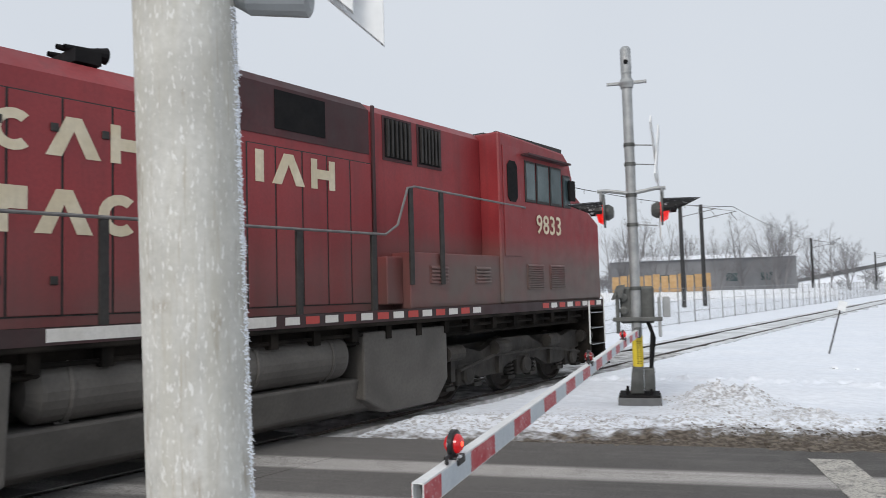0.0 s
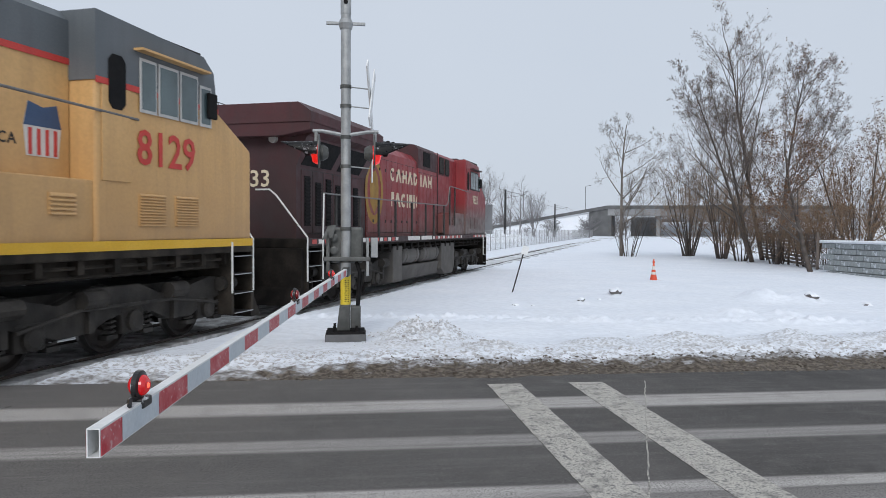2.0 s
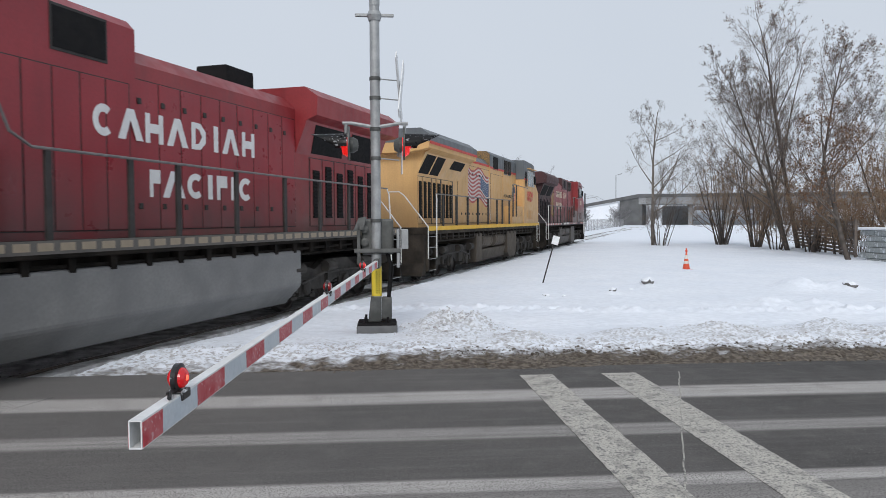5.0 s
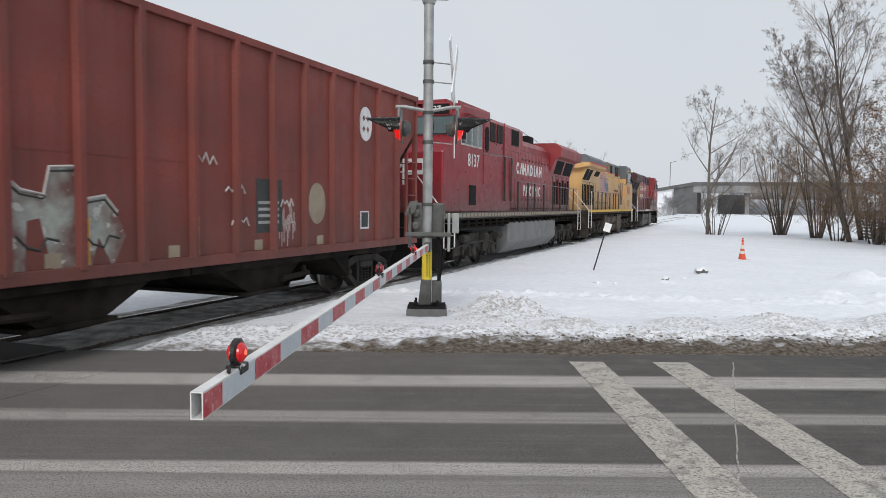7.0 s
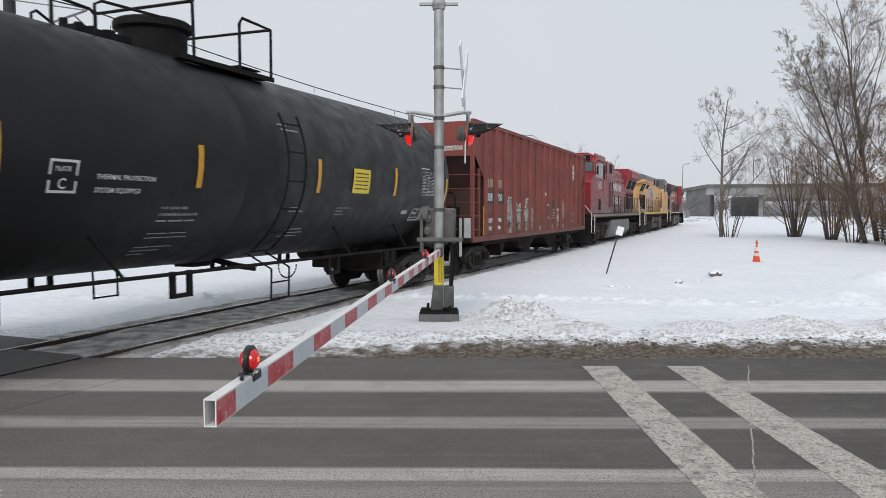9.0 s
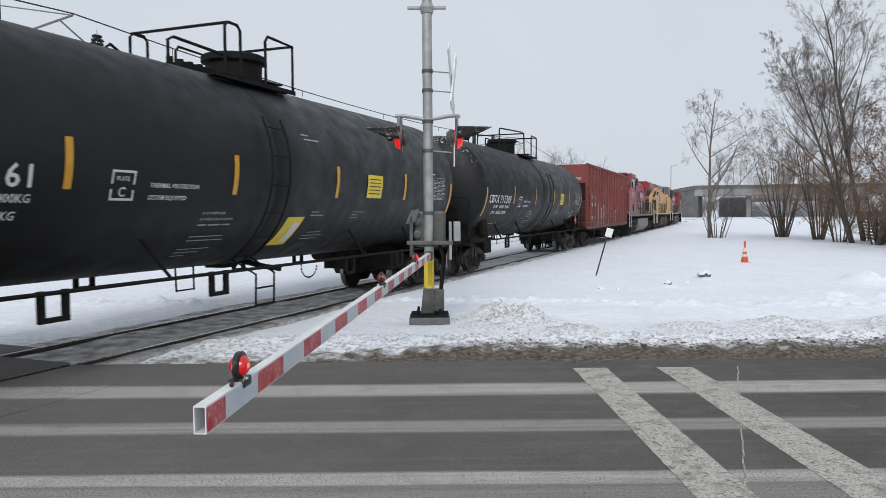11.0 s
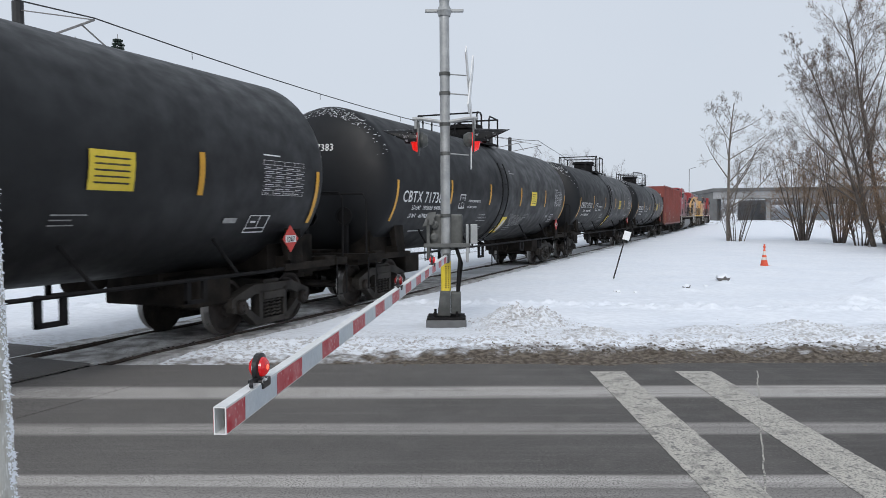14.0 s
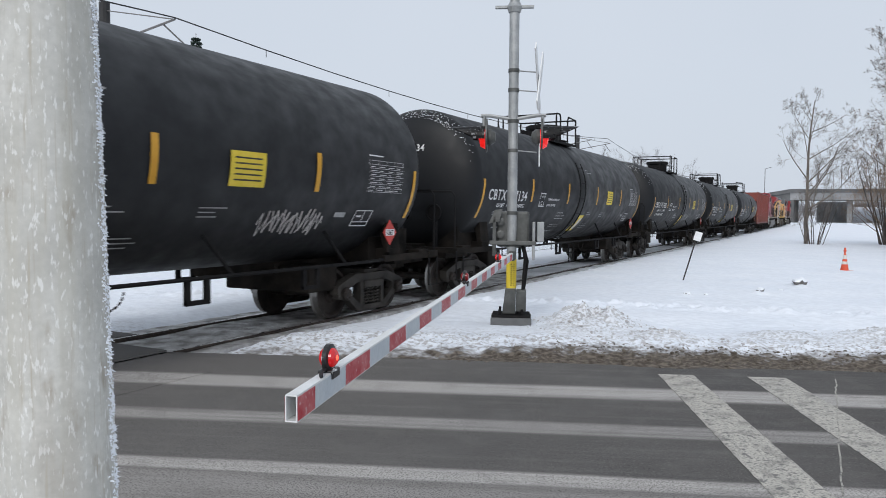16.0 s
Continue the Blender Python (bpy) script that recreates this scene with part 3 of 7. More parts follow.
def road_slab():
    bm = bmesh.new()
    for i in range(-40, 40):
        a, b = i * 2.0, (i + 1) * 2.0
        B(bm, a, b, 2.0, 9.6, -0.30, 0.0)
    bmesh.ops.remove_doubles(bm, verts=bm.verts, dist=0.001)
    ob = part("road", bm, M["asphalt"])
    ob.matrix_basis = pose(0, 0, 0, 0, 0, -15.6)
    tagged(ob, "dark worn asphalt road with pale salt bands", "road", kind="structure")
    for u0, u1 in ((1.74, 2.16), (2.79, 3.23)):
        bm = bmesh.new()
        rnd = random.Random(int(u0 * 10))
        rows_ = [(2.3 + k * 0.07, 0.016 * (5.5 - (2.3 + k * 0.07))) for k in range(98)]
        pts = [(u0 + q + rnd.uniform(-0.005, 0.005), v) for v, q in rows_] + [(u1 + q + rnd.uniform(-0.005, 0.005), v) for v, q in rows_[::-1]]
        prism(bm, pts, "z", 0.002, 0.005)
        ob = part("crosswalk_line", bm, M["paint"])
        ob.matrix_basis = pose(0, 0, 0, 0, 0, -15.6)
        tagged(ob, "faded white crosswalk line worn through to asphalt", "road marking", "crosswalk lines", kind="structure")
    bm = bmesh.new()
    rnd = random.Random(3)
    p, q = Vector((3.2, 4.0, 0)), Vector((6.05, 7.75, 0))
    line = [p.lerp(q, k / 40) + Vector((rnd.uniform(-0.009, 0.009), rnd.uniform(-0.009, 0.009), 0)) for k in range(41)]
    tube(bm, [(a.x, a.y, 0.0) for a in line], 0.008, 5)
    part("crack", bm, M["paint"], None)
    tagged(bpy.data.objects["crack"], "salt-filled crack across the asphalt", "road crack", kind="structure")


def rails():
    beds = {"bed": bmesh.new(), "bed_far": bmesh.new()}
    rnd = random.Random(9)
    # dirty snow packed between and beside the rails
    cuts = [-60 + 2.0 * k for k in range(31)] + [2.4 + 0.4 * k for k in range(70)] + [30.4 + 2.0 * k for k in range(154)]
    for s0, s1 in zip(cuts, cuts[1:]):
        bed = beds["bed" if s0 < 22 else "bed_far"]
        for a, b in ((-1.10, -0.79), (-0.65, 0.65), (0.79, 1.35)):
            e0, e1 = (rnd.uniform(-0.06, 0.06) for _ in range(2))
            q = [track(s0, a, -0.16), track(s1, a, -0.16), track(s1, b, -0.16), track(s0, b, -0.16)]
            t = [track(x, y, -0.04 + 0.035 * noise.noise((x * 1.7, y * 2.3, 0.4))) for x, y in ((s0, a), (s1, a), (s1, b), (s0, b))]
            vs = [bed.verts.new(x) for x in q + t]
            for f in ((4, 5, 6, 7), (0, 1, 5, 4), (1, 2, 6, 5), (2, 3, 7, 6), (3, 0, 4, 7)):
                bed.faces.new([vs[i] for i in f])
    for key, label in (("bed", "grey frozen ballast and dirty snow between the rails"), ("bed_far", "snow-filled ballast between the rails")):
        tagged(part("track_bed", beds[key], M[key]), label, "track bed", kind="structure")
    for n_, off, s0, s1 in (("near", 0, -60, 336), ("far", 10.6, 0, 336)):
        for side in (-0.7525, 0.7525):
            bm = bmesh.new()
            prof = [(-0.07, -0.16), (0.07, -0.16), (0.07, -0.145), (0.012, -0.12), (0.012, -0.04), (0.036, -0.03), (0.036, -0.004), (-0.036, -0.004), (-0.036, -0.03), (-0.012, -0.04), (-0.012, -0.12), (-0.07, -0.145)]
            lo = [bm.verts.new(track(s0, off + side + a, b + 0.004)) for a, b in prof]
            hi = [bm.verts.new(track(s1, off + side + a, b + 0.004)) for a, b in prof]
            for i in range(len(prof)):
                f = bm.faces.new((lo[i], lo[(i + 1) % len(prof)], hi[(i + 1) % len(prof)], hi[i]))
                f.material_index = 1 if i == 6 else 0
            tagged(part("rail", bm, [M["rail"], M["rail_top"]]), "rusty steel rail with a polished head", "rail", "rails", kind="structure")
    # asphalt panels where the road crosses the track
    bm = bmesh.new()
    for a, b in ((-0.64, 0.64), (-2.2, -0.80), (0.80, 2.2)):
        pts = []
        for s in (-12, 5.6 + (0.9 if a < -1 else 1.6 if a < 0 else 2.3)):
            pts += [track(s, a), track(s, b)]
        p = [pts[0], pts[1], pts[3], pts[2]]
        p = [Vector((*uv_of(q.x, q.y), 0)) for q in p]
        lo, hi = [bm.verts.new((q.x, q.y, -0.2)) for q in p], [bm.verts.new((q.x, q.y, 0.006)) for q in p]
        bm.faces.new(hi)
        for i in range(4):
            bm.faces.new((lo[i], lo[(i + 1) % 4], hi[(i + 1) % 4], hi[i]))
    ob = part("crossing_panel", bm, M["asphalt"])
    ob.matrix_basis = pose(0, 0, 0, 0, 0, -15.6)
    tagged(ob, "dirty asphalt filling between the rails at the crossing", "crossing panel", kind="structure")


ground()
road_slab()
rails()
clods()

# ---------------------------------------------------------------- trees, fences, bridge and distance


class Tubes:
    """Many thin tapered sticks gathered in one mesh."""
    def __init__(self):
        self.v, self.f = [], []

    def stick(self, pts, rs, seg):
        k0 = len(self.v)
        for i, p in enumerate(pts):
            d = (pts[min(i + 1, len(pts) - 1)] - pts[max(i - 1, 0)]).normalized()
            u = d.cross(Vector((0.31, 0.2, 0.93)))
            u = u.normalized() if u.length > 0.05 else Vector((1, 0, 0))
            w = d.cross(u)
            for k in range(seg):
                a = k * math.tau / seg
                q = p + (u * COS(a) + w * SIN(a)) * rs[i]
                self.v.append((q.x, q.y, q.z))
        for i in range(len(pts) - 1):
            for k in range(seg):
                a, b = k0 + i * seg + k, k0 + i * seg + (k + 1) % seg
                self.f.append((a, b, b + seg, a + seg))

    def leaf(self, p, d, size, rnd):
        u = Vector((rnd.uniform(-1, 1), rnd.uniform(-1, 1), rnd.uniform(-1, 1))).normalized()
        w = u.cross(d).normalized() * size * 0.5
        k = len(self.v)
        for q in (p, p + u * size * 0.5 + w, p + u * size, p + u * size * 0.5 - w):
            self.v.append((q.x, q.y, q.z))
        self.f.append((k, k + 1, k + 2, k + 3))

    def mesh(self, name, material, parent):
        me = bpy.data.meshes.new(name)
        me.from_pydata(self.v, [], self.f)
        me.materials.append(material)
        for p in me.polygons:
            p.use_smooth = True
        ob = new(name, me)
        ob.parent = parent
        return ob


def bare_tree(name, label, at, tall, seed, stems=1, lean=(0, 0), spread=0.42, depth=5, thick=0.016, bark="bark", twig="twig", leaves=0, kids=(5, 8), first=0.25, droop=0.0, group="bare trees"):
    rnd = random.Random(seed)
    r0 = root(name, label, "tree", group, pose(at[0], at[1], height(at[0], at[1]) - 0.05))
    trunk, crown, leaf = Tubes(), Tubes(), Tubes()
    tips = []

    def grow(p, d, length, radius, level):
        n = 6 if level == 0 else 4 if level < 3 else 3
        pts, rs, q, e = [p], [radius], p.copy(), d.copy()
        for i in range(n):
            wob = 0.07 if level == 0 else 0.11 + 0.03 * level
            e = (e + Vector((rnd.uniform(-wob, wob), rnd.uniform(-wob, wob), rnd.uniform(-wob, wob) * 0.6 + (0.02 if level == 0 else 0.11 if level == 1 else 0.05) - droop * level * 0.02))).normalized()
            q = q + e * (length / n)
            pts.append(q)
            rs.append(max(0.004, radius * (1 - 0.82 * (i + 1) / n)))
        (trunk if level == 0 else crown).stick(pts, rs, 8 if level == 0 else 5 if level == 1 else 3)
        if level >= depth:
            tips.append((pts[-1], e))
            return
        k = max(4, rnd.randint(*kids) - level) if level else (rnd.randint(kids[0] + 6, kids[1] + 8) if stems < 4 else rnd.randint(*kids))
        for j in range(k):
            f = first + (1 - first) * (j + rnd.random()) / k if level == 0 else rnd.uniform(0.2, 1.0)
            x = min(n - 1e-3, f * n)
            i = int(x)
            base = pts[i].lerp(pts[i + 1], x - i)
            axis = (pts[i + 1] - pts[i]).normalized()
            a = rnd.uniform(0, math.tau)
            side = axis.cross(Vector((COS(a), SIN(a), 0.13))).normalized()
            ang = rnd.uniform(0.55, 0.95) * (spread / 0.42)
            nd = (axis * COS(ang) + side * SIN(ang)).normalized()
            nl = length * rnd.uniform(0.36, 0.52) * (1.25 - 0.85 * f if level == 0 else 1.1 - 0.5 * f)
            grow(base, nd, nl, max(0.0055, rs[i] * 0.5), level + 1)

    for sN in range(stems):
        a = sN * math.tau / max(1, stems) + rnd.random()
        off = Vector((COS(a), SIN(a), 0)) * (0.0 if stems == 1 else rnd.uniform(0.1, 0.5))
        d = Vector((lean[0] + (0 if stems == 1 else COS(a) * rnd.uniform(0.12, 0.34)), lean[1] + (0 if stems == 1 else SIN(a) * rnd.uniform(0.12, 0.34)), 1)).normalized()
        h = tall * rnd.uniform(0.8, 1.0)
        grow(off, d, h, h * thick, 0)
    trunk.mesh("trunk", M[bark], r0)
    crown.mesh("crown", M[twig], r0)
    if leaves:
        for i in range(leaves):
            p, e = rnd.choice(tips)
            leaf.leaf(p + Vector((rnd.gauss(0, 0.12), rnd.gauss(0, 0.12), rnd.gauss(0, 0.12))), e, rnd.uniform(0.05, 0.10), rnd)
        tagged(leaf.mesh("dry_foliage", M["leaf"], r0), kind="stuff")
    return r0


bare_tree("tree", "slender bare pale-barked tree beside the track", (32.7, 45.0), 10.6, 11, depth=4, bark="bark_pale", twig="bark_pale", lean=(-0.06, 0.05), spread=0.50, kids=(7, 11), thick=0.015, first=0.12)
bare_tree("bush", "bare shrub at a tree's foot", (32.9, 44.4), 3.6, 12, stems=12, depth=3, thick=0.009, kids=(4, 6))
bare_tree("tree", "tall bare tree with upswept limbs on snow", (37.4, 36.3), 15.4, 21, depth=4, lean=(-0.15, 0.12), spread=0.34, thick=0.011, leaves=900, kids=(7, 11), first=0.25)
bare_tree("tree", "tall bare tree with forked trunk and dry leaves", (34.2, 33.9), 12.8, 22, stems=2, depth=4, lean=(-0.05, 0.04), spread=0.36, thick=0.0115, leaves=900, kids=(8, 12), first=0.25)
bare_tree("tree", "bare tree with low spreading limbs and dry leaves", (33.2, 31.2), 10.6, 23, depth=4, lean=(0.02, -0.02), spread=0.42, thick=0.012, leaves=1800, kids=(8, 12), first=0.2)
bare_tree("tree", "leaning dark-trunked tree with dry leaves", (28.6, 24.9), 6.4, 24, depth=4, lean=(-0.18, 0.10), spread=0.52, thick=0.02, leaves=1800, kids=(6, 10), first=0.2)
bare_tree("tree", "bare tree thick with dry brown leaves", (34.6, 27.0), 7.6, 25, stems=3, depth=4, spread=0.46, thick=0.012, leaves=1900, kids=(5, 8), first=0.15, twig="brush")
bare_tree("bush", "multi-stemmed bare brown shrub in snow", (37.2, 43.0), 6.8, 26, stems=14, depth=4, thick=0.009, kids=(5, 8), first=0.1, twig="brush")
bare_tree("bush", "multi-stemmed bare brown shrub in snow", (36.2, 38.6), 7.0, 27, stems=13, depth=4, thick=0.009, kids=(5, 8), first=0.1, twig="brush")
bare_tree("bush", "dense dry brown brush behind a wall", (36.0, 22.5), 6.4, 28, stems=18, depth=3, thick=0.008, kids=(6, 9), first=0.1, twig="brush", leaves=1500)
bare_tree("bush", "dense dry brown brush behind a wall", (38.0, 30.0), 6.5, 29, stems=12, depth=3, thick=0.008, kids=(6, 9), first=0.1, twig="brush", leaves=1200)
for at_, tall_, seed_ in (((34.6, 35.2), 4.6, 51), ((33.6, 31.6), 4.2, 52), ((32.6, 28.6), 4.4, 53), ((31.4, 26.6), 3.4, 54), ((31.6, 22.6), 4.2, 55)):
    bare_tree("bush", "low tangled brown brush among tree trunks", at_, tall_, seed_, stems=13, depth=3, thick=0.008, kids=(6, 9), first=0.08, spread=0.55, twig="brush", leaves=500)
bare_tree("bush", "dense dry brown brush behind a wall", (35.5, 18.5), 5.6, 30, stems=18, depth=3, thick=0.008, kids=(6, 9), first=0.1, twig="brush", leaves=1200)



def far_woods():
    """Bare woods along the horizon, past counting: a few crowns repeated at many sizes."""
    rnd = random.Random(41)
    shapes = []
    for k in range(4):
        t = Tubes()

        def grow(p, d, length, r, level):
            q = p + d * length
            t.stick([p, p.lerp(q, 0.5) + Vector((rnd.uniform(-0.02, 0.02), rnd.uniform(-0.02, 0.02), 0)), q], [r, r * 0.7, r * 0.35], 3)
            if level == 3:
                return
            for _ in range(7 if level == 0 else 5):
                f = rnd.uniform(0.35, 1.0)
                nd = (d + Vector((rnd.gauss(0, 0.55), rnd.gauss(0, 0.55), rnd.uniform(-0.1, 0.35)))).normalized()
                grow(p.lerp(q, f), nd, length * rnd.uniform(0.42, 0.6), max(0.0028, r * 0.5), level + 1)
        for _ in range(2):
            grow(Vector((rnd.gauss(0, 0.05), rnd.gauss(0, 0.05), 0)), Vector((rnd.gauss(0, 0.15), rnd.gauss(0, 0.15), 1)).normalized(), 0.5, 0.016, 0)
        shapes.append((np.array(t.v), t.f))
    verts, faces, n = [], [], 0
    for i in range(460):
        a = rnd.uniform(-25, 80)
        d = rnd.uniform(270, 420)
        size = rnd.uniform(7, 12)
        if a < 34 and i % 3 == 0:
            d, size = rnd.uniform(190, 270), rnd.uniform(4, 7)
        v, f = shapes[i % 4]
        c, q = rnd.uniform(0, 6.28), size
        rot = np.array(((COS(c), -SIN(c), 0), (SIN(c), COS(c), 0), (0, 0, 1)))
        w = v @ rot.T * q * np.array((1.5, 1.5, 1.0)) + np.array((d * SIN(radians(a)), d * COS(radians(a)), -0.3))
        verts.append(w)
        faces += [tuple(x + n for x in g) for g in f]
        n += len(w)
    me = bpy.data.meshes.new("far_woods")
    me.from_pydata([tuple(p) for p in np.concatenate(verts).tolist()], [], faces)
    # the woods' pale grey carries the haze of the distance
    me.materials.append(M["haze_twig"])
    tagged(new("far_woods", me), "bare woods along the horizon, haze put into their grey", "woods", kind="stuff")


far_woods()
FAR = random.Random(77)
for i, (s, left, tall) in enumerate(((118, 17, 12), (128, 21, 14), (142, 17, 12), (152, 25, 15), (166, 18, 13), (182, 23, 14), (197, 19, 12), (216, 22, 13), (236, 25, 14), (70, 46, 12), (84, 48, 14), (98, 45, 13), (120, 44, 13), (136, 47, 15), (150, 42, 12), (165, 48, 14), (185, 46, 13), (205, 50, 14), (60, 52, 12), (230, 60, 15), (110, 60, 15))):
    p = track(s, left)
    bare_tree("tree", "distant bare tree, haze-greyed in colour, beyond the second track", (p.x, p.y), tall, 100 + i, stems=FAR.choice((1, 2, 3)), depth=3, spread=0.4, thick=0.014, bark="haze_twig", twig="haze_twig", kids=(6, 9), first=0.15, group="distant trees")
for i, (x, y, tall) in enumerate(((150, 150, 13), (170, 130, 12), (190, 165, 15), (140, 120, 11), (165, 180, 14), (120, 85, 11), (130, 100, 12), (105, 62, 10), (29.5, 116, 11), (36, 118, 12), (41, 121, 10), (45, 118, 12), (51, 122, 13), (55, 118, 11), (60, 125, 13))):
    bare_tree("tree", "distant bare tree, haze-greyed in colour, beyond the field", (x, y), tall, 140 + i, stems=2, depth=3, spread=0.4, thick=0.014, bark="haze_twig", twig="haze_twig", kids=(6, 9), first=0.1, group="distant trees")


def spruce(at, tall, seed):
    rnd = random.Random(seed)
    r0 = root("spruce", "tall dark spruce with snow-dusted boughs", "tree", "spruces", pose(at[0], at[1], 0))
    bm = bmesh.new()
    tube(bm, [(0, 0, 0), (0, 0, tall * 0.6), (0, 0, tall)], [tall * 0.014, tall * 0.008, 0.02], 8)
    part("trunk", bm, M["bark"], r0)
    t = Tubes()
    z = tall * 0.12
    while z < tall * 0.985:
        k = 1 - z / tall
        reach = tall * 0.24 * k + 0.15
        for j in range(17):
            a = rnd.uniform(0, math.tau)
            L = reach * rnd.uniform(0.7, 1.1)
            d = Vector((COS(a), SIN(a), 0))
            tip = Vector((0, 0, z)) + d * L + Vector((0, 0, -0.25 * L + 0.1))
            pts = [Vector((0, 0, z)), Vector((0, 0, z)).lerp(tip, 0.5) + Vector((0, 0, -0.04)), tip]
            t.stick(pts, [0.02, 0.015, 0.006], 3)
            for q in range(int(9 + 16 * k)):
                f = rnd.uniform(0.15, 1)
                p = pts[0].lerp(tip, f)
                for sgn in (-1, 1):
                    e = p + Vector((-d.y, d.x, 0)) * sgn * 0.32 * (1.1 - 0.6 * f) * (0.4 + k) + d * 0.16 + Vector((0, 0, rnd.uniform(-0.14, 0.03)))
                    t.stick([p, e], [0.085, 0.02], 3)
        z += tall * 0.017
    t.mesh("crown", M["needle"], r0)


spruce((-9.5, 62.0), 16.1, 3)
spruce((-12.1, 60.0), 15.3, 4)


def chain_fence():
    """The wire fence between the two tracks, its panels one part each."""
    f = root("wire_fence", "grey galvanised wire fence along the railway", "fence")
    post = bmesh.new()
    tube(post, [(0, 0, -0.1), (0, 0, 1.95)], 0.03, 6)
    me = part("post", post, M["mesh_grey"], f).data
    bpy.data.objects.remove(bpy.data.objects["post"])
    bm = bmesh.new()
    for k in range(25):
        x = k * 0.1
        B(bm, x - 0.002, x + 0.002, -0.002, 0.002, 0.06, 1.85)
    for z in (0.08, 0.62, 1.2, 1.84):
        B(bm, 0, 2.5, -0.008, 0.008, z - 0.008, z + 0.008)
    pm = part("wire_panel", bm, M["mesh_grey"], f).data
    bpy.data.objects.remove(bpy.data.objects["wire_panel"])
    for k in range(0, 74):
        m = Matrix.Translation(track(22 + k * 2.5, 4.2, 0.02)) @ pose(0, 0, 0, 0, 0, TURN)
        shared("post", me, f, m)
        shared("wire_panel", pm, f, m)


def catenary():
    """Black masts of the electric line beyond, with brackets and wire."""
    tops = []
    for s, left, tall in ((16.4, 12.4, 8.7), (66, 13.8, 9.6), (70, 13.2, 9.6), (117, 12.4, 8.4), (187, 12.4, 8.4), (268, 12.4, 8.4), (330, 12.4, 8.4)):
        p = track(s, left)
        r0 = root("catenary_mast", "black steel overhead-line mast with bracket arm", "mast", "catenary masts", pose(p.x, p.y, 0, 0, 0, TURN))
        bm = bmesh.new()
        lathe(bm, [(0.22, -0.2), (0.20, 0.3), (0.17, tall)], 10)
        part("mast", bm, M["cat_pole"], r0)
        bm = bmesh.new()
        tube(bm, [(0, 0, tall - 1.4), (0, -3.2, tall - 0.9)], 0.035, 6)
        tube(bm, [(0, 0, tall - 0.25), (0, -3.2, tall - 0.9)], 0.02, 6)
        tube(bm, [(0, -2.7, tall - 1.0), (0.8, -3.0, tall - 1.65)], 0.025, 6)
        part("bracket", bm, M["grey_rail"], r0)
        tops.append((s, tall))
    bm = bmesh.new()
    spans = [tops[0], tops[1], tops[3], tops[4], tops[5], tops[6]]
    spans = [(-40, 8.7)] + spans
    for (s0, h0), (s1, h1) in zip(spans, spans[1:]):
        pts, low = [], []
        for k in range(13):
            a = k / 12
            pts.append(track(s0 + (s1 - s0) * a, 9.2, (h0 + (h1 - h0) * a) - 0.85 - 3.6 * a * (1 - a) * 0.9))
        tube(bm, pts, 0.022, 5)
        for k in range(1, 12, 2):
            q = pts[k]
            tube(bm, [q, q - Vector((0, 0, 0.25))], 0.012, 4)
    tagged(part("overhead_wire", bm, M["wire"]), "thin black overhead wire above the far track", "overhead wire")


def bridge():
    s0 = 232
    m = Matrix.Translation(track(s0, -5.2)) @ pose(0, 0, 0, 0, 0, TURN - 3)
    b = root("road_bridge", "grey concrete road bridge over the railway", "bridge", m=m)
    # local x along the track, y to its left
    bm = bmesh.new()
    prism(bm, [(6, 6.3), (-60, 6.0), (-60, 7.9), (6, 8.3)], "x", -6, 8)
    part("deck", bm, M["concrete"], b, "long concrete deck")
    bm = bmesh.new()
    prism(bm, [(6, 8.3), (-60, 7.9), (-60, 8.9), (6, 9.3)], "x", -6.3, -6.0)
    prism(bm, [(46, 1.4), (6, 8.3), (6, 9.3), (46, 2.3)], "x", -6.3, -6.0)
    part("parapet", bm, M["concrete_dark"], b)
    bm = bmesh.new()
    prism(bm, [(11.5, 0), (5.0, 0), (5.0, 6.3), (6, 8.3), (11.5, 7.9)], "x", -5.9, 7.9)
    part("abutment", bm, M["concrete_dark"], b)
    for y in (-8.5, -19.0, -31.0, -44.0):
        bm = box(-3.5, 5.5, y - 0.6, y + 0.6, -0.2, 6.15, bev=0.08)
        part("pier", bm, M["concrete"], b)
    # slab added in the opening; its grey stands for hazy shade under the deck
    part("back_wall", box(10, 11, -8.7, 0.3, -0.3, 6.0), M["concrete"], b, "grey slab standing for the hazy opening under the deck")
    for k, y in enumerate((-6, -24, -42, 14, 34)):
        bm = bmesh.new()
        z = 8.4 if y < 6 else 8.3 - (y - 6) * 0.08
        tube(bm, [(5, y, z), (5, y, z + 8.0), (5, y - 1.8, z + 8.5)], 0.09, 6)
        part("lamp_post", bm, M["concrete_dark"], b)
    bm = bmesh.new()
    prism(bm, [(10.5, -0.5), (48, -0.5), (46, 1.3), (11, 7.3)], "x", -5.5, 8)
    prism(bm, [(11.5, -0.5), (48, -0.5), (46, 1.0), (11.6, 6.6)], "x", -9.5, -5.5)
    prism(bm, [(5.7, -0.5), (14.0, 4.6), (34, 4.8), (34, -0.5)], "y", -58, -9.0)
    e = part("embankment", bm, M["snow"])
    e.matrix_basis = m
    tagged(e, "snow-covered embankment of the bridge approach", "embankment", kind="structure")
    bm = bmesh.new()
    prism(bm, [(-62, -0.5), (-120, -0.5), (-120, 5.0), (-60, 7.6)], "x", -8, 8)
    prism(bm, [(5.7, -0.5), (14.0, 4.6), (34, 4.8), (34, -0.5)], "y", -58, -9.0)
    e = part("embankment", bm, M["snow"])
    e.matrix_basis = m
    tagged(e, "snow-covered embankment at the bridge's far end", "embankment", kind="structure")


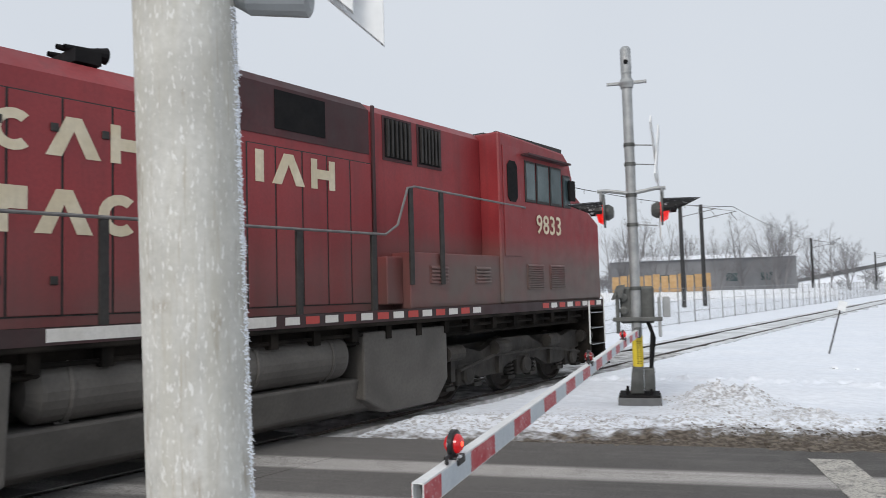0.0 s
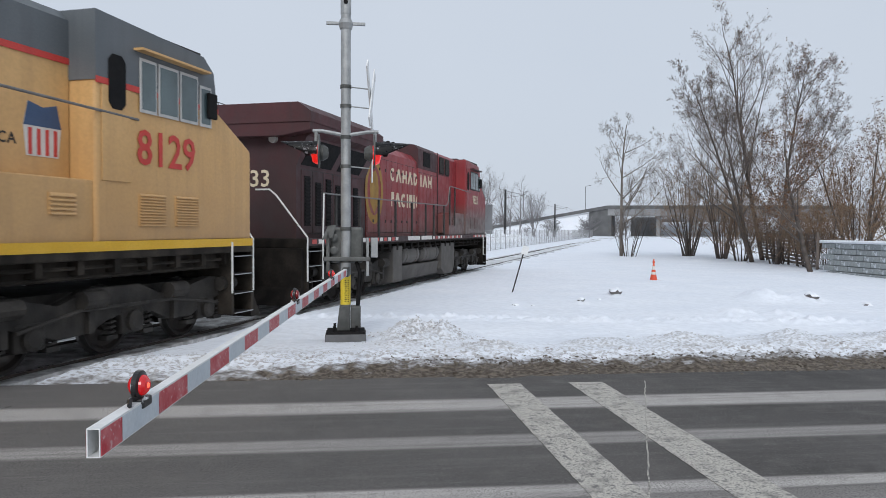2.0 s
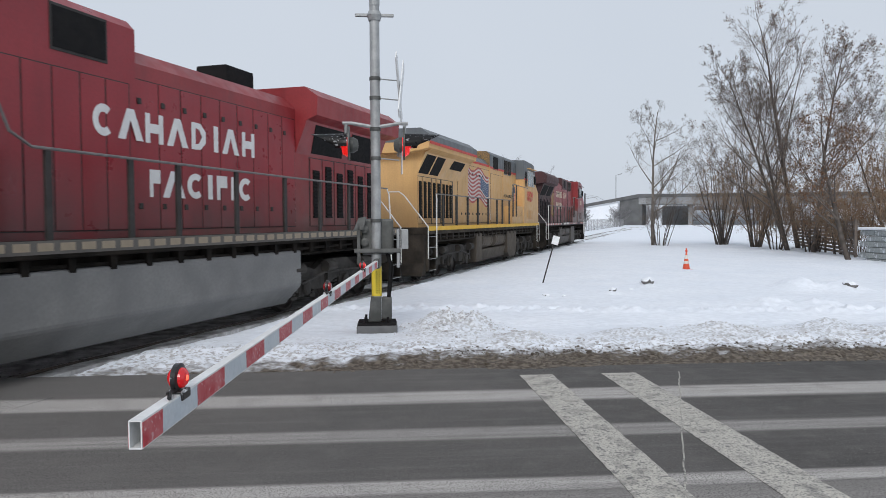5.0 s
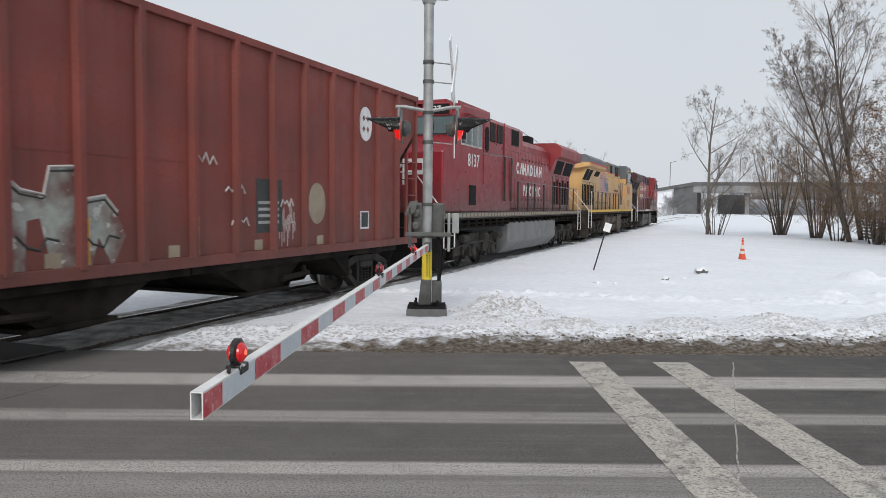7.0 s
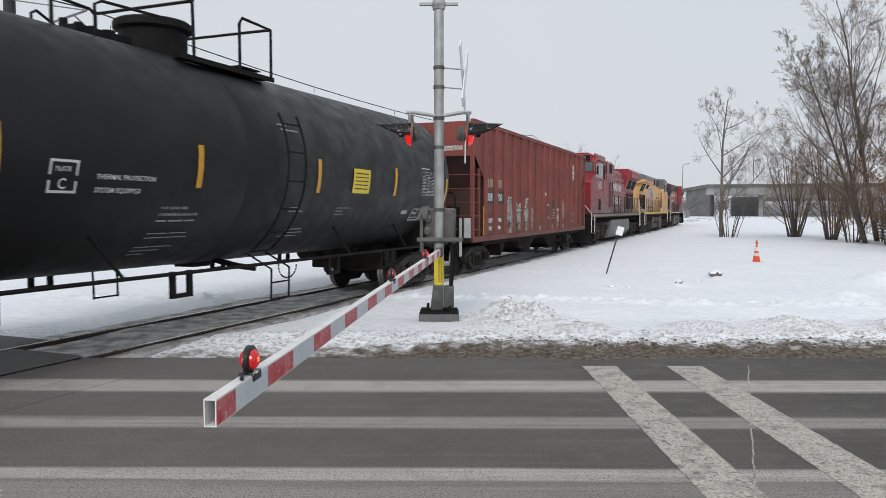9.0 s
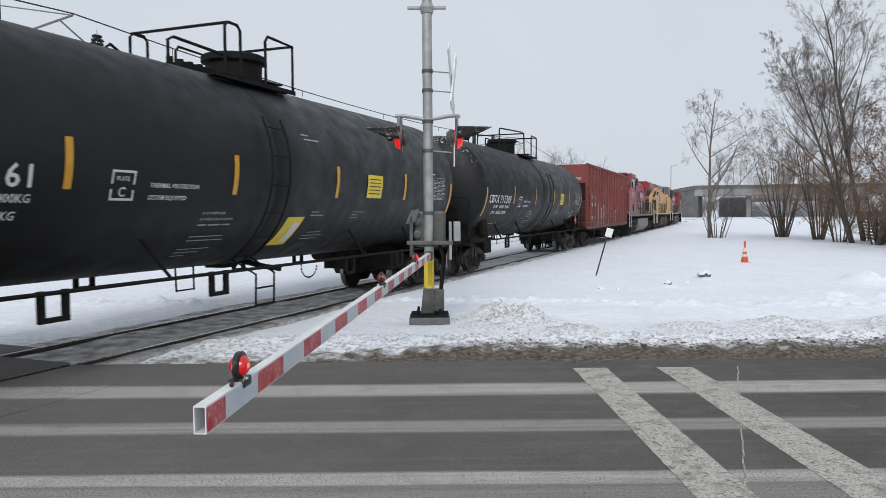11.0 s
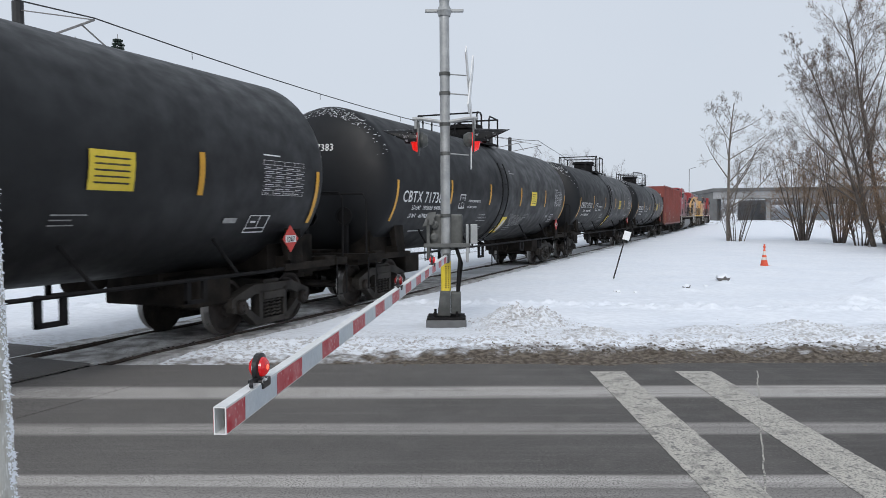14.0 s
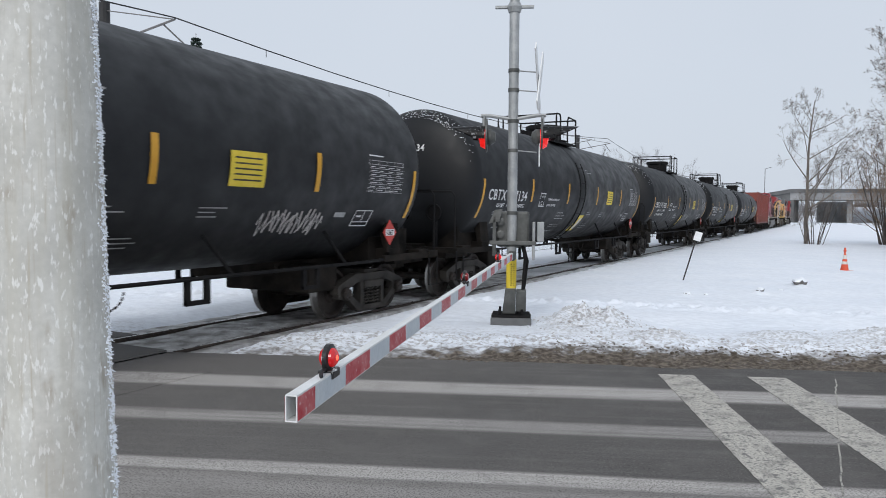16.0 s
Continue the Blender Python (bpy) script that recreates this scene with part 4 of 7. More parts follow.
def low_wall():
    """A snow-capped block wall and a board fence under the trees."""
    a, b_ = Vector((29.3, 24.4, 0)), Vector((26.9, 16.7, 0))
    d = (b_ - a).normalized()
    ang = math.degrees(math.atan2(d.y, d.x))
    w = root("block_wall", "grey concrete block retaining wall capped with snow", "wall", m=pose(a.x, a.y, 0, 0, 0, ang))
    bl = box(0.01, 0.99, -0.25, 0.25, 0.01, 0.24, bev=0.02)
    me = part("block", bl, M["wall_block"], w).data
    bpy.data.objects.remove(bpy.data.objects["block"])
    rnd = random.Random(2)
    for r in range(6):
        for k in range(-1 if r % 2 else 0, 14):
            if k * 1.0 + (0.5 if r % 2 else 0) > 12.5:
                continue
            shared("block", me, w, pose(k + (0.5 if r % 2 else 0), rnd.uniform(-0.015, 0.015) + r * 0.02, -0.1 + r * 0.25))
    bm = box(-0.5, 13, -0.3, 0.5, 1.40, 1.53, bev=0.06)
    part("snow_cap", bm, M["snow"], w)
    p0, p1 = Vector((38.5, 37.5, 0)), Vector((30.2, 25.8, 0))
    d = p1 - p0
    L = d.length
    f = root("board_fence", "weathered dark horizontal board fence behind trees", "fence", m=pose(p0.x, p0.y, 0, 0, 0, math.degrees(math.atan2(d.y, d.x))))
    for k in range(int(L / 2) + 1):
        part("fence_post", box(k * 2 - 0.05, k * 2 + 0.05, -0.06, 0.04, -0.2, 1.9), M["board"], f)
    bd = part("board", box(0, 1.97, 0.045, 0.075, 0, 0.14, bev=0.006), M["board"], f).data
    bpy.data.objects.remove(bpy.data.objects["board"])
    for k in range(int(L / 2)):
        for z in range(9):
            shared("board", bd, f, pose(k * 2 + 0.015, 0, 0.15 + z * 0.19))


def far_things():
    h = root("low_building", "long low grey building with snow on its roof", "building", m=pose(47.5, 134.0, 0, 0, 0, -19))
    part("wall", box(-15, 16, -5, 5, 0, 6.6), M["building"], h)
    part("roof", prism(bmesh.new(), [(-5.6, 6.6), (5.6, 6.6), (0, 7.5)], "x", -15.5, 16.5), M["snow"], h, "snow-covered roof")
    for k in range(5):
        part("window", box(-12 + k * 5.6, -10.2 + k * 5.6, -5.06, -5.0, 2.6, 4.0), M["glass"], h)
    b = part("snow_bank", prism(bmesh.new(), [(-5.0, -0.2), (-1.2, 1.15), (2.5, 1.25), (6.0, -0.2)], "x", -26, 22), M["snow"])
    b.matrix_basis = pose(32.3, 105.1, 0, 0, 0, -17)
    tagged(b, "low bank of snow before a building", "snow bank", kind="structure")
    t = root("timber_stack", "row of yellowish timber panels stacked on a snow bank", "timber stack", m=pose(32.3, 105.1, 1.2, 0, 0, -17))
    for k in range(12):
        part("panel", box(k * 1.14 - 7.0, k * 1.14 - 6.05, -0.5, 0.5, 0, 2.3 + 0.12 * (k % 3), bev=0.03), M["timber"], t)


chain_fence()
catenary()
bridge()
low_wall()
far_things()

# ---------------------------------------------------------------- the train
# each vehicle: x forward, y to its left, z up from the rail heads, origin in its middle
WHEELSETS = []


def wheelset_mesh(r, name="wheelset"):
    bm = bmesh.new()
    tube(bm, [(0, -1.02, 0), (0, 1.02, 0)], 0.085, 10)
    for s in (-1, 1):
        a = 0.68 * s
        prof = [(0.10, a + 0.11 * s), (0.16, a + 0.09 * s), (0.19, a + 0.03 * s), (r - 0.10, a + 0.02 * s), (r - 0.06, a + 0.075 * s), (r, a + 0.07 * s)]
        lathe(bm, prof, 32, "y", close=False)
        lathe(bm, [(r, a + 0.07 * s), (r, a - 0.04 * s), (r + 0.028, a - 0.07 * s)], 32, "y", mi=1, close=False)
        lathe(bm, [(r + 0.028, a - 0.07 * s), (r - 0.05, a - 0.075 * s), (0.19, a - 0.02 * s), (0.10, a - 0.07 * s)], 32, "y", close=False)
        # bearing cap with its bolts
        lathe(bm, [(0.115, 0.98 * s), (0.115, 1.10 * s), (0.09, 1.13 * s), (0.001, 1.13 * s)], 16, "y", close=False)
        for k in range(3):
            c = k * math.tau / 3
            B(bm, 0.055 * COS(c) - 0.016, 0.055 * COS(c) + 0.016, 1.125 * s - 0.02, 1.125 * s + 0.02, 0.055 * SIN(c) - 0.016, 0.055 * SIN(c) + 0.016)
    me = part(name, bm, [M["wheel"], M["tread"]]).data
    bpy.data.objects.remove(bpy.data.objects[name])
    return me


WHEEL_SMALL, WHEEL_LARGE = wheelset_mesh(0.457), wheelset_mesh(0.52)


def freight_truck(parent, x, material):
    """A three-piece truck: two cast side frames with windows and springs, a bolster, two wheelsets."""
    bm = bmesh.new()
    for s in (-1, 1):
        y0, y1 = (0.86 * s, 1.04 * s) if s > 0 else (1.04 * s, 0.86 * s)
        # top and bottom members, then the columns between the openings
        prism(bm, [(-1.12, 0.60), (-0.98, 0.66), (-0.55, 0.80), (0.55, 0.80), (0.98, 0.66), (1.12, 0.60), (1.12, 0.46), (0.92, 0.50), (0.50, 0.64), (-0.50, 0.64), (-0.92, 0.50), (-1.12, 0.46)], "y", y0, y1)
        prism(bm, [(-0.96, 0.52), (-0.82, 0.50), (-0.36, 0.20), (0.36, 0.20), (0.82, 0.50), (0.96, 0.52), (0.86, 0.40), (0.46, 0.10), (-0.46, 0.10), (-0.86, 0.40)], "y", y0, y1)
        for c in (-1, 1):
            B(bm, min(c * 0.30, c * 0.40), max(c * 0.30, c * 0.40), y0, y1, 0.15, 0.70)
            B(bm, c * 0.90 - 0.17, c * 0.90 + 0.17, y0 + (0 if s < 0 else 0.0), y1, 0.36, 0.62, bev=0.03)
            # brake shoe hangers
            B(bm, c * 0.36 - 0.05, c * 0.36 + 0.05, 0.60 * s - 0.08, 0.60 * s + 0.08, 0.25, 0.62)
        for k in (-0.17, 0.0, 0.17):
            for yy in (0.90, 1.0):
                z, pts = 0.21, []
                for i in range(31):
                    a = i * math.tau / 6
                    pts.append((k + 0.065 * COS(a), yy * s + 0.045 * SIN(a), 0.21 + 0.30 * i / 30))
                tube(bm, pts, 0.016, 5)
        B(bm, -0.30, 0.30, y0 - 0.03, y1 + 0.03, 0.52, 0.66, bev=0.02)
    B(bm, -0.22, 0.22, -1.0, 1.0, 0.56, 0.86)
    tube(bm, [(0, 0, 0.8), (0, 0, 1.02)], 0.2, 12)
    t = part("truck", bm, M["truck"], parent, "cast steel two-axle truck")
    t.matrix_basis = pose(x, 0, 0)
    for c in (-0.89, 0.89):
        w = shared("wheelset", WHEEL_SMALL, t, pose(c, 0, 0.457))
        WHEELSETS.append((w, c, 0.457))
    return t


def coupler(parent, x, d, material):
    bm = bmesh.new()
    B(bm, min(x - 1.1 * d, x - 0.25 * d), max(x - 1.1 * d, x - 0.25 * d), -0.09, 0.09, 0.76, 0.94)
    prism(bm, [(x - 0.30 * d, -0.17), (x + 0.04 * d, -0.19), (x + 0.06 * d, -0.02), (x - 0.04 * d, 0.06), (x + 0.05 * d, 0.15), (x - 0.05 * d, 0.20), (x - 0.32 * d, 0.14)], "z", 0.70, 1.0)
    tube(bm, [(x - 0.5 * d, 0.3, 0.8), (x - 0.2 * d, 0.34, 0.45), (x + 0.1 * d, 0.3, 0.40), (x + 0.3 * d, 0.2, 0.5)], 0.03, 6)
    part("coupler", bm, material, parent, "knuckle coupler with air hose")


def loco_truck(parent, x, d, material):
    """A three-axle power truck with deep side frames, journal boxes, springs and brake cylinders."""
    bm = bmesh.new()
    for s in (-1, 1):
        y0, y1 = sorted((1.02 * s, 1.22 * s))
        prism(bm, [(-2.75, 0.98), (-2.3, 1.06), (-1.5, 0.86), (-0.9, 1.08), (0.2, 1.08), (0.7, 0.86), (1.3, 0.92), (2.1, 1.08), (2.6, 1.04), (2.75, 0.90), (2.55, 0.72), (2.2, 0.70), (1.55, 0.42), (0.9, 0.44), (0.45, 0.66), (-0.45, 0.66), (-0.85, 0.44), (-1.5, 0.42), (-2.2, 0.66), (-2.7, 0.72)], "y", y0, y1, bev=0.025)
        for c in (-1.98, 0.0, 1.98):
            B(bm, c - 0.26, c + 0.26, y0 - 0.02, y1 + 0.04 * (1 if s > 0 else 0), 0.34, 0.72, bev=0.04)
            lathe(bm, [(0.17, 1.20 * s), (0.17, 1.30 * s), (0.12, 1.33 * s), (0.001, 1.33 * s)], 14, "y", at=(c, 0, 0.52), close=False)
            for k in (-0.42, 0.42):
                pts = [(c + k + 0.09 * COS(i * 1.05), 1.14 * s + 0.07 * SIN(i * 1.05), 0.34 + 0.30 * i / 24) for i in range(25)]
                tube(bm, pts, 0.022, 5)
                B(bm, c + k - 0.12, c + k + 0.12, y0 + 0.02, y1 - 0.02, 0.28, 0.35)
        for c in (-2.45, -0.95, 1.0, 2.5):
            tube(bm, [(c - 0.22, 1.30 * s, 0.93), (c + 0.22, 1.30 * s, 0.93)], 0.13, 12)
            B(bm, c - 0.06, c + 0.06, sorted((1.18 * s, 1.30 * s))[0], sorted((1.18 * s, 1.30 * s))[1], 0.45, 0.9)
        tube(bm, [(-2.3, 1.33 * s, 0.62), (-1.2, 1.33 * s, 0.80), (0.9, 1.33 * s, 0.78), (2.2, 1.33 * s, 0.60)], 0.028, 6)
    B(bm, -2.5, 2.5, -0.9, 0.9, 0.75, 1.02)
    for c in (-1.98, 0.0, 1.98):
        tube(bm, [(c + 0.4, -0.5, 0.5), (c + 0.4, 0.5, 0.5)], 0.34, 14)
    t = part("truck", bm, M["truck"], parent, "three-axle power truck caked with grime")
    t.matrix_basis = pose(x, 0, 0, 0, 0, 0 if d > 0 else 180)
    for c in (-1.98, 0.0, 1.98):
        w = shared("wheelset", WHEEL_LARGE, t, pose(c, 0, 0.52))
        WHEELSETS.append((w, c * d, 0.52 * d))


def louvre(parent, x0, x1, z0, z1, y, side, material, frame_material, n=9, name="louvre"):
    bm = bmesh.new()
    s = side
    lo, hi = sorted((y * s, (y + 0.012) * s))
    B(bm, x0, x1, lo, hi, z0, z1)
    h = (z1 - z0) / n
    for k in range(n):
        a, b = sorted(((y + 0.012) * s, (y + 0.035) * s))
        prism(bm, [((y + 0.012) * s, z0 + k * h + h * 0.2), ((y + 0.036) * s, z0 + k * h), ((y + 0.036) * s, z0 + k * h + h * 0.25), ((y + 0.012) * s, z0 + k * h + h * 0.85)], "x", x0 + 0.02, x1 - 0.02)
    part(name, bm, material, parent)


def intake(parent, x0, x1, z0, z1, y, side, bars_n):
    """A dark air opening; bars_n upright bars stand in it."""
    back = part("air_intake", box(x0, x1, *sorted((y * side, (y + 0.012) * side)), z0, z1), M["black"], parent, "black air intake")
    for k in range(bars_n):
        x = x0 + (x1 - x0) * (k + 0.5) / bars_n
        part("slat", box(x - 0.022, x + 0.022, *sorted(((y + 0.012) * side, (y + 0.045) * side)), z0 + 0.02, z1 - 0.02), M["post"], back)


def loco(name, label, kind):
    """A six-axle wide-cab freight locomotive. kind: 'old' (sooty red), 'yellow', 'new' (bright red)."""
    body = {"old": "cp_red", "yellow": "up_yellow", "new": "cp_red_clean"}[kind]
    under = "under_up" if kind == "yellow" else "under"
    rear = {"old": "cp_soot", "yellow": body, "new": "cp_red"}[kind]
    r0 = root(name, label, "locomotive", "locomotives")
    top = 4.64
    yel = kind == "yellow"
    front = {"old": -5.0, "yellow": -4.05, "new": -4.9}[kind]
    # --- underframe, walkway and sills
    bm = bmesh.new()
    B(bm, -9.95, 9.95, -1.50, 1.50, 1.50, 1.72, bev=0.02)
    for s in (-1, 1):
        a, b = sorted((1.0 * s, 1.25 * s))
        B(bm, -9.6, 9.6, a, b, 1.22, 1.50)
        for k in range(26):
            x = -9.2 + k * 0.73
            B(bm, x, x + 0.12, *sorted((1.25 * s, 1.42 * s)), 1.30, 1.50)
        tube(bm, [(-9.0, 1.36 * s, 1.40), (-2, 1.36 * s, 1.36), (4, 1.36 * s, 1.40), (9.0, 1.36 * s, 1.38)], 0.03, 6)
        tube(bm, [(-8.6, 1.30 * s, 1.26), (8.6, 1.30 * s, 1.26)], 0.022, 6)
    part("underframe", bm, M[under], r0, "dark grimy frame with pipes")
    # --- stripes on the walkway's edge
    for s in (-1, 1):
        if yel:
            a, b = sorted((1.502 * s, 1.512 * s))
            part("sill_stripe", box(-9.9, 9.9, a, b, 1.62, 1.76), M["up_line"], r0, "bright yellow sill stripe")
        else:
            rnd = random.Random(8)
            a, b = sorted((1.502 * s, 1.51 * s))
            bm = box(-9.93, 9.93, *sorted((1.501 * s, 1.506 * s)), 1.56, 1.73)
            part("sill", bm, M["cp_soot"] if kind == "old" else M["cp_tank"], r0)
            strip = {}
            for q_ in ("refl_white", "refl_red", "patch"):
                strip[q_] = part("marker", box(0, 0.24, *sorted((0, 0.008 * s)), 0, 0.10), M[q_], r0).data
                bpy.data.objects.remove(bpy.data.objects["marker"])
            for k in range(56):
                x = -9.7 + k * 0.35
                if -2.6 < x < 0.2 and kind == "old":
                    continue
                if (k // 6) % 4 == 3 and kind == "old":
                    continue
                key = "patch" if kind == "new" else "refl_white" if k % 2 else "refl_red"
                shared("reflective_marker", strip[key], r0, pose(x, 1.502 * s, 1.60))
            if kind == "old":
                for x in (-2.5, -1.0):
                    part("white_placard", box(x, x + 1.3, a, b, 1.59, 1.72), M["refl_white"], r0)
    # --- fuel tank, reservoirs, boxes
    bm = bmesh.new()
    tank_m = M["up_tank"] if yel else M["cp_tank"] if kind == "old" else M["cp_tank_light"]
    if kind == "new":
        prism(bm, [(-1.42, 1.35), (-1.42, 0.62), (-1.05, 0.22), (1.05, 0.22), (1.42, 0.62), (1.42, 1.35)], "x", -4.3, 3.3, bev=0.05)
    else:
        prism(bm, [(-1.30, 0.75), (-1.18, 0.30), (-0.9, 0.18), (0.9, 0.18), (1.18, 0.30), (1.30, 0.75)], "x", -3.6, 3.9, bev=0.04)
        B(bm, -3.6, 4.0, -0.6, 0.6, 0.75, 1.45)
        prism(bm, [(2.0, 1.42), (2.0, 0.45), (2.5, 0.20), (3.7, 0.20), (4.02, 0.55), (4.02, 1.42)], "y", -1.40, 1.40, bev=0.03)
        prism(bm, [(-3.66, 1.42), (-3.66, 0.28), (-2.8, 0.28), (-2.75, 1.42)], "y", -1.40, 1.40, bev=0.03)
    part("fuel_tank", bm, tank_m, r0)
    if kind != "new":
        for x0, x1 in ((-2.62, -0.62), (-0.32, 1.88)):
            for s in (-1, 1):
                bm = bmesh.new()
                lathe(bm, [(0.02, x0), (0.22, x0 + 0.05), (0.33, x0 + 0.16), (0.34, x0 + 0.2), (0.34, x1 - 0.2), (0.33, x1 - 0.16), (0.22, x1 - 0.05), (0.02, x1)], 24, "x", at=(0, 1.04 * s, 1.10))
                for x in (x0 + 0.45, x1 - 0.45):
                    lathe(bm, [(0.35, x - 0.03), (0.36, x), (0.35, x + 0.03)], 24, "x", at=(0, 1.04 * s, 1.10))
                    B(bm, x - 0.07, x + 0.07, 1.04 * s - 0.1, 1.04 * s + 0.1, 0.62, 0.78)
                part("air_reservoir", bm, tank_m, r0, smooth=False)
    # --- hood: chamfered long body
    w = 0.98
    prof = [(-w, 1.72), (-w, top - 0.28), (-w + 0.22, top - 0.04), (-0.3, top), (0.3, top), (w - 0.22, top - 0.04), (w, top - 0.28), (w, 1.72)]
    bm = bmesh.new()
    prism(bm, prof, "x", -4.9, 0.1)
    part("engine_hood", bm, M["cp_red" if kind == "new" else body], r0)
    hi = 5.00
    prof2 = [(-w - 0.04, 1.72), (-w - 0.04, hi - 0.16), (-w + 0.1, hi - 0.02), (0, hi + 0.02), (w - 0.1, hi - 0.02), (w + 0.04, hi - 0.16), (w + 0.04, 1.72)]
    bm = bmesh.new()
    prism(bm, prof2, "x", 0.1, 5.7)
    blower = part("equipment_hood", bm, M[body], r0)
    # --- radiator end with overhanging wings
    bm = bmesh.new()
    prism(bm, [(-w, 1.72), (-w, 3.42), (-1.26, 4.12), (-1.50, 4.22), (-1.52, 4.62), (-1.22, 4.84), (1.22, 4.84), (1.52, 4.62), (1.50, 4.22), (1.26, 4.12), (w, 3.42), (w, 1.72)], "x", -9.45, front)
    prism(bm, [(-1.50, 4.22), (-1.52, 4.62), (-1.22, 4.84), (1.22, 4.84), (1.52, 4.62), (1.50, 4.22), (0.8, 4.10), (-0.8, 4.10)], "x", -9.80, -9.45)
    part("radiator_hood", bm, M[rear], r0)
    if yel:
        for x0, x1, z0, z1, h0 in ((-9.81, front + 0.02, 4.42, 4.72, 1.535), (front + 0.02, 0.1, top - 0.30, top + 0.012, w + 0.012), (0.1, 5.7, 4.30, hi + 0.03, w + 0.052)):
            bm = bmesh.new()
            if x1 > 0.2:
                prism(bm, [(-h0, z0), (-h0, hi - 0.15), (-w + 0.1, hi - 0.008), (0, hi + 0.032), (w - 0.1, hi - 0.008), (h0, hi - 0.15), (h0, z0)], "x", x0, x1)
            elif x0 < -9:
                prism(bm, [(-h0, z0), (-h0, 4.63), (-1.22, 4.852), (1.22, 4.852), (h0, 4.63), (h0, z0)], "x", x0, x1)
            else:
                prism(bm, [(-h0, z0), (-h0, top - 0.275), (-w + 0.22, top - 0.028), (-0.3, top + 0.012), (0.3, top + 0.012), (w - 0.22, top - 0.028), (h0, top - 0.275), (h0, z0)], "x", x0, x1)
            part("grey_top", bm, M["up_grey"], r0, "dark grey upper hood")
            for s in (-1, 1):
                part("red_band", box(x0, x1, *sorted(((h0 - 0.005) * s, (h0 + 0.006) * s)), z0 - 0.07, z0 + 0.02), M["up_red"], r0)
    elif kind == "old":
        bm = bmesh.new()
        prism(bm, [(-1.535, 4.40), (-1.535, 4.63), (-1.22, 4.852), (1.22, 4.852), (1.535, 4.63), (1.535, 4.40)], "x", -9.83, front + 0.02)
        part("roof_cap", bm, M["cp_soot"], r0)
        bm = bmesh.new()
        prism(bm, [(-w - 0.052, 4.15), (-w - 0.052, hi - 0.15), (-w + 0.1, hi - 0.005), (0, hi + 0.035), (w - 0.1, hi - 0.005), (w + 0.052, hi - 0.15), (w + 0.052, 4.15)], "x", 0.09, 2.6)
        part("sooty_hood_top", bm, M["cp_soot"], r0, "soot-blackened hood top")
    for s in (-1, 1):
        # slanted radiator screens
        for x0, x1, low in ((-9.42, -8.26, 0.0), (-8.32, -7.20, 0.0), (-6.40, -4.70, 0.5)) if yel else ((-9.25, -7.30, 0.0), (-7.15, -5.35, 0.0)):
            bm = bmesh.new()
            a, b = (1.0 + 0.24 * low, 3.47 + 0.60 * low), (1.24, 4.07)
            n_ = Vector((0, 0.93, -0.37)) * 0.012
            q = [(x0, a[0], a[1]), (x1 - 0.22, a[0], a[1]), (x1, b[0], b[1]), (x0 + 0.22, b[0], b[1])]
            up = [bm.verts.new(((x), (y + n_.y) * s, z + n_.z)) for x, y, z in q]
            dn = [bm.verts.new(((x), (y - 0.01) * s, z + 0.01)) for x, y, z in q]
            bm.faces.new(up)
            for i in range(4):
                bm.faces.new((up[i], up[(i + 1) % 4], dn[(i + 1) % 4], dn[i]))
            part("radiator_screen", bm, M["black"], r0, "black radiator screen")
        # tall dark intake louvres below the radiator
        for x in (-9.37, -8.89, -8.46, -7.93, -7.42, -6.84, -6.43, -6.0) if yel else ():
            part("hood_door", box(x - 0.07, x + 0.33, *sorted((w * s, (w + 0.018) * s)), 1.84, 3.36, bev=0.006), M[rear], r0)
            louvre(r0, x, x + 0.26, 2.02, 3.22, w + 0.018, s, M["black"], M[rear], 14)
        for k in range(6) if not yel else ():
            x = -9.20 + k * 0.62
            part("hood_door", box(x, x + 0.56, *sorted((w * s, (w + 0.018) * s)), 1.84, 3.36, bev=0.006), M[rear], r0)
            zz = 0.12 if k % 2 else 0.0
            louvre(r0, x + 0.13, x + 0.45, 2.02, 3.22 - zz, w + 0.018, s, M["black"], M[rear], 14)
        for x0, x1, z1, out in ((-9.44 if yel else -9.22, -5.5, 3.38, 0.0), (-4.86, 0.1, 4.135, 0.0), (0.24, 2.64, 4.015, 0.04)):
            part("door_seam", box(x0, x1, *sorted(((w + out) * s, (w + out + 0.005) * s)), 1.825, z1), M["post"], r0)
        # engine-room doors
        for k in range(9):
            x = -4.85 + k * 0.55
            d = part("hood_door", box(x + 0.014, x + 0.536, *sorted((w * s, (w + 0.016) * s)), 1.84, 4.12, bev=0.006), M[body], r0)
            for z in (2.15, 3.75):
                part("latch", box(x + 0.42, x + 0.50, *sorted(((w + 0.014) * s, (w + 0.04) * s)), z, z + 0.09, bev=0.008), M["post"], r0)
        for k in range(5):
            x = 0.25 + k * 0.48
            part("hood_door", box(x + 0.014, x + 0.466, *sorted(((w + 0.04) * s, (w + 0.054) * s)), 1.84, 4.0, bev=0.006), M[body], r0)
        # upper air intakes
        for x0, x1, z0, z1 in ((0.72, 1.66, 4.26, 4.80),):
            intake(r0, x0, x1, z0, z1, w + 0.05, s, 0)
            part("intake_frame", box(x0 - 0.04, x1 + 0.04, *sorted(((w + 0.04) * s, (w + 0.051) * s)), z0 - 0.04, z1 + 0.04), M["cp_soot" if kind == "old" else "post"], r0)
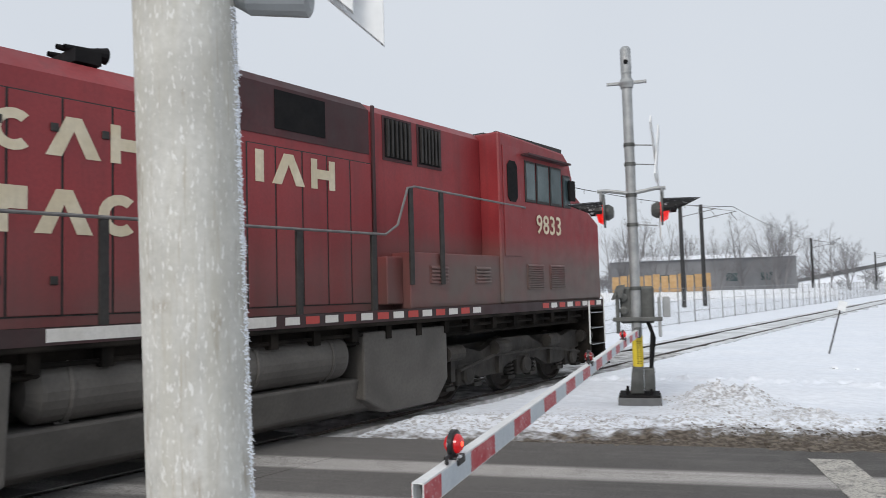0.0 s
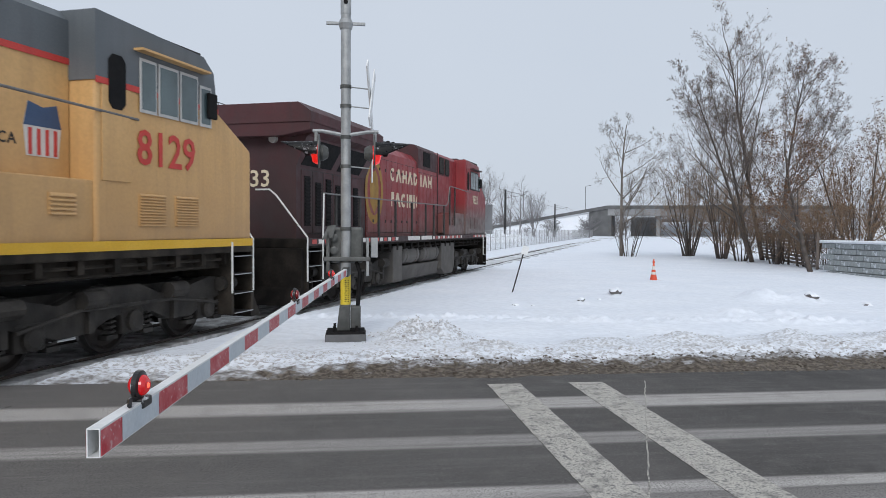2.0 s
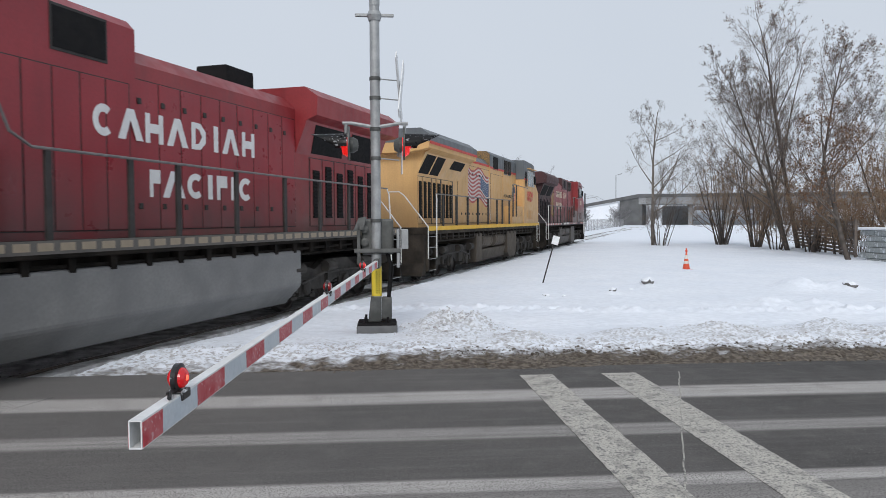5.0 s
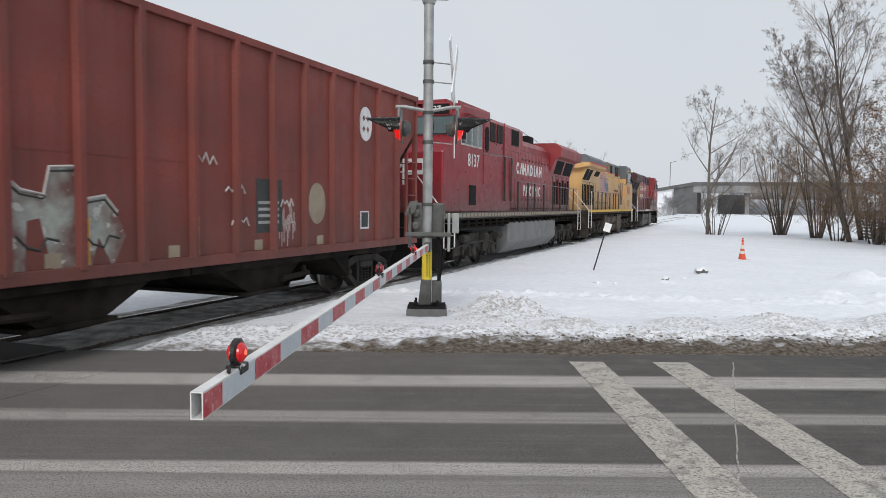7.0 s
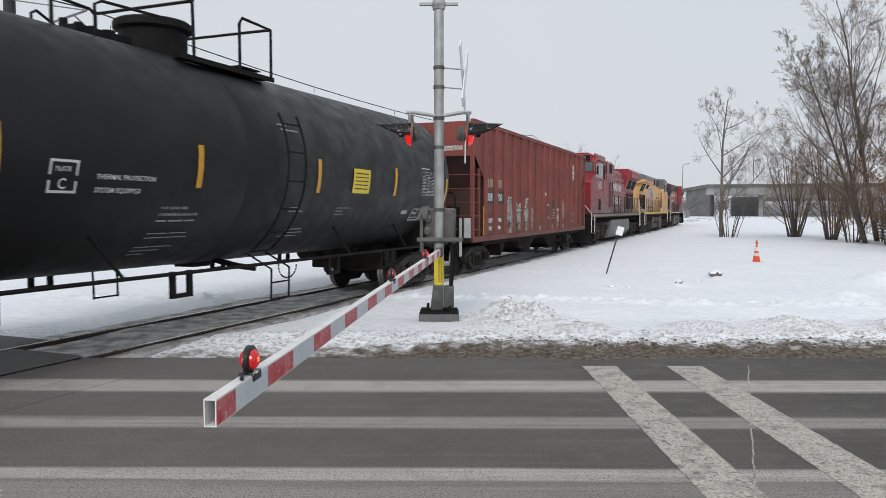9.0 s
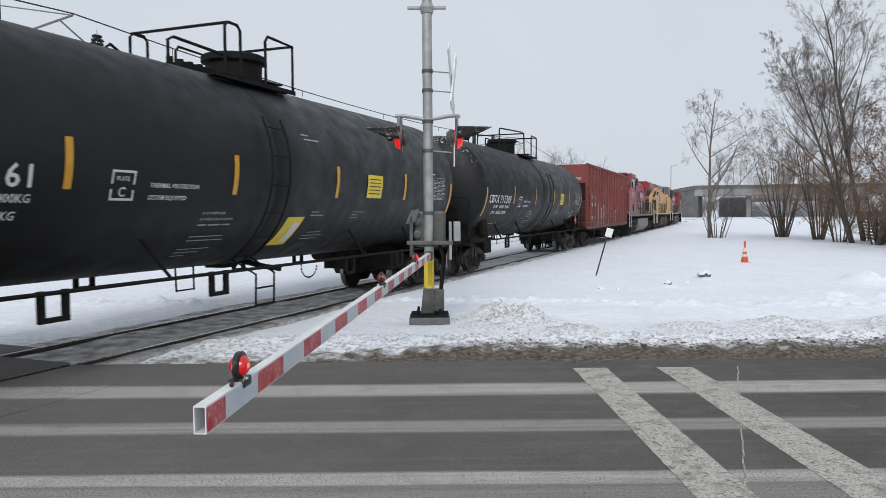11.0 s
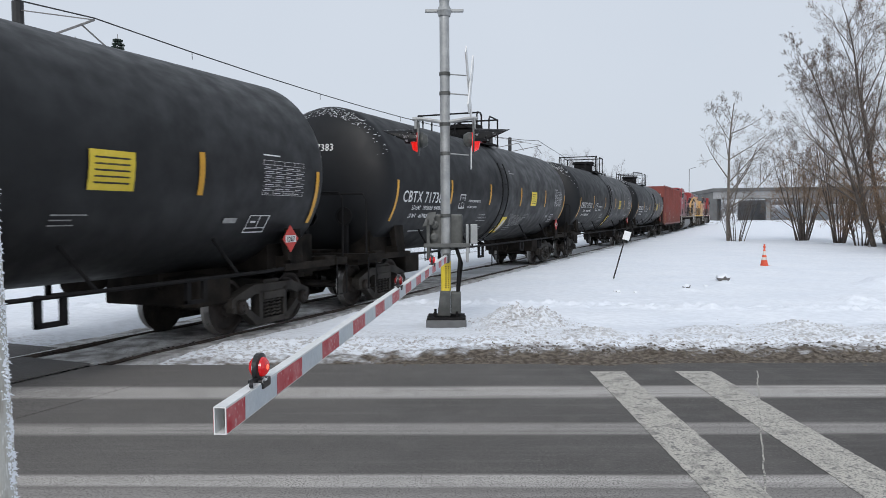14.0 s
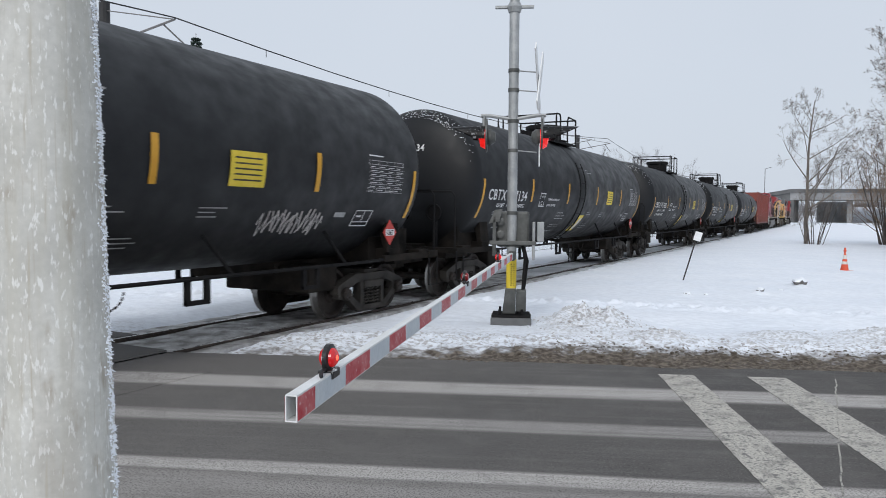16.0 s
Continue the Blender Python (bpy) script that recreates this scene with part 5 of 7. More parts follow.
        for x0, x1 in ((2.98, 3.62), (3.86, 4.44)):
            intake(r0, x0, x1, 4.16, 4.80, w + 0.05, s, 6)
            part("intake_frame", box(x0 - 0.05, x1 + 0.05, *sorted(((w + 0.04) * s, (w + 0.049) * s)), 4.11, 4.84), M[rear if not yel else "up_grey"], r0)
        part("hood_joint", box(2.66, 2.72, *sorted(((w + 0.04) * s, (w + 0.075) * s)), 1.74, 4.94 if not yel else 4.22), M["cp_soot"] if kind == "old" else M[body], r0)
        if yel:
            part("hood_joint", box(2.66, 2.72, *sorted(((w + 0.052) * s, (w + 0.078) * s)), 4.32, 4.94), M["up_grey"], r0)
        # low side cabinet by the cab
        bm = bmesh.new()
        B(bm, 3.1, 5.75, *sorted((w * s, 1.40 * s)), 1.72, 2.62 if kind != "new" else 3.6, bev=0.02)
        if kind == "old":
            B(bm, 2.72, 3.1, *sorted((w * s, 1.25 * s)), 1.80, 2.55, bev=0.02)
        part("side_cabinet", bm, M[body], r0)
        for x in (3.6, 4.9) if kind != "new" else ():
            louvre(r0, x, x + 0.5, 2.12, 2.42, 1.40, s, M[body], None, 5, "cabinet_louvre")
    # --- cab with sloping nose
    bm = bmesh.new()
    prism(bm, [(5.72, 1.72), (9.92, 1.72), (9.92, 3.44), (8.72, 3.96), (8.58, 4.66), (8.3, 4.88), (5.72, 4.97)], "y", -1.46, 1.46, bev=0.05)
    cabm = [M[body]]
    part("cab", bm, M[body], r0, "wide-nose cab")
    if yel:
        bm = bmesh.new()
        prism(bm, [(5.70, 4.02), (8.74, 4.02), (8.62, 4.68), (8.32, 4.905), (5.70, 4.995)], "y", -1.475, 1.475)
        part("cab_roof", bm, M["up_grey"], r0, "dark grey cab roof")
        for s in (-1, 1):
            part("red_band", box(5.7, 8.75, *sorted((1.47 * s, 1.482 * s)), 3.98, 4.07), M["up_red"], r0)
    bm = bmesh.new()
    for k in range(9):
        x = 5.9 + k * 0.3
        B(bm, x, x + 0.2, -1.0, 1.0, 4.92, 5.03)
    B(bm, 5.8, 8.4, -1.36, -1.30, 4.86, 4.99)
    B(bm, 5.8, 8.4, 1.30, 1.36, 4.86, 4.99)
    part("roof_grating", bm, M[body] if kind == "new" else M["post"], r0)
    for s in (-1, 1):
        y0 = 1.46 if not yel else 1.475
        # cab side windows, sliding, one open
        for k, (x0, x1) in enumerate(((6.62, 7.02), (7.06, 7.58), (7.62, 8.12), (8.18, 8.52))):
            part("window_frame", box(x0, x1, *sorted((y0 * s, (y0 + 0.02) * s)), 3.70, 4.52 if k < 3 else 4.40, bev=0.006), M["post"] if kind == "old" else M["pale"], r0)
            part("window_pane", box(x0 + 0.04, x1 - 0.04, *sorted(((y0 + 0.015) * s, (y0 + 0.026) * s)), 3.75, 4.47 if k < 3 else 4.35), M["glass"], r0)
        # recessed cab door with its window
        part("cab_door", box(5.82, 6.42, *sorted((1.462 * s, 1.478 * s)), 2.62, 4.72 if not yel else 3.98, bev=0.006), M[body], r0)
        bm = bmesh.new()
        pts = [(5.95, 3.75), (6.03, 3.66), (6.22, 3.66), (6.30, 3.75), (6.30, 4.35), (6.22, 4.44), (6.03, 4.44), (5.95, 4.35)]
        prism(bm, pts, "y", *sorted((1.478 * s, 1.494 * s)))
        part("door_window", bm, M["black"], r0)
        part("sunshade", box(6.5, 8.3, *sorted((1.46 * s, 1.64 * s)), 4.60, 4.635), M[body if kind != "old" else "cp_soot"], r0)
        for x in (6.6, 7.5) if kind != "new" else ():
            louvre(r0, x, x + 0.66, 1.98, 2.48, 1.46, s, M[body], None, 11, "nose_louvre")
        # mirror
        part("mirror", box(8.36, 8.62, *sorted((1.50 * s, 1.56 * s)), 3.86, 4.30, bev=0.02), M["black"], r0)
    # windscreen, number boxes, headlights on the nose
    for s in (-1, 1):
        bm = bmesh.new()
        y0, y1 = sorted((0.12 * s, 1.28 * s))
        q = [(8.752, y0, 4.02), (8.752, y1, 4.02), (8.655, y1, 4.50), (8.655, y0, 4.50)]
        f = [bm.verts.new(p) for p in q] + [bm.verts.new((p[0] - 0.03, p[1], p[2])) for p in q]
        for i in ((0, 1, 2, 3), (0, 1, 5, 4), (1, 2, 6, 5), (2, 3, 7, 6), (3, 0, 4, 7)):
            bm.faces.new([f[j] for j in i])
        part("windscreen", bm, M["glass"], r0)
        part("number_housing", box(8.30, 8.64, *sorted((0.28 * s, 1.22 * s)), 4.54, 4.93, bev=0.03), M[body] if not yel else M["up_grey"], r0)
        part("number_box", box(8.62, 8.66, *sorted((0.36 * s, 1.14 * s)), 4.59, 4.88, bev=0.008), M["black"], r0)
        part("windscreen_frame", prism(bmesh.new(), [(8.742, 3.98), (8.628, 4.54), (8.60, 4.54), (8.70, 3.98)], "y", *sorted((0.06 * s, 1.34 * s))), M["post"], r0)
        part("wiper", prism(bmesh.new(), [(8.76, 4.0), (8.69, 4.36), (8.68, 4.36), (8.745, 4.0)], "y", *sorted((0.66 * s, 0.685 * s))), M["black"], r0)
    bm = bmesh.new()
    for s in (-0.11, 0.11):
        lathe(bm, [(0.10, 9.90), (0.11, 10.0), (0.09, 9.985), (0.001, 9.97)], 16, "x", at=(0, s * 1.2, 3.05), close=False)
    part("headlight", bm, M["pale"], r0)
    bm = bmesh.new()
    lathe(bm, [(0.09, -9.45), (0.10, -9.56), (0.08, -9.55), (0.001, -9.53)], 14, "x", at=(0, -0.42, 4.30), close=False)
    lathe(bm, [(0.09, -9.45), (0.10, -9.56), (0.08, -9.55), (0.001, -9.53)], 14, "x", at=(0, -0.42, 4.06), close=False)
    part("rear_headlight", bm, M["pale"], r0)
    # --- exhaust stack, horn, vents on the roof
    bm = bmesh.new()
    B(bm, -4.3, -3.3, -0.35, 0.35, top - 0.02, top + (0.42 if not yel else 0.25), bev=0.03)
    part("exhaust_pipe", bm, M["black"], r0)
    bm = bmesh.new()
    for k, y in enumerate((-0.30, -0.12, 0.08)):
        lathe(bm, [(0.03, -1.9), (0.05, -1.6), (0.10, -1.42), (0.001, -1.43)], 12, "x", at=(0, y - 0.3, top + 0.18 + 0.04 * (k % 2)), close=False)
    B(bm, -1.85, -1.55, -0.75, 0.0, top, top + 0.15)
    part("horn", bm, M["black"], r0)
    # --- pilots, steps, couplers
    for d in (-1, 1):
        bm = bmesh.new()
        prism(bm, [(9.95 * d, 1.5), (10.1 * d, 1.5), (10.1 * d, 0.62), (10.35 * d, 0.22), (10.0 * d, 0.22), (9.9 * d, 0.7)], "y", -1.42, 1.42)
        part("pilot", bm, M["black"] if kind == "new" else M[under], r0, "pilot plate")
        for s in (-1, 1):
            bm = bmesh.new()
            B(bm, *sorted((9.15 * d, 9.23 * d)), *sorted((0.8 * s, 1.5 * s)), 0.35, 1.52)
            B(bm, *sorted((9.86 * d, 9.94 * d)), *sorted((0.8 * s, 1.5 * s)), 0.35, 1.52)
            part("step_well", bm, M[under], r0)
            for z in (0.36, 0.72, 1.08, 1.42):
                part("step", box(*sorted((9.2 * d, 9.9 * d)), *sorted((1.12 * s, 1.52 * s)), z, z + 0.02), M["post"], r0)
                part("step_edge", box(*sorted((9.22 * d, 9.88 * d)), *sorted((1.521 * s, 1.527 * s)), z, z + 0.018), M["galv"], r0, "worn pale step edge")
            bm = bmesh.new()
            tube(bm, [(9.93 * d, 1.50 * s, 0.75), (9.93 * d, 1.50 * s, 1.75), (9.95 * d, 0.72 * s, 2.72), (9.95 * d, 0.55 * s, 2.85), (9.95 * d, 0.20 * s, 2.85)], 0.02, 7)
            tube(bm, [(9.14 * d, 1.52 * s, 0.75), (9.14 * d, 1.52 * s, 1.6), (9.05 * d, 1.50 * s, 2.65), (8.98 * d, 1.47 * s, 2.80)] if d < 0 else [(9.14 * d, 1.52 * s, 0.75), (9.14 * d, 1.52 * s, 1.7)], 0.02, 7)
            part("grab_rail", bm, M["white_rail"], r0, "white-painted grab rail")
        coupler(r0, 11.14 * d, d, M[under])
    # --- side handrails and their posts
    for s in (-1, 1):
        bm = bmesh.new()
        tube(bm, [(-9.0, 1.47 * s, 2.80), (-4, 1.47 * s, 2.82), (2.45, 1.47 * s, 2.86), (2.75, 1.46 * s, 3.02), (3.02, 1.45 * s, 3.62), (3.2, 1.45 * s, 3.66), (6.6, 1.47 * s, 3.58)], 0.02, 7)
        part("handrail", bm, M["grey_rail"], r0)
        for x in (-8.2, -6.6, -5.1, -3.6, -1.9, -0.3, 0.75, 2.2):
            wide = 0.05 if not yel else 0.075
            part("stanchion", box(x - wide, x + wide, *sorted((1.42 * s, 1.47 * s)), 1.72, 2.84, bev=0.008), M["post"], r0)
        for x in (3.1, 3.9):
            part("stanchion", box(x - wide, x + wide, *sorted((1.42 * s, 1.46 * s)), 2.1, 3.64, bev=0.008), M["post"], r0)
    for d, x in ((1, 6.75), (-1, -6.75)):
        loco_truck(r0, x, d, M[under])
    return r0


def on_both(fn):
    for s in (-1, 1):
        fn(s)


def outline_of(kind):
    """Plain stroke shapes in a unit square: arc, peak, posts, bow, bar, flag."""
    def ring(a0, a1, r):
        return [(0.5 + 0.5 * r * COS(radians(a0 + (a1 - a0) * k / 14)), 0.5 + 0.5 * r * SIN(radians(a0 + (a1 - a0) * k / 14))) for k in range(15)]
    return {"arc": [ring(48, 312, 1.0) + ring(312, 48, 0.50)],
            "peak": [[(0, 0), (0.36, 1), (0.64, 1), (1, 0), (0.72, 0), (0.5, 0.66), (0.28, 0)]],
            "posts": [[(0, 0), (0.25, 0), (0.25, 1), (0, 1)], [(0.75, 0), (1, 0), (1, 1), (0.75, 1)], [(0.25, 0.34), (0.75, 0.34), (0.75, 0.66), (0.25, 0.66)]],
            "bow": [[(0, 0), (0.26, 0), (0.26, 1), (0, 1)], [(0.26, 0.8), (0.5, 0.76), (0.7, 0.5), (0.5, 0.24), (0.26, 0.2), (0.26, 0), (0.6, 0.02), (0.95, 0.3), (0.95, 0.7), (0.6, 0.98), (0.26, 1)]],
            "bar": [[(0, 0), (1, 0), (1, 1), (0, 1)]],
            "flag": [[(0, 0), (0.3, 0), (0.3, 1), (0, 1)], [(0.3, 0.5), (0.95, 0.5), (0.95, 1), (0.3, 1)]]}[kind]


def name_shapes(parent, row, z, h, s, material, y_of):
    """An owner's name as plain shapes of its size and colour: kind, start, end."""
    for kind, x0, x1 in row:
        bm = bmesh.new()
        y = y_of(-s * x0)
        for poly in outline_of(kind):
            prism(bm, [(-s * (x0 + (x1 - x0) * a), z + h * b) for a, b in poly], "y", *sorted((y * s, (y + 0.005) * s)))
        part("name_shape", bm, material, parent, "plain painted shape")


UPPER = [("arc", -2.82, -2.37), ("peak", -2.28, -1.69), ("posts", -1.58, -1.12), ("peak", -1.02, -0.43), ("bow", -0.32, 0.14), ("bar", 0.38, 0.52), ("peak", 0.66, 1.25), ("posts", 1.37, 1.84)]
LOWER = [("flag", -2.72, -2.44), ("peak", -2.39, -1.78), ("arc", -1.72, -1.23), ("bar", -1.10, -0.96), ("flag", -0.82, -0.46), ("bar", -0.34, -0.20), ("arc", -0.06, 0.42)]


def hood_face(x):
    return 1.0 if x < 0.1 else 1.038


# leading locomotive, sooty red
L1 = loco("locomotive", "sooty dark red freight locomotive with cream lettering", "old")
for s in (-1, 1):
    k = 1 if s < 0 else -1
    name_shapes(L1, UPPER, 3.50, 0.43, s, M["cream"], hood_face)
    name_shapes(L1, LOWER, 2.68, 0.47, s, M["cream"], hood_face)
    write(L1, "9833", 7.0 if s < 0 else 8.55, 1.475 * s, 3.10, 0.54, M["cream"], s)
    bm = bmesh.new()
    oval = [(-4.28 + 0.77 * COS(a * math.tau / 28), 3.10 + 1.0 * SIN(a * math.tau / 28)) for a in range(28)]
    inner = [(-4.28 + 0.58 * COS(a * math.tau / 28), 3.12 + 0.76 * SIN(a * math.tau / 28)) for a in range(28)]
    lo = [bm.verts.new((p[0], 1.0 * s, p[1])) for p in oval] + [bm.verts.new((p[0], 1.0 * s, p[1])) for p in inner]
    for i in range(28):
        bm.faces.new((lo[i], lo[(i + 1) % 28], lo[28 + (i + 1) % 28], lo[28 + i]))
    prism(bm, [(-4.66, 3.45), (-4.45, 3.62), (-4.20, 3.74), (-4.0, 3.55), (-3.92, 3.25), (-3.92, 2.75), (-4.28, 2.42), (-4.62, 2.75)], "y", *sorted((0.998 * s, 1.002 * s)))
    part("emblem", bm, M["gold"], L1, "faded gold oval emblem")
write(L1, "9833", -9.44, -1.0, 3.05, 0.56, M["cream"], -1).matrix_basis = pose(-9.462, 0.80, 2.95, 90, 0, -90)

# second locomotive, yellow and grey
L2 = loco("locomotive", "yellow and grey freight locomotive with a painted flag", "yellow")
for s in (-1, 1):
    write(L2, "8129", 6.55 if s < 0 else 8.40, 1.478 * s, 2.92, 0.76, M["up_red"], s)
    write(L2, "BUILDING AMERICA", -s * 2.76, 1.024 * s, 3.03, 0.205, M["post"], s, space=1.12)
    x0 = 4.95
    sh = [(x0, 2.9), (x0 + 0.55, 2.9), (x0 + 0.60, 3.3), (x0 + 0.52, 3.62), (x0 + 0.28, 3.56), (x0 + 0.03, 3.62), (x0 - 0.05, 3.3)]
    bm = prism(bmesh.new(), sh, "y", *sorted((1.022 * s, 1.027 * s)))
    part("emblem", bm, M["refl_white"], L2, "shield emblem, plain shapes")
    part("emblem_top", prism(bmesh.new(), [(x0 - 0.05, 3.3), (x0 + 0.60, 3.3), (x0 + 0.52, 3.62), (x0 + 0.28, 3.56), (x0 + 0.03, 3.62)], "y", *sorted((1.027 * s, 1.031 * s))), M["flag_blue"], L2)
    bm = bmesh.new()
    for k in range(4):
        B(bm, x0 + 0.03 + k * 0.145, x0 + 0.09 + k * 0.145, *sorted((1.027 * s, 1.031 * s)), 2.92, 3.27)
    part("emblem_stripes", bm, M["up_red"], L2)
    # waving flag painted over the doors
    x0, x1, n = -3.43, -0.05, 36

    def wave(x):
        return -0.13 * SIN((x - x0) * 2.6) - 0.06 * (x - x0)

    for j in range(17):
        bm = bmesh.new()
        za, zb = 2.80 + j * 0.078, 2.80 + (j + 1) * 0.078
        top_, bot = [], []
        for i in range(n + 1):
            x = x0 + (x1 - x0) * i / n
            y = 1.002 * s
            top_.append(bm.verts.new((x, y, zb + wave(x))))
            bot.append(bm.verts.new((x, y, za + wave(x))))
        for i in range(n):
            bm.faces.new((bot[i], bot[i + 1], top_[i + 1], top_[i]))
        part("flag_stripe", bm, M["flag_red"] if j % 2 == 0 else M["flag_white"], L2)
    bm = bmesh.new()
    n2 = 14
    za, zb = 2.80 + 6 * 0.078, 2.80 + 13 * 0.078
    xa, xb = -1.48, -0.05
    t_ = [bm.verts.new((xa + (xb - xa) * i / n2, 1.006 * s, zb + wave(xa + (xb - xa) * i / n2) + 0.012)) for i in range(n2 + 1)]
    b_ = [bm.verts.new((xa + (xb - xa) * i / n2, 1.006 * s, za + wave(xa + (xb - xa) * i / n2) - 0.012)) for i in range(n2 + 1)]
    for i in range(n2):
        bm.faces.new((b_[i], b_[i + 1], t_[i + 1], t_[i]))
    part("flag_canton", bm, M["flag_blue"], L2)
    bm = bmesh.new()
    for i in range(7):
        for j in range(5):
            x, z = xa + 0.1 + i * 0.19, za + 0.07 + j * 0.10
            z += wave(x)
            prism(bm, [(x + 0.030 * COS(a * math.tau / 10) * (1 if a % 2 else 0.45), z + 0.030 * SIN(a * math.tau / 10) * (1 if a % 2 else 0.45)) for a in range(10)], "y", *sorted((1.006 * s, 1.009 * s)))
    part("flag_stars", bm, M["flag_white"], L2)
    bm = bmesh.new()
    tube(bm, [(-0.02, 1.006 * s, 3.85), (0.08, 1.048 * s, 1.95)], 0.018, 6)
    part("flag_staff", bm, M["flag_white"], L2)

# third locomotive, brighter red, running cab last
L3 = loco("locomotive", "bright red freight locomotive running cab last", "new")
for s in (-1, 1):
    write(L3, "8137", 6.45 if s < 0 else 7.95, 1.475 * s, 3.12, 0.54, M["letter"], s)
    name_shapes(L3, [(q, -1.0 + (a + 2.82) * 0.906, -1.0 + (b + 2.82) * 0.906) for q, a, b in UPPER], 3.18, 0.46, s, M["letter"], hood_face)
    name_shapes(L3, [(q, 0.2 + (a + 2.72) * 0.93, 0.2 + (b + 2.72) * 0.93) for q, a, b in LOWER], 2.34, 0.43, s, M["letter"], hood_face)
    part("grille", box(7.15, 7.75, *sorted((1.46 * s, 1.478 * s)), 1.95, 2.55), M["black"], L3)
for y in (-0.38, 1.12):
    o = shared("number", text_mesh("8137", 0.24, M["letter"]), L3, pose(8.665, y - 0.72 if y > 0 else y - 0.72, 4.66, 90, 0, 90))
bm = bmesh.new()
B(bm, 9.93, 9.945, 0.25, 0.36, 2.50, 3.22)
B(bm, 9.93, 9.945, 0.36, 0.95, 3.10, 3.22)
B(bm, 9.93, 9.945, 0.36, 0.95, 2.78, 2.90)
B(bm, 9.93, 9.945, 0.85, 0.95, 2.90, 3.10)
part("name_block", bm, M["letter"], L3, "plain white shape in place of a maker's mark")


def hopper_car():
    h = root("hopper_car", "rust-red ribbed open hopper car with graffiti", "freight car", "freight cars")
    W, L, Z0, Z1 = 1.50, 8.15, 1.12, 4.52
    body = bmesh.new()
    # side sheets with the corner cut out under the end slopes
    for s in (-1, 1):
        y0, y1 = sorted((W * s, (W - 0.03) * s))
        prism(body, [(-L + 1.12, Z0), (L - 1.12, Z0), (L - 1.12, Z0 + 1.75), (L - 0.12, Z1 - 0.85), (L - 0.06, Z1), (-L + 0.06, Z1), (-L + 0.12, Z1 - 0.85), (-L + 1.12, Z0 + 1.75)], "y", y0, y1)
    for d in (-1, 1):
        # sloping end sheet; the shade under it is put into its colour
        sheet = prism(bmesh.new(), [((L - 0.06) * d, Z1 - 0.95), ((L - 0.10) * d, Z1 - 1.0), ((L - 2.9) * d, Z0 + 0.1), ((L - 2.8) * d, Z0 + 0.1)], "y", -W + 0.03, W - 0.03)
        part("slope_sheet", sheet, M["hopper_shade"], h, "sloping end sheet in a shade-darkened red")
        B(body, *sorted(((L - 0.06) * d, L * d)), -W + 0.0, W - 0.0, Z1 - 1.0, Z1)
    B(body, -L + 0.3, L - 0.3, -W + 0.03, W - 0.03, Z1 - 0.9, Z1 - 0.85)
    part("body", body, M["hopper"], h, "oxide-red steel body")
    for s in (-1, 1):
        part("top_rail", box(-L, L, *sorted(((W - 0.05) * s, (W + 0.07) * s)), Z1 - 0.06, Z1 + 0.06, bev=0.012), M["hopper"], h)
        part("side_sill", box(-L, L, *sorted(((W - 0.03) * s, (W + 0.06) * s)), Z0 - 0.12, Z0 + 0.04, bev=0.012), M["hopper"], h)
        rib = None
        for k in range(15):
            x = -L + 1.15 + k * (2 * L - 2.3) / 14
            bm = bmesh.new()
            prism(bm, [(x - 0.075, W * s), (x - 0.045, (W + 0.085) * s), (x + 0.045, (W + 0.085) * s), (x + 0.075, W * s)], "z", Z0, Z1 - 0.02)
            part("side_rib", bm, M["hopper"], h)
        bm = bmesh.new()
        for k in range(14):
            x = -L + 1.15 + (k + 0.5) * (2 * L - 2.3) / 14
            B(bm, x - 0.36, x + 0.36, *sorted((W * s, (W + 0.006) * s)), 2.52, 2.55)
        part("weld_seam", bm, M["hopper"], h)
        for d in (-1, 1):
            part("corner_post", box(*sorted(((L - 0.10) * d, L * d)), *sorted(((W - 0.06) * s, (W + 0.05) * s)), Z0 - 0.1, Z1, bev=0.01), M["hopper"], h)
            part("end_post", box(*sorted(((L - 0.08) * d, (L - 0.02) * d)), *sorted((0.55 * s, 0.67 * s)), Z0 - 0.05, Z1 - 0.6, bev=0.01), M["hopper"], h)
            part("side_post", box(*sorted(((L - 0.62) * d, (L - 0.55) * d)), *sorted(((W - 0.02) * s, (W + 0.04) * s)), Z0, Z1 - 1.35), M["hopper"], h)
            for k in range(5):
                z = Z0 + 0.25 + k * 0.40
                bm = bmesh.new()
                tube(bm, [(L * d, (W + 0.03) * s, z), ((L - 0.58) * d, (W + 0.06) * s, z)], 0.014, 6)
                tube(bm, [((L + 0.03) * d, (W) * s, z), ((L + 0.03) * d, 0.62 * s, z)], 0.014, 6)
                part("ladder_rung", bm, M["hopper"], h)
            part("yellow_marker", box(*sorted(((L - 1.08) * d, (L - 1.0) * d)), *sorted((W * s, (W + 0.01) * s)), Z0 + 0.05, Z0 + 0.95), M["conspic"], h)
        for x in (-3.95, -1.95, 0.05, 2.05, 4.02):
            part("yellow_marker", box(x, x + 0.09, *sorted((W * s, (W + 0.01) * s)), Z0 + 0.05, Z0 + 0.62), M["conspic"], h)
            part("tan_patch", box(x - 0.55, x - 0.33, *sorted((W * s, (W + 0.006) * s)), Z0 + 0.05, Z0 + 0.22), M["patch"], h)
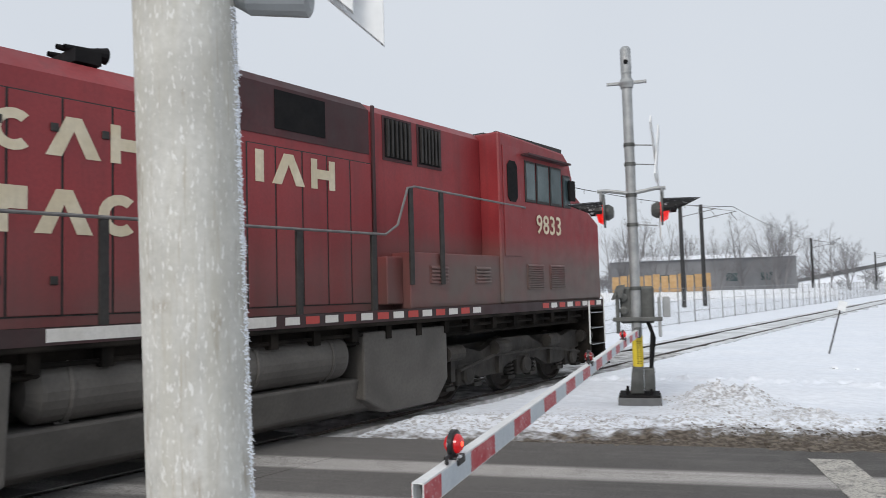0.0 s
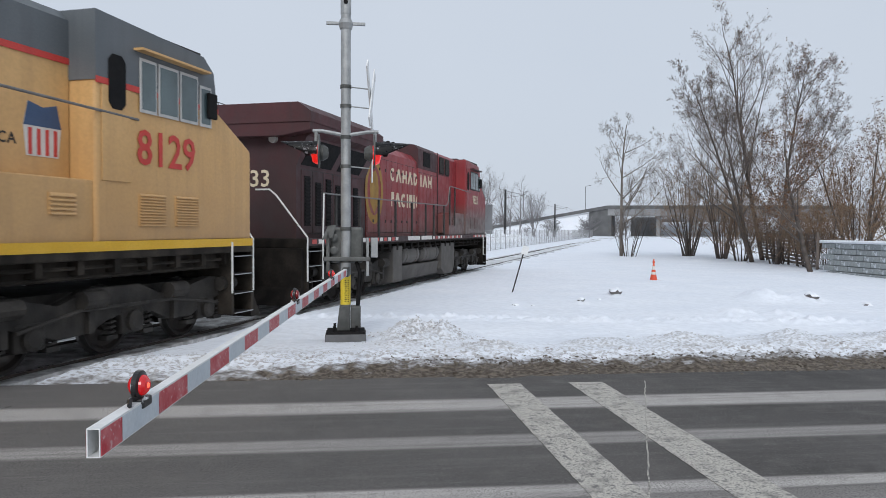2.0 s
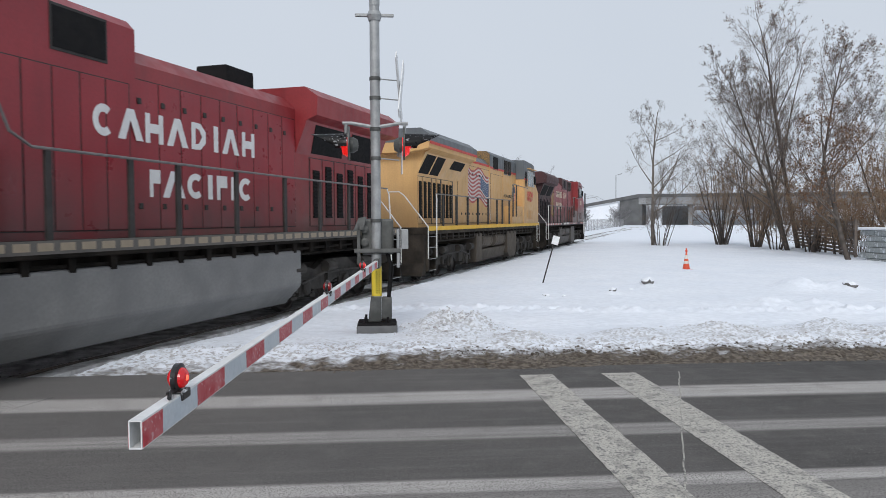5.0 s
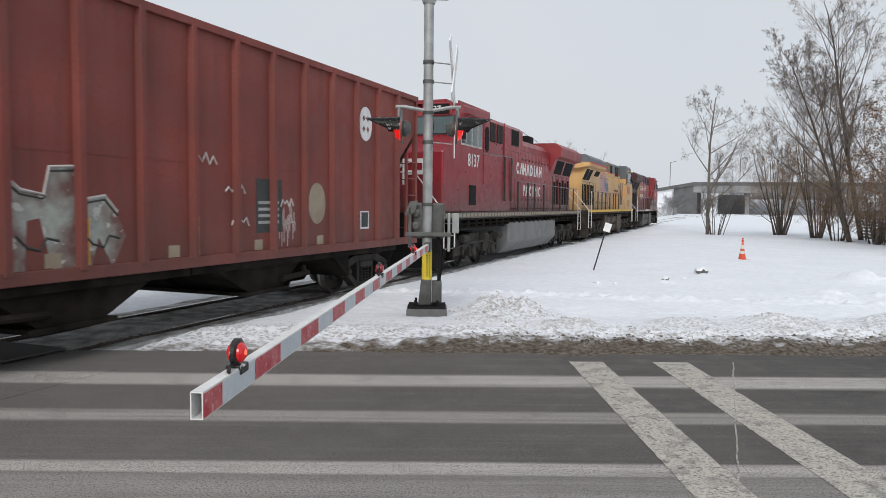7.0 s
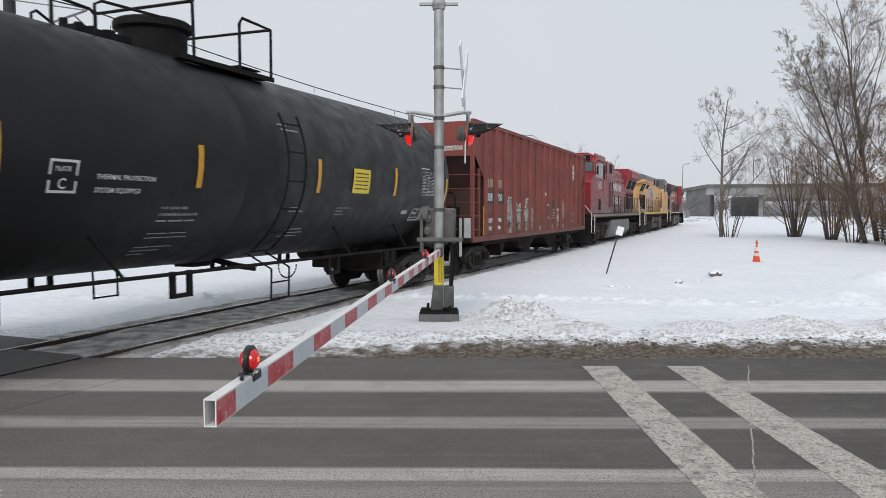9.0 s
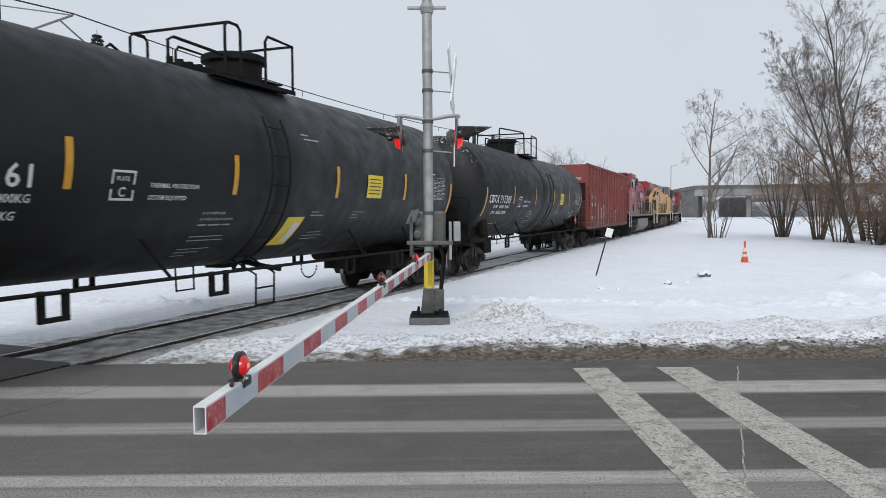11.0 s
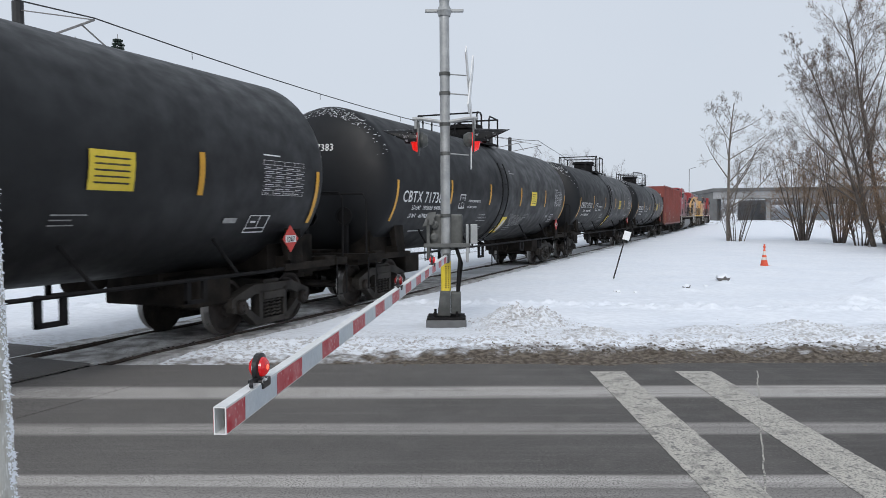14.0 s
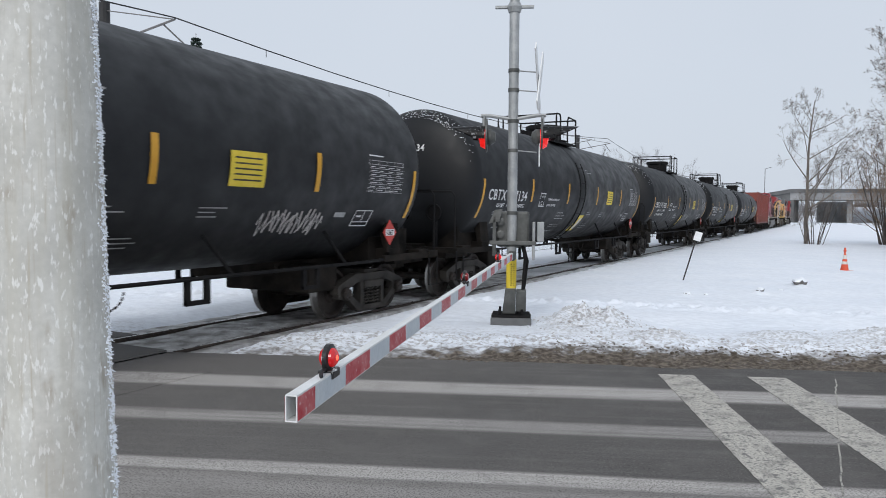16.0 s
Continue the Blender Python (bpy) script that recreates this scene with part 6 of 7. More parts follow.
    # discharge chutes, open between one another
    for d in (-1, 1):
        for s in (-1, 1):
            part("discharge_chute", prism(bmesh.new(), [(5.9 * d, 1.02), (4.15 * d, 1.02), (4.93 * d, 0.44), (4.99 * d, 0.44), (4.99 * d, 0.95)], "y", *sorted((0.12 * s, 1.36 * s))), M["under"], h, "dark steel discharge chute")
            part("discharge_chute", prism(bmesh.new(), [(3.3 * d, 1.02), (0.4 * d, 1.02), (1.5 * d, 0.47), (2.5 * d, 0.47)], "y", *sorted((0.12 * s, 1.36 * s))), M["under"], h, "dark steel discharge chute")
            part("lower_sill", box(*sorted((7.1 * d, 0.02 * d)), *sorted((1.38 * s, 1.47 * s)), 0.88, 1.0), M["under"], h)
        bm = bmesh.new()
        B(bm, *sorted((1.35 * d, 2.65 * d)), -1.42, 1.42, 0.41, 0.47)
        for y in (-1.44, 1.44):
            tube(bm, [(2.4 * d, y, 0.62), (3.25 * d, y, 0.66)], 0.05, 8)
            tube(bm, [(3.1 * d, y - 0.03, 0.66), (3.1 * d, y + 0.03, 0.80)], 0.05, 8)
        part("chute_gate", bm, M["under"], h, "sliding gate with its shaft")
    bm = bmesh.new()
    B(bm, -8.5, 8.5, -0.22, 0.22, 0.80, 1.08)
    for d in (-1, 1):
        B(bm, *sorted(((L - 0.5) * d, L * d)), -1.5, 1.5, 0.98, 1.10)
        B(bm, *sorted((6.2 * d, 6.6 * d)), -1.3, 1.3, 0.82, 1.12)
        tube(bm, [((L - 0.5) * d, -0.9, 1.15), ((L - 0.5) * d, 0.4, 1.15)], 0.2, 12)
    part("underframe", bm, M["under"], h)
    for d in (-1, 1):
        freight_truck(h, 6.35 * d, M["under"])
        coupler(h, 8.85 * d, d, M["under"])
        # bulkhead added to close the bay, its colour darkened as shade
        part("bulkhead", box(*sorted(((L - 1.28) * d, (L - 1.22) * d)), -W + 0.04, W - 0.04, 0.95, 3.0), M["hopper_shade"], h, "added end bulkhead in a shade-darkened red")
        bm = bmesh.new()
        tube(bm, [((L - 0.45) * d, -0.75, 1.12), ((L - 0.45) * d, -0.75, 2.05)], 0.19, 14)
        tube(bm, [((L - 0.25) * d, -0.30, 1.10), ((L - 0.25) * d, -0.30, 3.2)], 0.03, 6)
        tube(bm, [((L - 0.70) * d, 0.60, 1.10), ((L - 0.70) * d, 0.60, 1.75)], 0.15, 12)
        B(bm, *sorted(((L - 0.95) * d, (L - 0.55) * d)), -0.35, 0.25, 1.10, 1.55, bev=0.02)
        part("brake_gear", bm, M["under"], h, "dark brake reservoir and pipes")
        part("brake_platform", box(*sorted((L * d, (L + 0.35) * d)), -0.2, 0.9, 4.2, 4.25), M["post"], h)
    # writing and paint on the sides
    for s in (-1, 1):
        name_shapes(h, [("bar", -6.87, -6.60), ("bar", -6.51, -6.24), ("bar", -5.85, -5.64), ("bar", -5.55, -5.34)], 2.66, 0.25, s, M["patch"], lambda x: W + 0.002)
        for x0, x1, t_ in ((-6.91, -6.09, "808"), (-5.90, -5.09, "700")):
            a, b = (x0, x1) if s < 0 else (-x1, -x0)
            part("number_panel", box(a, b, *sorted((W * s, (W + 0.005) * s)), 2.14, 2.58), M["graffiti_dark"], h)
            write(h, t_, a + 0.08 if s < 0 else b - 0.08, (W + 0.007) * s, 2.23, 0.34, M["letter"], s, space=1.1)
        for z, t1, t2 in ((1.55, "LD LMT", "199000"), (1.30, "LT WT", "64000")):
            write(h, t1, -6.88 if s < 0 else 6.88, (W + 0.004) * s, z, 0.19, M["letter"], s)
            write(h, t2, -5.85 if s < 0 else 5.85, (W + 0.004) * s, z + 0.02, 0.17, M["letter"], s)
        # spray-painted shapes across the middle panels
        rnd = random.Random(31)
        for pts in (((-5.06, 1.1), (-4.92, 1.88), (-4.72, 2.12), (-4.53, 2.36), (-4.22, 2.32), (-4.08, 1.7), (-4.06, 1.1), (-4.35, 1.1), (-4.42, 1.62), (-4.62, 1.62), (-4.72, 1.1)),
                    ((-4.02, 1.1), (-4.0, 2.22), (-3.7, 2.16), (-3.38, 2.03), (-3.2, 2.16), (-3.1, 1.9), (-3.12, 1.1), (-3.4, 1.32), (-3.62, 1.9), (-3.78, 1.3)),
                    ((-3.08, 1.1), (-3.02, 2.22), (-2.8, 2.05), (-2.5, 2.0), (-2.42, 2.32), (-2.08, 2.34), (-2.05, 1.12), (-2.4, 1.16), (-2.55, 1.75), (-2.72, 1.72), (-2.76, 1.12)),
                    ((-2.02, 1.12), (-1.95, 1.95), (-1.62, 2.0), (-1.42, 1.8), (-1.28, 1.5), (-1.5, 1.12), (-1.72, 1.5), (-1.84, 1.14))):
            q = [(-s * a, b) for a, b in pts]
            part("graffiti_fill", prism(bmesh.new(), q, "y", *sorted((W * s, (W + 0.005) * s))), M["graffiti_pale"], h)
            y = (W + 0.006) * s
            top_ = [p for p in q if p[1] > 1.5 and not -0.2 < p[1] - 1.66 < 0.1]
            for r_, mt, dz in ((0.020, "graffiti_white", 0.02), (0.014, "graffiti_dark", -0.03)):
                bm = bmesh.new()
                tube(bm, [(p[0], y, p[1] + dz) for p in top_], r_, 5)
                part("graffiti_line", bm, M[mt], h)
            bm = bmesh.new()
            xm, wd = sum(p[0] for p in q) / len(q), 0.28
            tube(bm, [(xm - wd, y, 1.55), (xm - wd * 0.5, y, 1.42), (xm + wd * 0.1, y, 1.38), (xm + wd * 0.4, y, 1.52), (xm + wd, y, 1.48)], 0.016, 5)
            part("graffiti_line", bm, M["graffiti_dark"], h)
        bm = bmesh.new()
        for xx, zz, wd in ((0.05, 2.55, 0.5), (0.75, 2.1, 0.5), (0.9, 1.6, 0.45), (2.25, 1.9, 0.4)):
            px = [(xx + wd * i / 6, (W + 0.004) * s, zz + (0.12 if i % 2 else 0) + rnd.uniform(-0.04, 0.04)) for i in range(7)]
            tube(bm, px if s < 0 else [(-p[0], p[1], p[2]) for p in px], 0.018, 4)
        for k in range(16):
            xx = 2.18 + 0.035 * k
            z0_, z1_ = rnd.uniform(1.18, 1.6), rnd.uniform(1.6, 1.95)
            B(bm, *sorted((-s * xx, -s * (xx + 0.012))), *sorted((W * s, (W + 0.004) * s)), z0_, z1_)
        part("scribble", bm, M["graffiti_white"], h, "white scribbled tags")
        part("dark_panel", box(*sorted((-s * 1.55, -s * 2.3)), *sorted((W * s, (W + 0.005) * s)), 1.45, 2.35), M["graffiti_dark"], h)
        bm = bmesh.new()
        for k in range(4):
            B(bm, *sorted((-s * 1.6, -s * 2.2)), *sorted(((W + 0.004) * s, (W + 0.008) * s)), 1.6 + k * 0.11, 1.65 + k * 0.11)
        part("writing_bars", bm, M["letter_dim"], h)
        for xx, zz, rx in ((3.47, 1.95, 0.31), (5.46, 3.65, 0.29)):
            bm = bmesh.new()
            xx = xx * (-s)
            prism(bm, [(xx + rx * COS(a * math.tau / 20), zz + rx * 1.25 * SIN(a * math.tau / 20)) for a in range(20)], "y", *sorted((W * s, (W + 0.006) * s)))
            part("round_emblem", bm, M["patch"] if zz < 3 else M["letter"], h, "worn round emblem")
            if zz > 3:
                bm = bmesh.new()
                for a in range(4):
                    c = a * math.pi / 2
                    prism(bm, [(xx + 0.13 * COS(c + 0.785) + 0.06 * COS(q), zz + 0.16 * SIN(c + 0.785) + 0.07 * SIN(q)) for q in (0.0, 1.57, 3.14, 4.71)], "y", *sorted(((W + 0.006) * s, (W + 0.009) * s)))
                part("emblem_pattern", bm, M["hopper"], h)
        xx = 5.42 * (-s)
        part("data_panel", box(xx - 0.2, xx + 0.2, *sorted((W * s, (W + 0.005) * s)), 1.42, 1.80), M["letter"], h)
        part("data_panel_dark", box(xx - 0.15, xx + 0.15, *sorted(((W + 0.005) * s, (W + 0.009) * s)), 1.46, 1.77), M["graffiti_dark"], h)
    write(h, "808700", 0, 0, 0, 0.20, M["letter"], -1).matrix_basis = pose(-L - 0.012, -0.62, 3.68, 90, 0, -90)
    return h


HOP = hopper_car()
R_T, ZC, HALF = 1.68, 2.73, 8.05


def shell(x, ang, lift=0.0):
    """A point of the tank's skin: ang in radians up from its right-hand side."""
    return Vector((x, -(R_T + lift) * COS(ang), ZC + (R_T + lift) * SIN(ang)))


def decal(bm, x0, x1, a0, a1, s=-1, n=4, lift=0.010, mi=0, skew=0.0):
    """A patch that follows the skin, between two heights given as z."""
    g0, g1 = math.asin(max(-1, min(1, (a0 - ZC) / R_T))), math.asin(max(-1, min(1, (a1 - ZC) / R_T)))
    rows = []
    for i in range(n + 1):
        g = g0 + (g1 - g0) * i / n
        k = skew * (i / n)
        row = []
        for x in (x0 + k, x1 + k):
            p = shell(x, g, lift)
            row.append(bm.verts.new((p.x if s < 0 else -p.x, p.y if s < 0 else -p.y, p.z)))
        rows.append(row)
    for a, b in zip(rows, rows[1:]):
        bm.faces.new((a[0], a[1], b[1], b[0])).material_index = mi


def bent_text(parent, s_, x, z, size, material, side, stretch=1.0, space=1.05):
    """Lettering that follows the tank's curve."""
    me = text_mesh(s_, size, material, space).copy()
    for v in me.vertices:
        q = shell(x + v.co.x * stretch, math.asin((z + v.co.y - ZC) / R_T), 0.010 + max(0, v.co.z) * 0.5)
        v.co = q if side < 0 else Vector((-q.x, -q.y, q.z))
    ob = new("lettering", me)
    ob.parent = parent
    return ob


def bars(parent, rows, side, material, name="writing_bars"):
    """Small writing as bars: x, z, length, height."""
    bm = bmesh.new()
    for x, z, w, h in rows:
        decal(bm, x, x + w, z, z + h, side, 1)
    part(name, bm, material, parent)


def tank_car(number, scrawl=0, lad=-0.66, dome=0.5):
    t = root("tank_car", "black tank car with white stencilled marks %s" % number, "freight car", "freight cars")
    bm = bmesh.new()
    prof = []
    for i in range(9):
        a = i * math.pi / 2 / 8
        prof.append((max(0.002, R_T * SIN(a)), -HALF - 0.52 * COS(a)))
    prof += [(R_T, x) for x in (-0.62, -0.60)]
    prof += [(R_T + 0.006, -0.59), (R_T + 0.006, 0.72), (R_T, 0.73)]
    prof += [(max(0.002, R_T * COS(i * math.pi / 2 / 8)), 7.74 + 0.42 * SIN(i * math.pi / 2 / 8)) for i in range(9)]
    lathe(bm, prof, 72, "x", at=(0, 0, ZC))
    sh = part("tank_shell", bm, M["tank"], t, "matt black welded shell", smooth=True)
    # running gear and sills
    for d in (-1, 1):
        bm = bmesh.new()
        B(bm, *sorted((5.2 * d, 8.9 * d)), -0.28, 0.28, 0.82, 1.22)
        B(bm, *sorted((7.1 * d, 7.5 * d)), -1.42, 1.42, 1.02, 1.26)
        prism(bm, [(-1.40, 1.26), (-1.30, 1.26), (-1.12, 1.95), (-1.32, 2.05)], "x", *sorted((7.08 * d, 7.52 * d)))
        prism(bm, [(1.40, 1.26), (1.30, 1.26), (1.12, 1.95), (1.32, 2.05)], "x", *sorted((7.08 * d, 7.52 * d)))
        B(bm, *sorted((8.55 * d, 8.95 * d)), -1.48, 1.48, 1.04, 1.16)
        B(bm, *sorted((8.2 * d, 8.6 * d)), -1.44, -1.2, 1.02, 1.2)
        for s in (-1, 1):
            prism(bm, [(6.9 * d, 1.14), (8.9 * d, 1.14), (8.9 * d, 1.02), (6.9 * d, 1.02)], "y", *sorted((1.36 * s, 1.46 * s)))
        B(bm, *sorted((7.75 * d, 8.85 * d)), -1.15, 1.15, 0.92, 1.06)
        B(bm, *sorted((5.3 * d, 6.1 * d)), -0.95, 0.95, 0.55, 1.0, bev=0.03)
        part("stub_sill", bm, M["under"], t)
        part("saddle", box(*sorted((6.85 * d, 8.25 * d)), -1.12, 1.12, 1.02, 1.62), M["under"], t, "dark steel tank saddle")
        bm = bmesh.new()
        tube(bm, [(8.62 * d, 0.62, 1.2), (8.62 * d, 0.62, 2.05), (8.62 * d, 0.3, 2.15)], 0.03, 6)
        lathe(bm, [(0.20, 8.70 * d), (0.20, 8.74 * d), (0.17, 8.74 * d), (0.17, 8.70 * d)], 18, "x", at=(0, -0.75, 1.95))
        B(bm, *sorted((8.58 * d, 8.68 * d)), -0.79, -0.71, 1.15, 1.95)
        part("hand_brake", bm, M["black"], t, "black hand-brake wheel and chain pipe")
        px = (8.70 * d, 8.715 * d)
        part("end_placard", prism(bmesh.new(), [(0.47, 1.40), (0.66, 1.60), (0.47, 1.80), (0.28, 1.60)], "x", *sorted(px)), M["up_red"], t, "red diamond placard")
        bm = bmesh.new()
        tube(bm, [(4.2 * d, 0.5, 1.0), (4.8 * d, 0.5, 1.0)], 0.16, 12)
        part("brake_cylinder", bm, M["under"], t)
    for s in (-1, 1):
        bm = bmesh.new()
        tube(bm, [(-8.7, 1.40 * s, 1.12), (-6.4, 1.42 * s, 1.05), (6.4, 1.42 * s, 1.05), (8.7, 1.40 * s, 1.12)], 0.03, 6)
        for x in (-5.6, -2.9, 3.0, 5.7):
            tube(bm, [(x, 1.42 * s, 1.05), (x - 0.55, 1.18 * s, 1.85)], 0.026, 6)
        for x in (-5.0, -2.0, 2.2, 4.6):
            B(bm, x - 0.04, x + 0.04, *sorted((1.36 * s, 1.42 * s)), 0.72, 1.08)
            B(bm, x + 0.30, x + 0.38, *sorted((1.36 * s, 1.42 * s)), 0.72, 1.08)
            B(bm, x - 0.04, x + 0.38, *sorted((1.36 * s, 1.42 * s)), 0.70, 0.76)
        part("side_rail", bm, M["black"], t, "slim black safety rail")
        # side ladder with stirrup
        bm = bmesh.new()
        for x in (lad - 0.26, lad + 0.26):
            pts = [Vector((x, -(R_T + 0.12) * COS(g), ZC + (R_T + 0.12) * SIN(g))) for g in [(-1.02 + 0.115 * i) for i in range(14)]]
            pts = [Vector((x - 0.04, -1.44, 0.42)), Vector((x - 0.02, -1.44, 0.95))] + pts
            tube(bm, [p if s < 0 else Vector((-p.x, -p.y, p.z)) for p in pts], 0.02, 6)
        for i in range(6):
            g = -0.98 + i * 0.27
            a, b = Vector((lad - 0.26, -(R_T + 0.12) * COS(g), ZC + (R_T + 0.12) * SIN(g))), Vector((lad + 0.26, -(R_T + 0.12) * COS(g), ZC + (R_T + 0.12) * SIN(g)))
            tube(bm, [p if s < 0 else Vector((-p.x, -p.y, p.z)) for p in (a, b)], 0.014, 5)
        for z in (0.44, 0.72):
            a, b = Vector((lad - 0.30, -1.44, z)), Vector((lad + 0.22, -1.44, z))
            tube(bm, [p if s < 0 else Vector((-p.x, -p.y, p.z)) for p in (a, b)], 0.016, 5)
        part("ladder", bm, M["black"], t, "black side ladder")
        # end hand rails
        bm = bmesh.new()
        for d in (-1, 1):
            tube(bm, [(8.92 * d, 1.40 * s, 1.1), (8.92 * d, 1.40 * s, 2.30), (8.92 * d, 1.32 * s, 2.42), (8.92 * d, 0, 2.42)], 0.022, 6)
            tube(bm, [(8.6 * d, 1.46 * s, 1.1), (8.6 * d, 1.46 * s, 0.45), (8.95 * d, 1.46 * s, 0.45), (8.95 * d, 1.46 * s, 1.1)], 0.018, 6)
        part("end_rail", bm, M["black"], t)
        # reflective marks
        bm = bmesh.new()
        for x in (-4.80, -1.71, 1.45, 4.62):
            decal(bm, x - 0.055, x + 0.055, 2.26, 2.86, s, 4)
        part("yellow_mark", bm, M["conspic"], t)
        for d in (-1, 1):
            bm = bmesh.new()
            xe = 7.60 if d > 0 else -7.96
            decal(bm, xe - 0.05, xe + 0.05, 1.84, 2.74, s, 6)
            part("yellow_mark", bm, M["conspic"], t)
        bent_text(t, "CBTX " + number, -7.66, 2.27, 0.36, M["letter"], s, 1.06, 1.12)
        bent_text(t, "LD LMT   199300LB  90400KG", -7.05, 2.10, 0.135, M["letter"], s, 1.0)
        bent_text(t, "LT WT    86700LB  39300KG", -7.1, 1.91, 0.135, M["letter"], s, 1.0)
        bm = bmesh.new()
        for x0, x1, z0, z1 in ((-4.15, -4.12, 2.14, 2.52), (-3.79, -3.76, 2.14, 2.52), (-4.15, -3.76, 2.14, 2.17), (-4.15, -3.76, 2.49, 2.52)):
            decal(bm, x0, x1, z0, z1, s, 1)
        part("plate_mark", bm, M["letter"], t)
        bent_text(t, "PLATE", -4.08, 2.39, 0.075, M["letter"], s)
        bent_text(t, "C", -4.03, 2.19, 0.17, M["letter"], s)
        bent_text(t, "THERMAL PROTECTION", -3.5, 2.32, 0.085, M["letter"], s, 1.0)
        bent_text(t, "SYSTEM EQUIPPED", -3.5, 2.16, 0.085, M["letter"], s, 1.0)
        bent_text(t, "0.5 IN CERAMIC FIBER", -2.32, 1.96, 0.052, M["letter_dim"], s, 1.0)
        bent_text(t, "2.5 IN FIBERGLASS INSULATION", -2.32, 1.87, 0.052, M["letter_dim"], s, 1.0)
        rows = [(-2.32, 1.79, 0.2, 0.022), (-2.08, 1.79, 0.28, 0.022), (-1.76, 1.79, 0.2, 0.022), (-2.35, 1.62, 0.4, 0.014), (-1.93, 1.62, 0.35, 0.014), (-2.35, 1.56, 0.5, 0.014), (-1.83, 1.56, 0.3, 0.014), (-2.40, 1.43, 0.3, 0.014), (-2.08, 1.43, 0.4, 0.014), (-2.40, 1.38, 0.55, 0.014), (-2.40, 1.33, 0.3, 0.014),
                (0.72, 1.98, 0.25, 0.018), (0.72, 1.92, 0.45, 0.018), (2.3, 1.98, 0.5, 0.016), (2.3, 1.92, 0.3, 0.016), (2.3, 1.86, 0.35, 0.016), (0.95, 1.60, 0.5, 0.016), (0.85, 1.54, 0.7, 0.016), (0.85, 1.48, 0.6, 0.016),
                (0.30, 3.36, 0.25, 0.022), (0.36, 3.28, 0.5, 0.026), (-6.6, 1.58, 0.9, 0.03), (5.3, 1.86, 0.3, 0.08)]
        bars(t, rows, s, M["letter_dim"])
        bm = bmesh.new()
        decal(bm, 2.70, 3.40, 2.28, 2.76, s, 3)
        part("notice_plate", bm, M["sign_yellow"], t, "yellow notice plate")
        bars(t, [(2.78, 2.66 - k * 0.075, 0.54, 0.022) for k in range(5)], s, M["post"])
        if dome > 0:
            bm = bmesh.new()
            decal(bm, -0.08, 0.46, 1.40, 1.90, s, 3, skew=0.09)
            part("yellow_panel", bm, M["sign_yellow"], t, "slanted yellow and white panel")
            bm = bmesh.new()
            decal(bm, 0.20, 0.42, 1.46, 1.80, s, 3, skew=0.06, lift=0.014)
            part("pale_panel", bm, M["refl_white"], t)
        bars(t, [(6.04, 2.30 + k * 0.068, 1.14, 0.006) for k in range(9)] + [(6.04 + k * 0.282, 2.30, 0.007, 0.55) for k in range(5)] + [(6.08 + 0.28 * j, 2.325 + k * 0.068, 0.12 + 0.05 * ((k + j) % 3), 0.011) for k in range(7) for j in range(4)] + [(6.04, 2.92, 0.45, 0.022)], s, M["letter"], "data_table")
        bm = bmesh.new()
        for x0, x1, z0, z1 in ((5.90, 5.92, 1.70, 1.98), (6.16, 6.18, 1.78, 1.98), (6.40, 6.42, 1.70, 1.98), (5.90, 6.42, 1.70, 1.72), (5.90, 6.42, 1.77, 1.785), (5.90, 6.42, 1.965, 1.98), (5.96, 6.1, 1.86, 1.89)):
            decal(bm, x0, x1, z0, z1, s, 1)
        part("mark_frame", bm, M["letter"], t)
        # placard on its bracket
        bm = bmesh.new()
        px, pz = 7.03 * (-s), 1.57
        prism(bm, [(px, pz - 0.23), (px + 0.23, pz), (px, pz + 0.23), (px - 0.23, pz)], "y", *sorted((1.47 * s, 1.485 * s)))
        part("placard", bm, M["up_red"], t, "red diamond placard")
        part("placard_band", box(px - 0.15, px + 0.15, *sorted((1.485 * s, 1.489 * s)), pz - 0.06, pz + 0.06), M["letter"], t)
        write(t, "1267", px - 0.13 if s < 0 else px + 0.13, 1.491 * s, pz - 0.045, 0.12, M["under"], s)
        part("placard_bracket", box(px - 0.06, px + 0.06, *sorted((1.40 * s, 1.468 * s)), 1.2, 1.75), M["under"], t)
        if scrawl and s < 0:
            rnd = random.Random(scrawl)
            bm = bmesh.new()
            for k in range(6):
                x = (3.55 if scrawl < 9 else 0.9) + k * 0.24
                pts = []
                for i in range(9):
                    g = math.asin((1.78 + 0.17 * SIN(i * 2.1 + k) + rnd.uniform(-0.05, 0.05) - ZC) / R_T)
                    pts.append(shell(x + 0.04 * i + rnd.uniform(-0.04, 0.04), g, 0.008))
                tube(bm, pts, 0.012 if scrawl < 9 else 0.005, 4)
            part("graffiti_tag", bm, M["graffiti_white"] if scrawl < 9 else M["letter_dim"], t, "hand-sprayed white tag")
    # manway, platform and its rails
    top = ZC + R_T
    bm = bmesh.new()
    lathe(bm, [(0.52, top - 0.08), (0.52, top + 0.34), (0.60, top + 0.38), (0.60, top + 0.48), (0.56, top + 0.51), (0.001, top + 0.50)], 24, "z", at=(dome, 0, 0), close=False)
    for k in range(10):
        a = k * math.tau / 10
        tube(bm, [(dome + 0.5 * COS(a), 0.5 * SIN(a), top + 0.34), (dome + 0.5 * COS(a), 0.5 * SIN(a), top + 0.52)], 0.03, 6)
    part("manway", bm, M["black"], t, "bolted manway housing")
    bm = bmesh.new()
    B(bm, dome - 1.7, dome - 0.7, -0.25, 0.25, top - 0.05, top + 0.10)
    for k in range(4):
        tube(bm, [(dome - 1.6 + k * 0.25, 0.1, top), (dome - 1.6 + k * 0.25, 0.1, top + 0.22)], 0.06, 8)
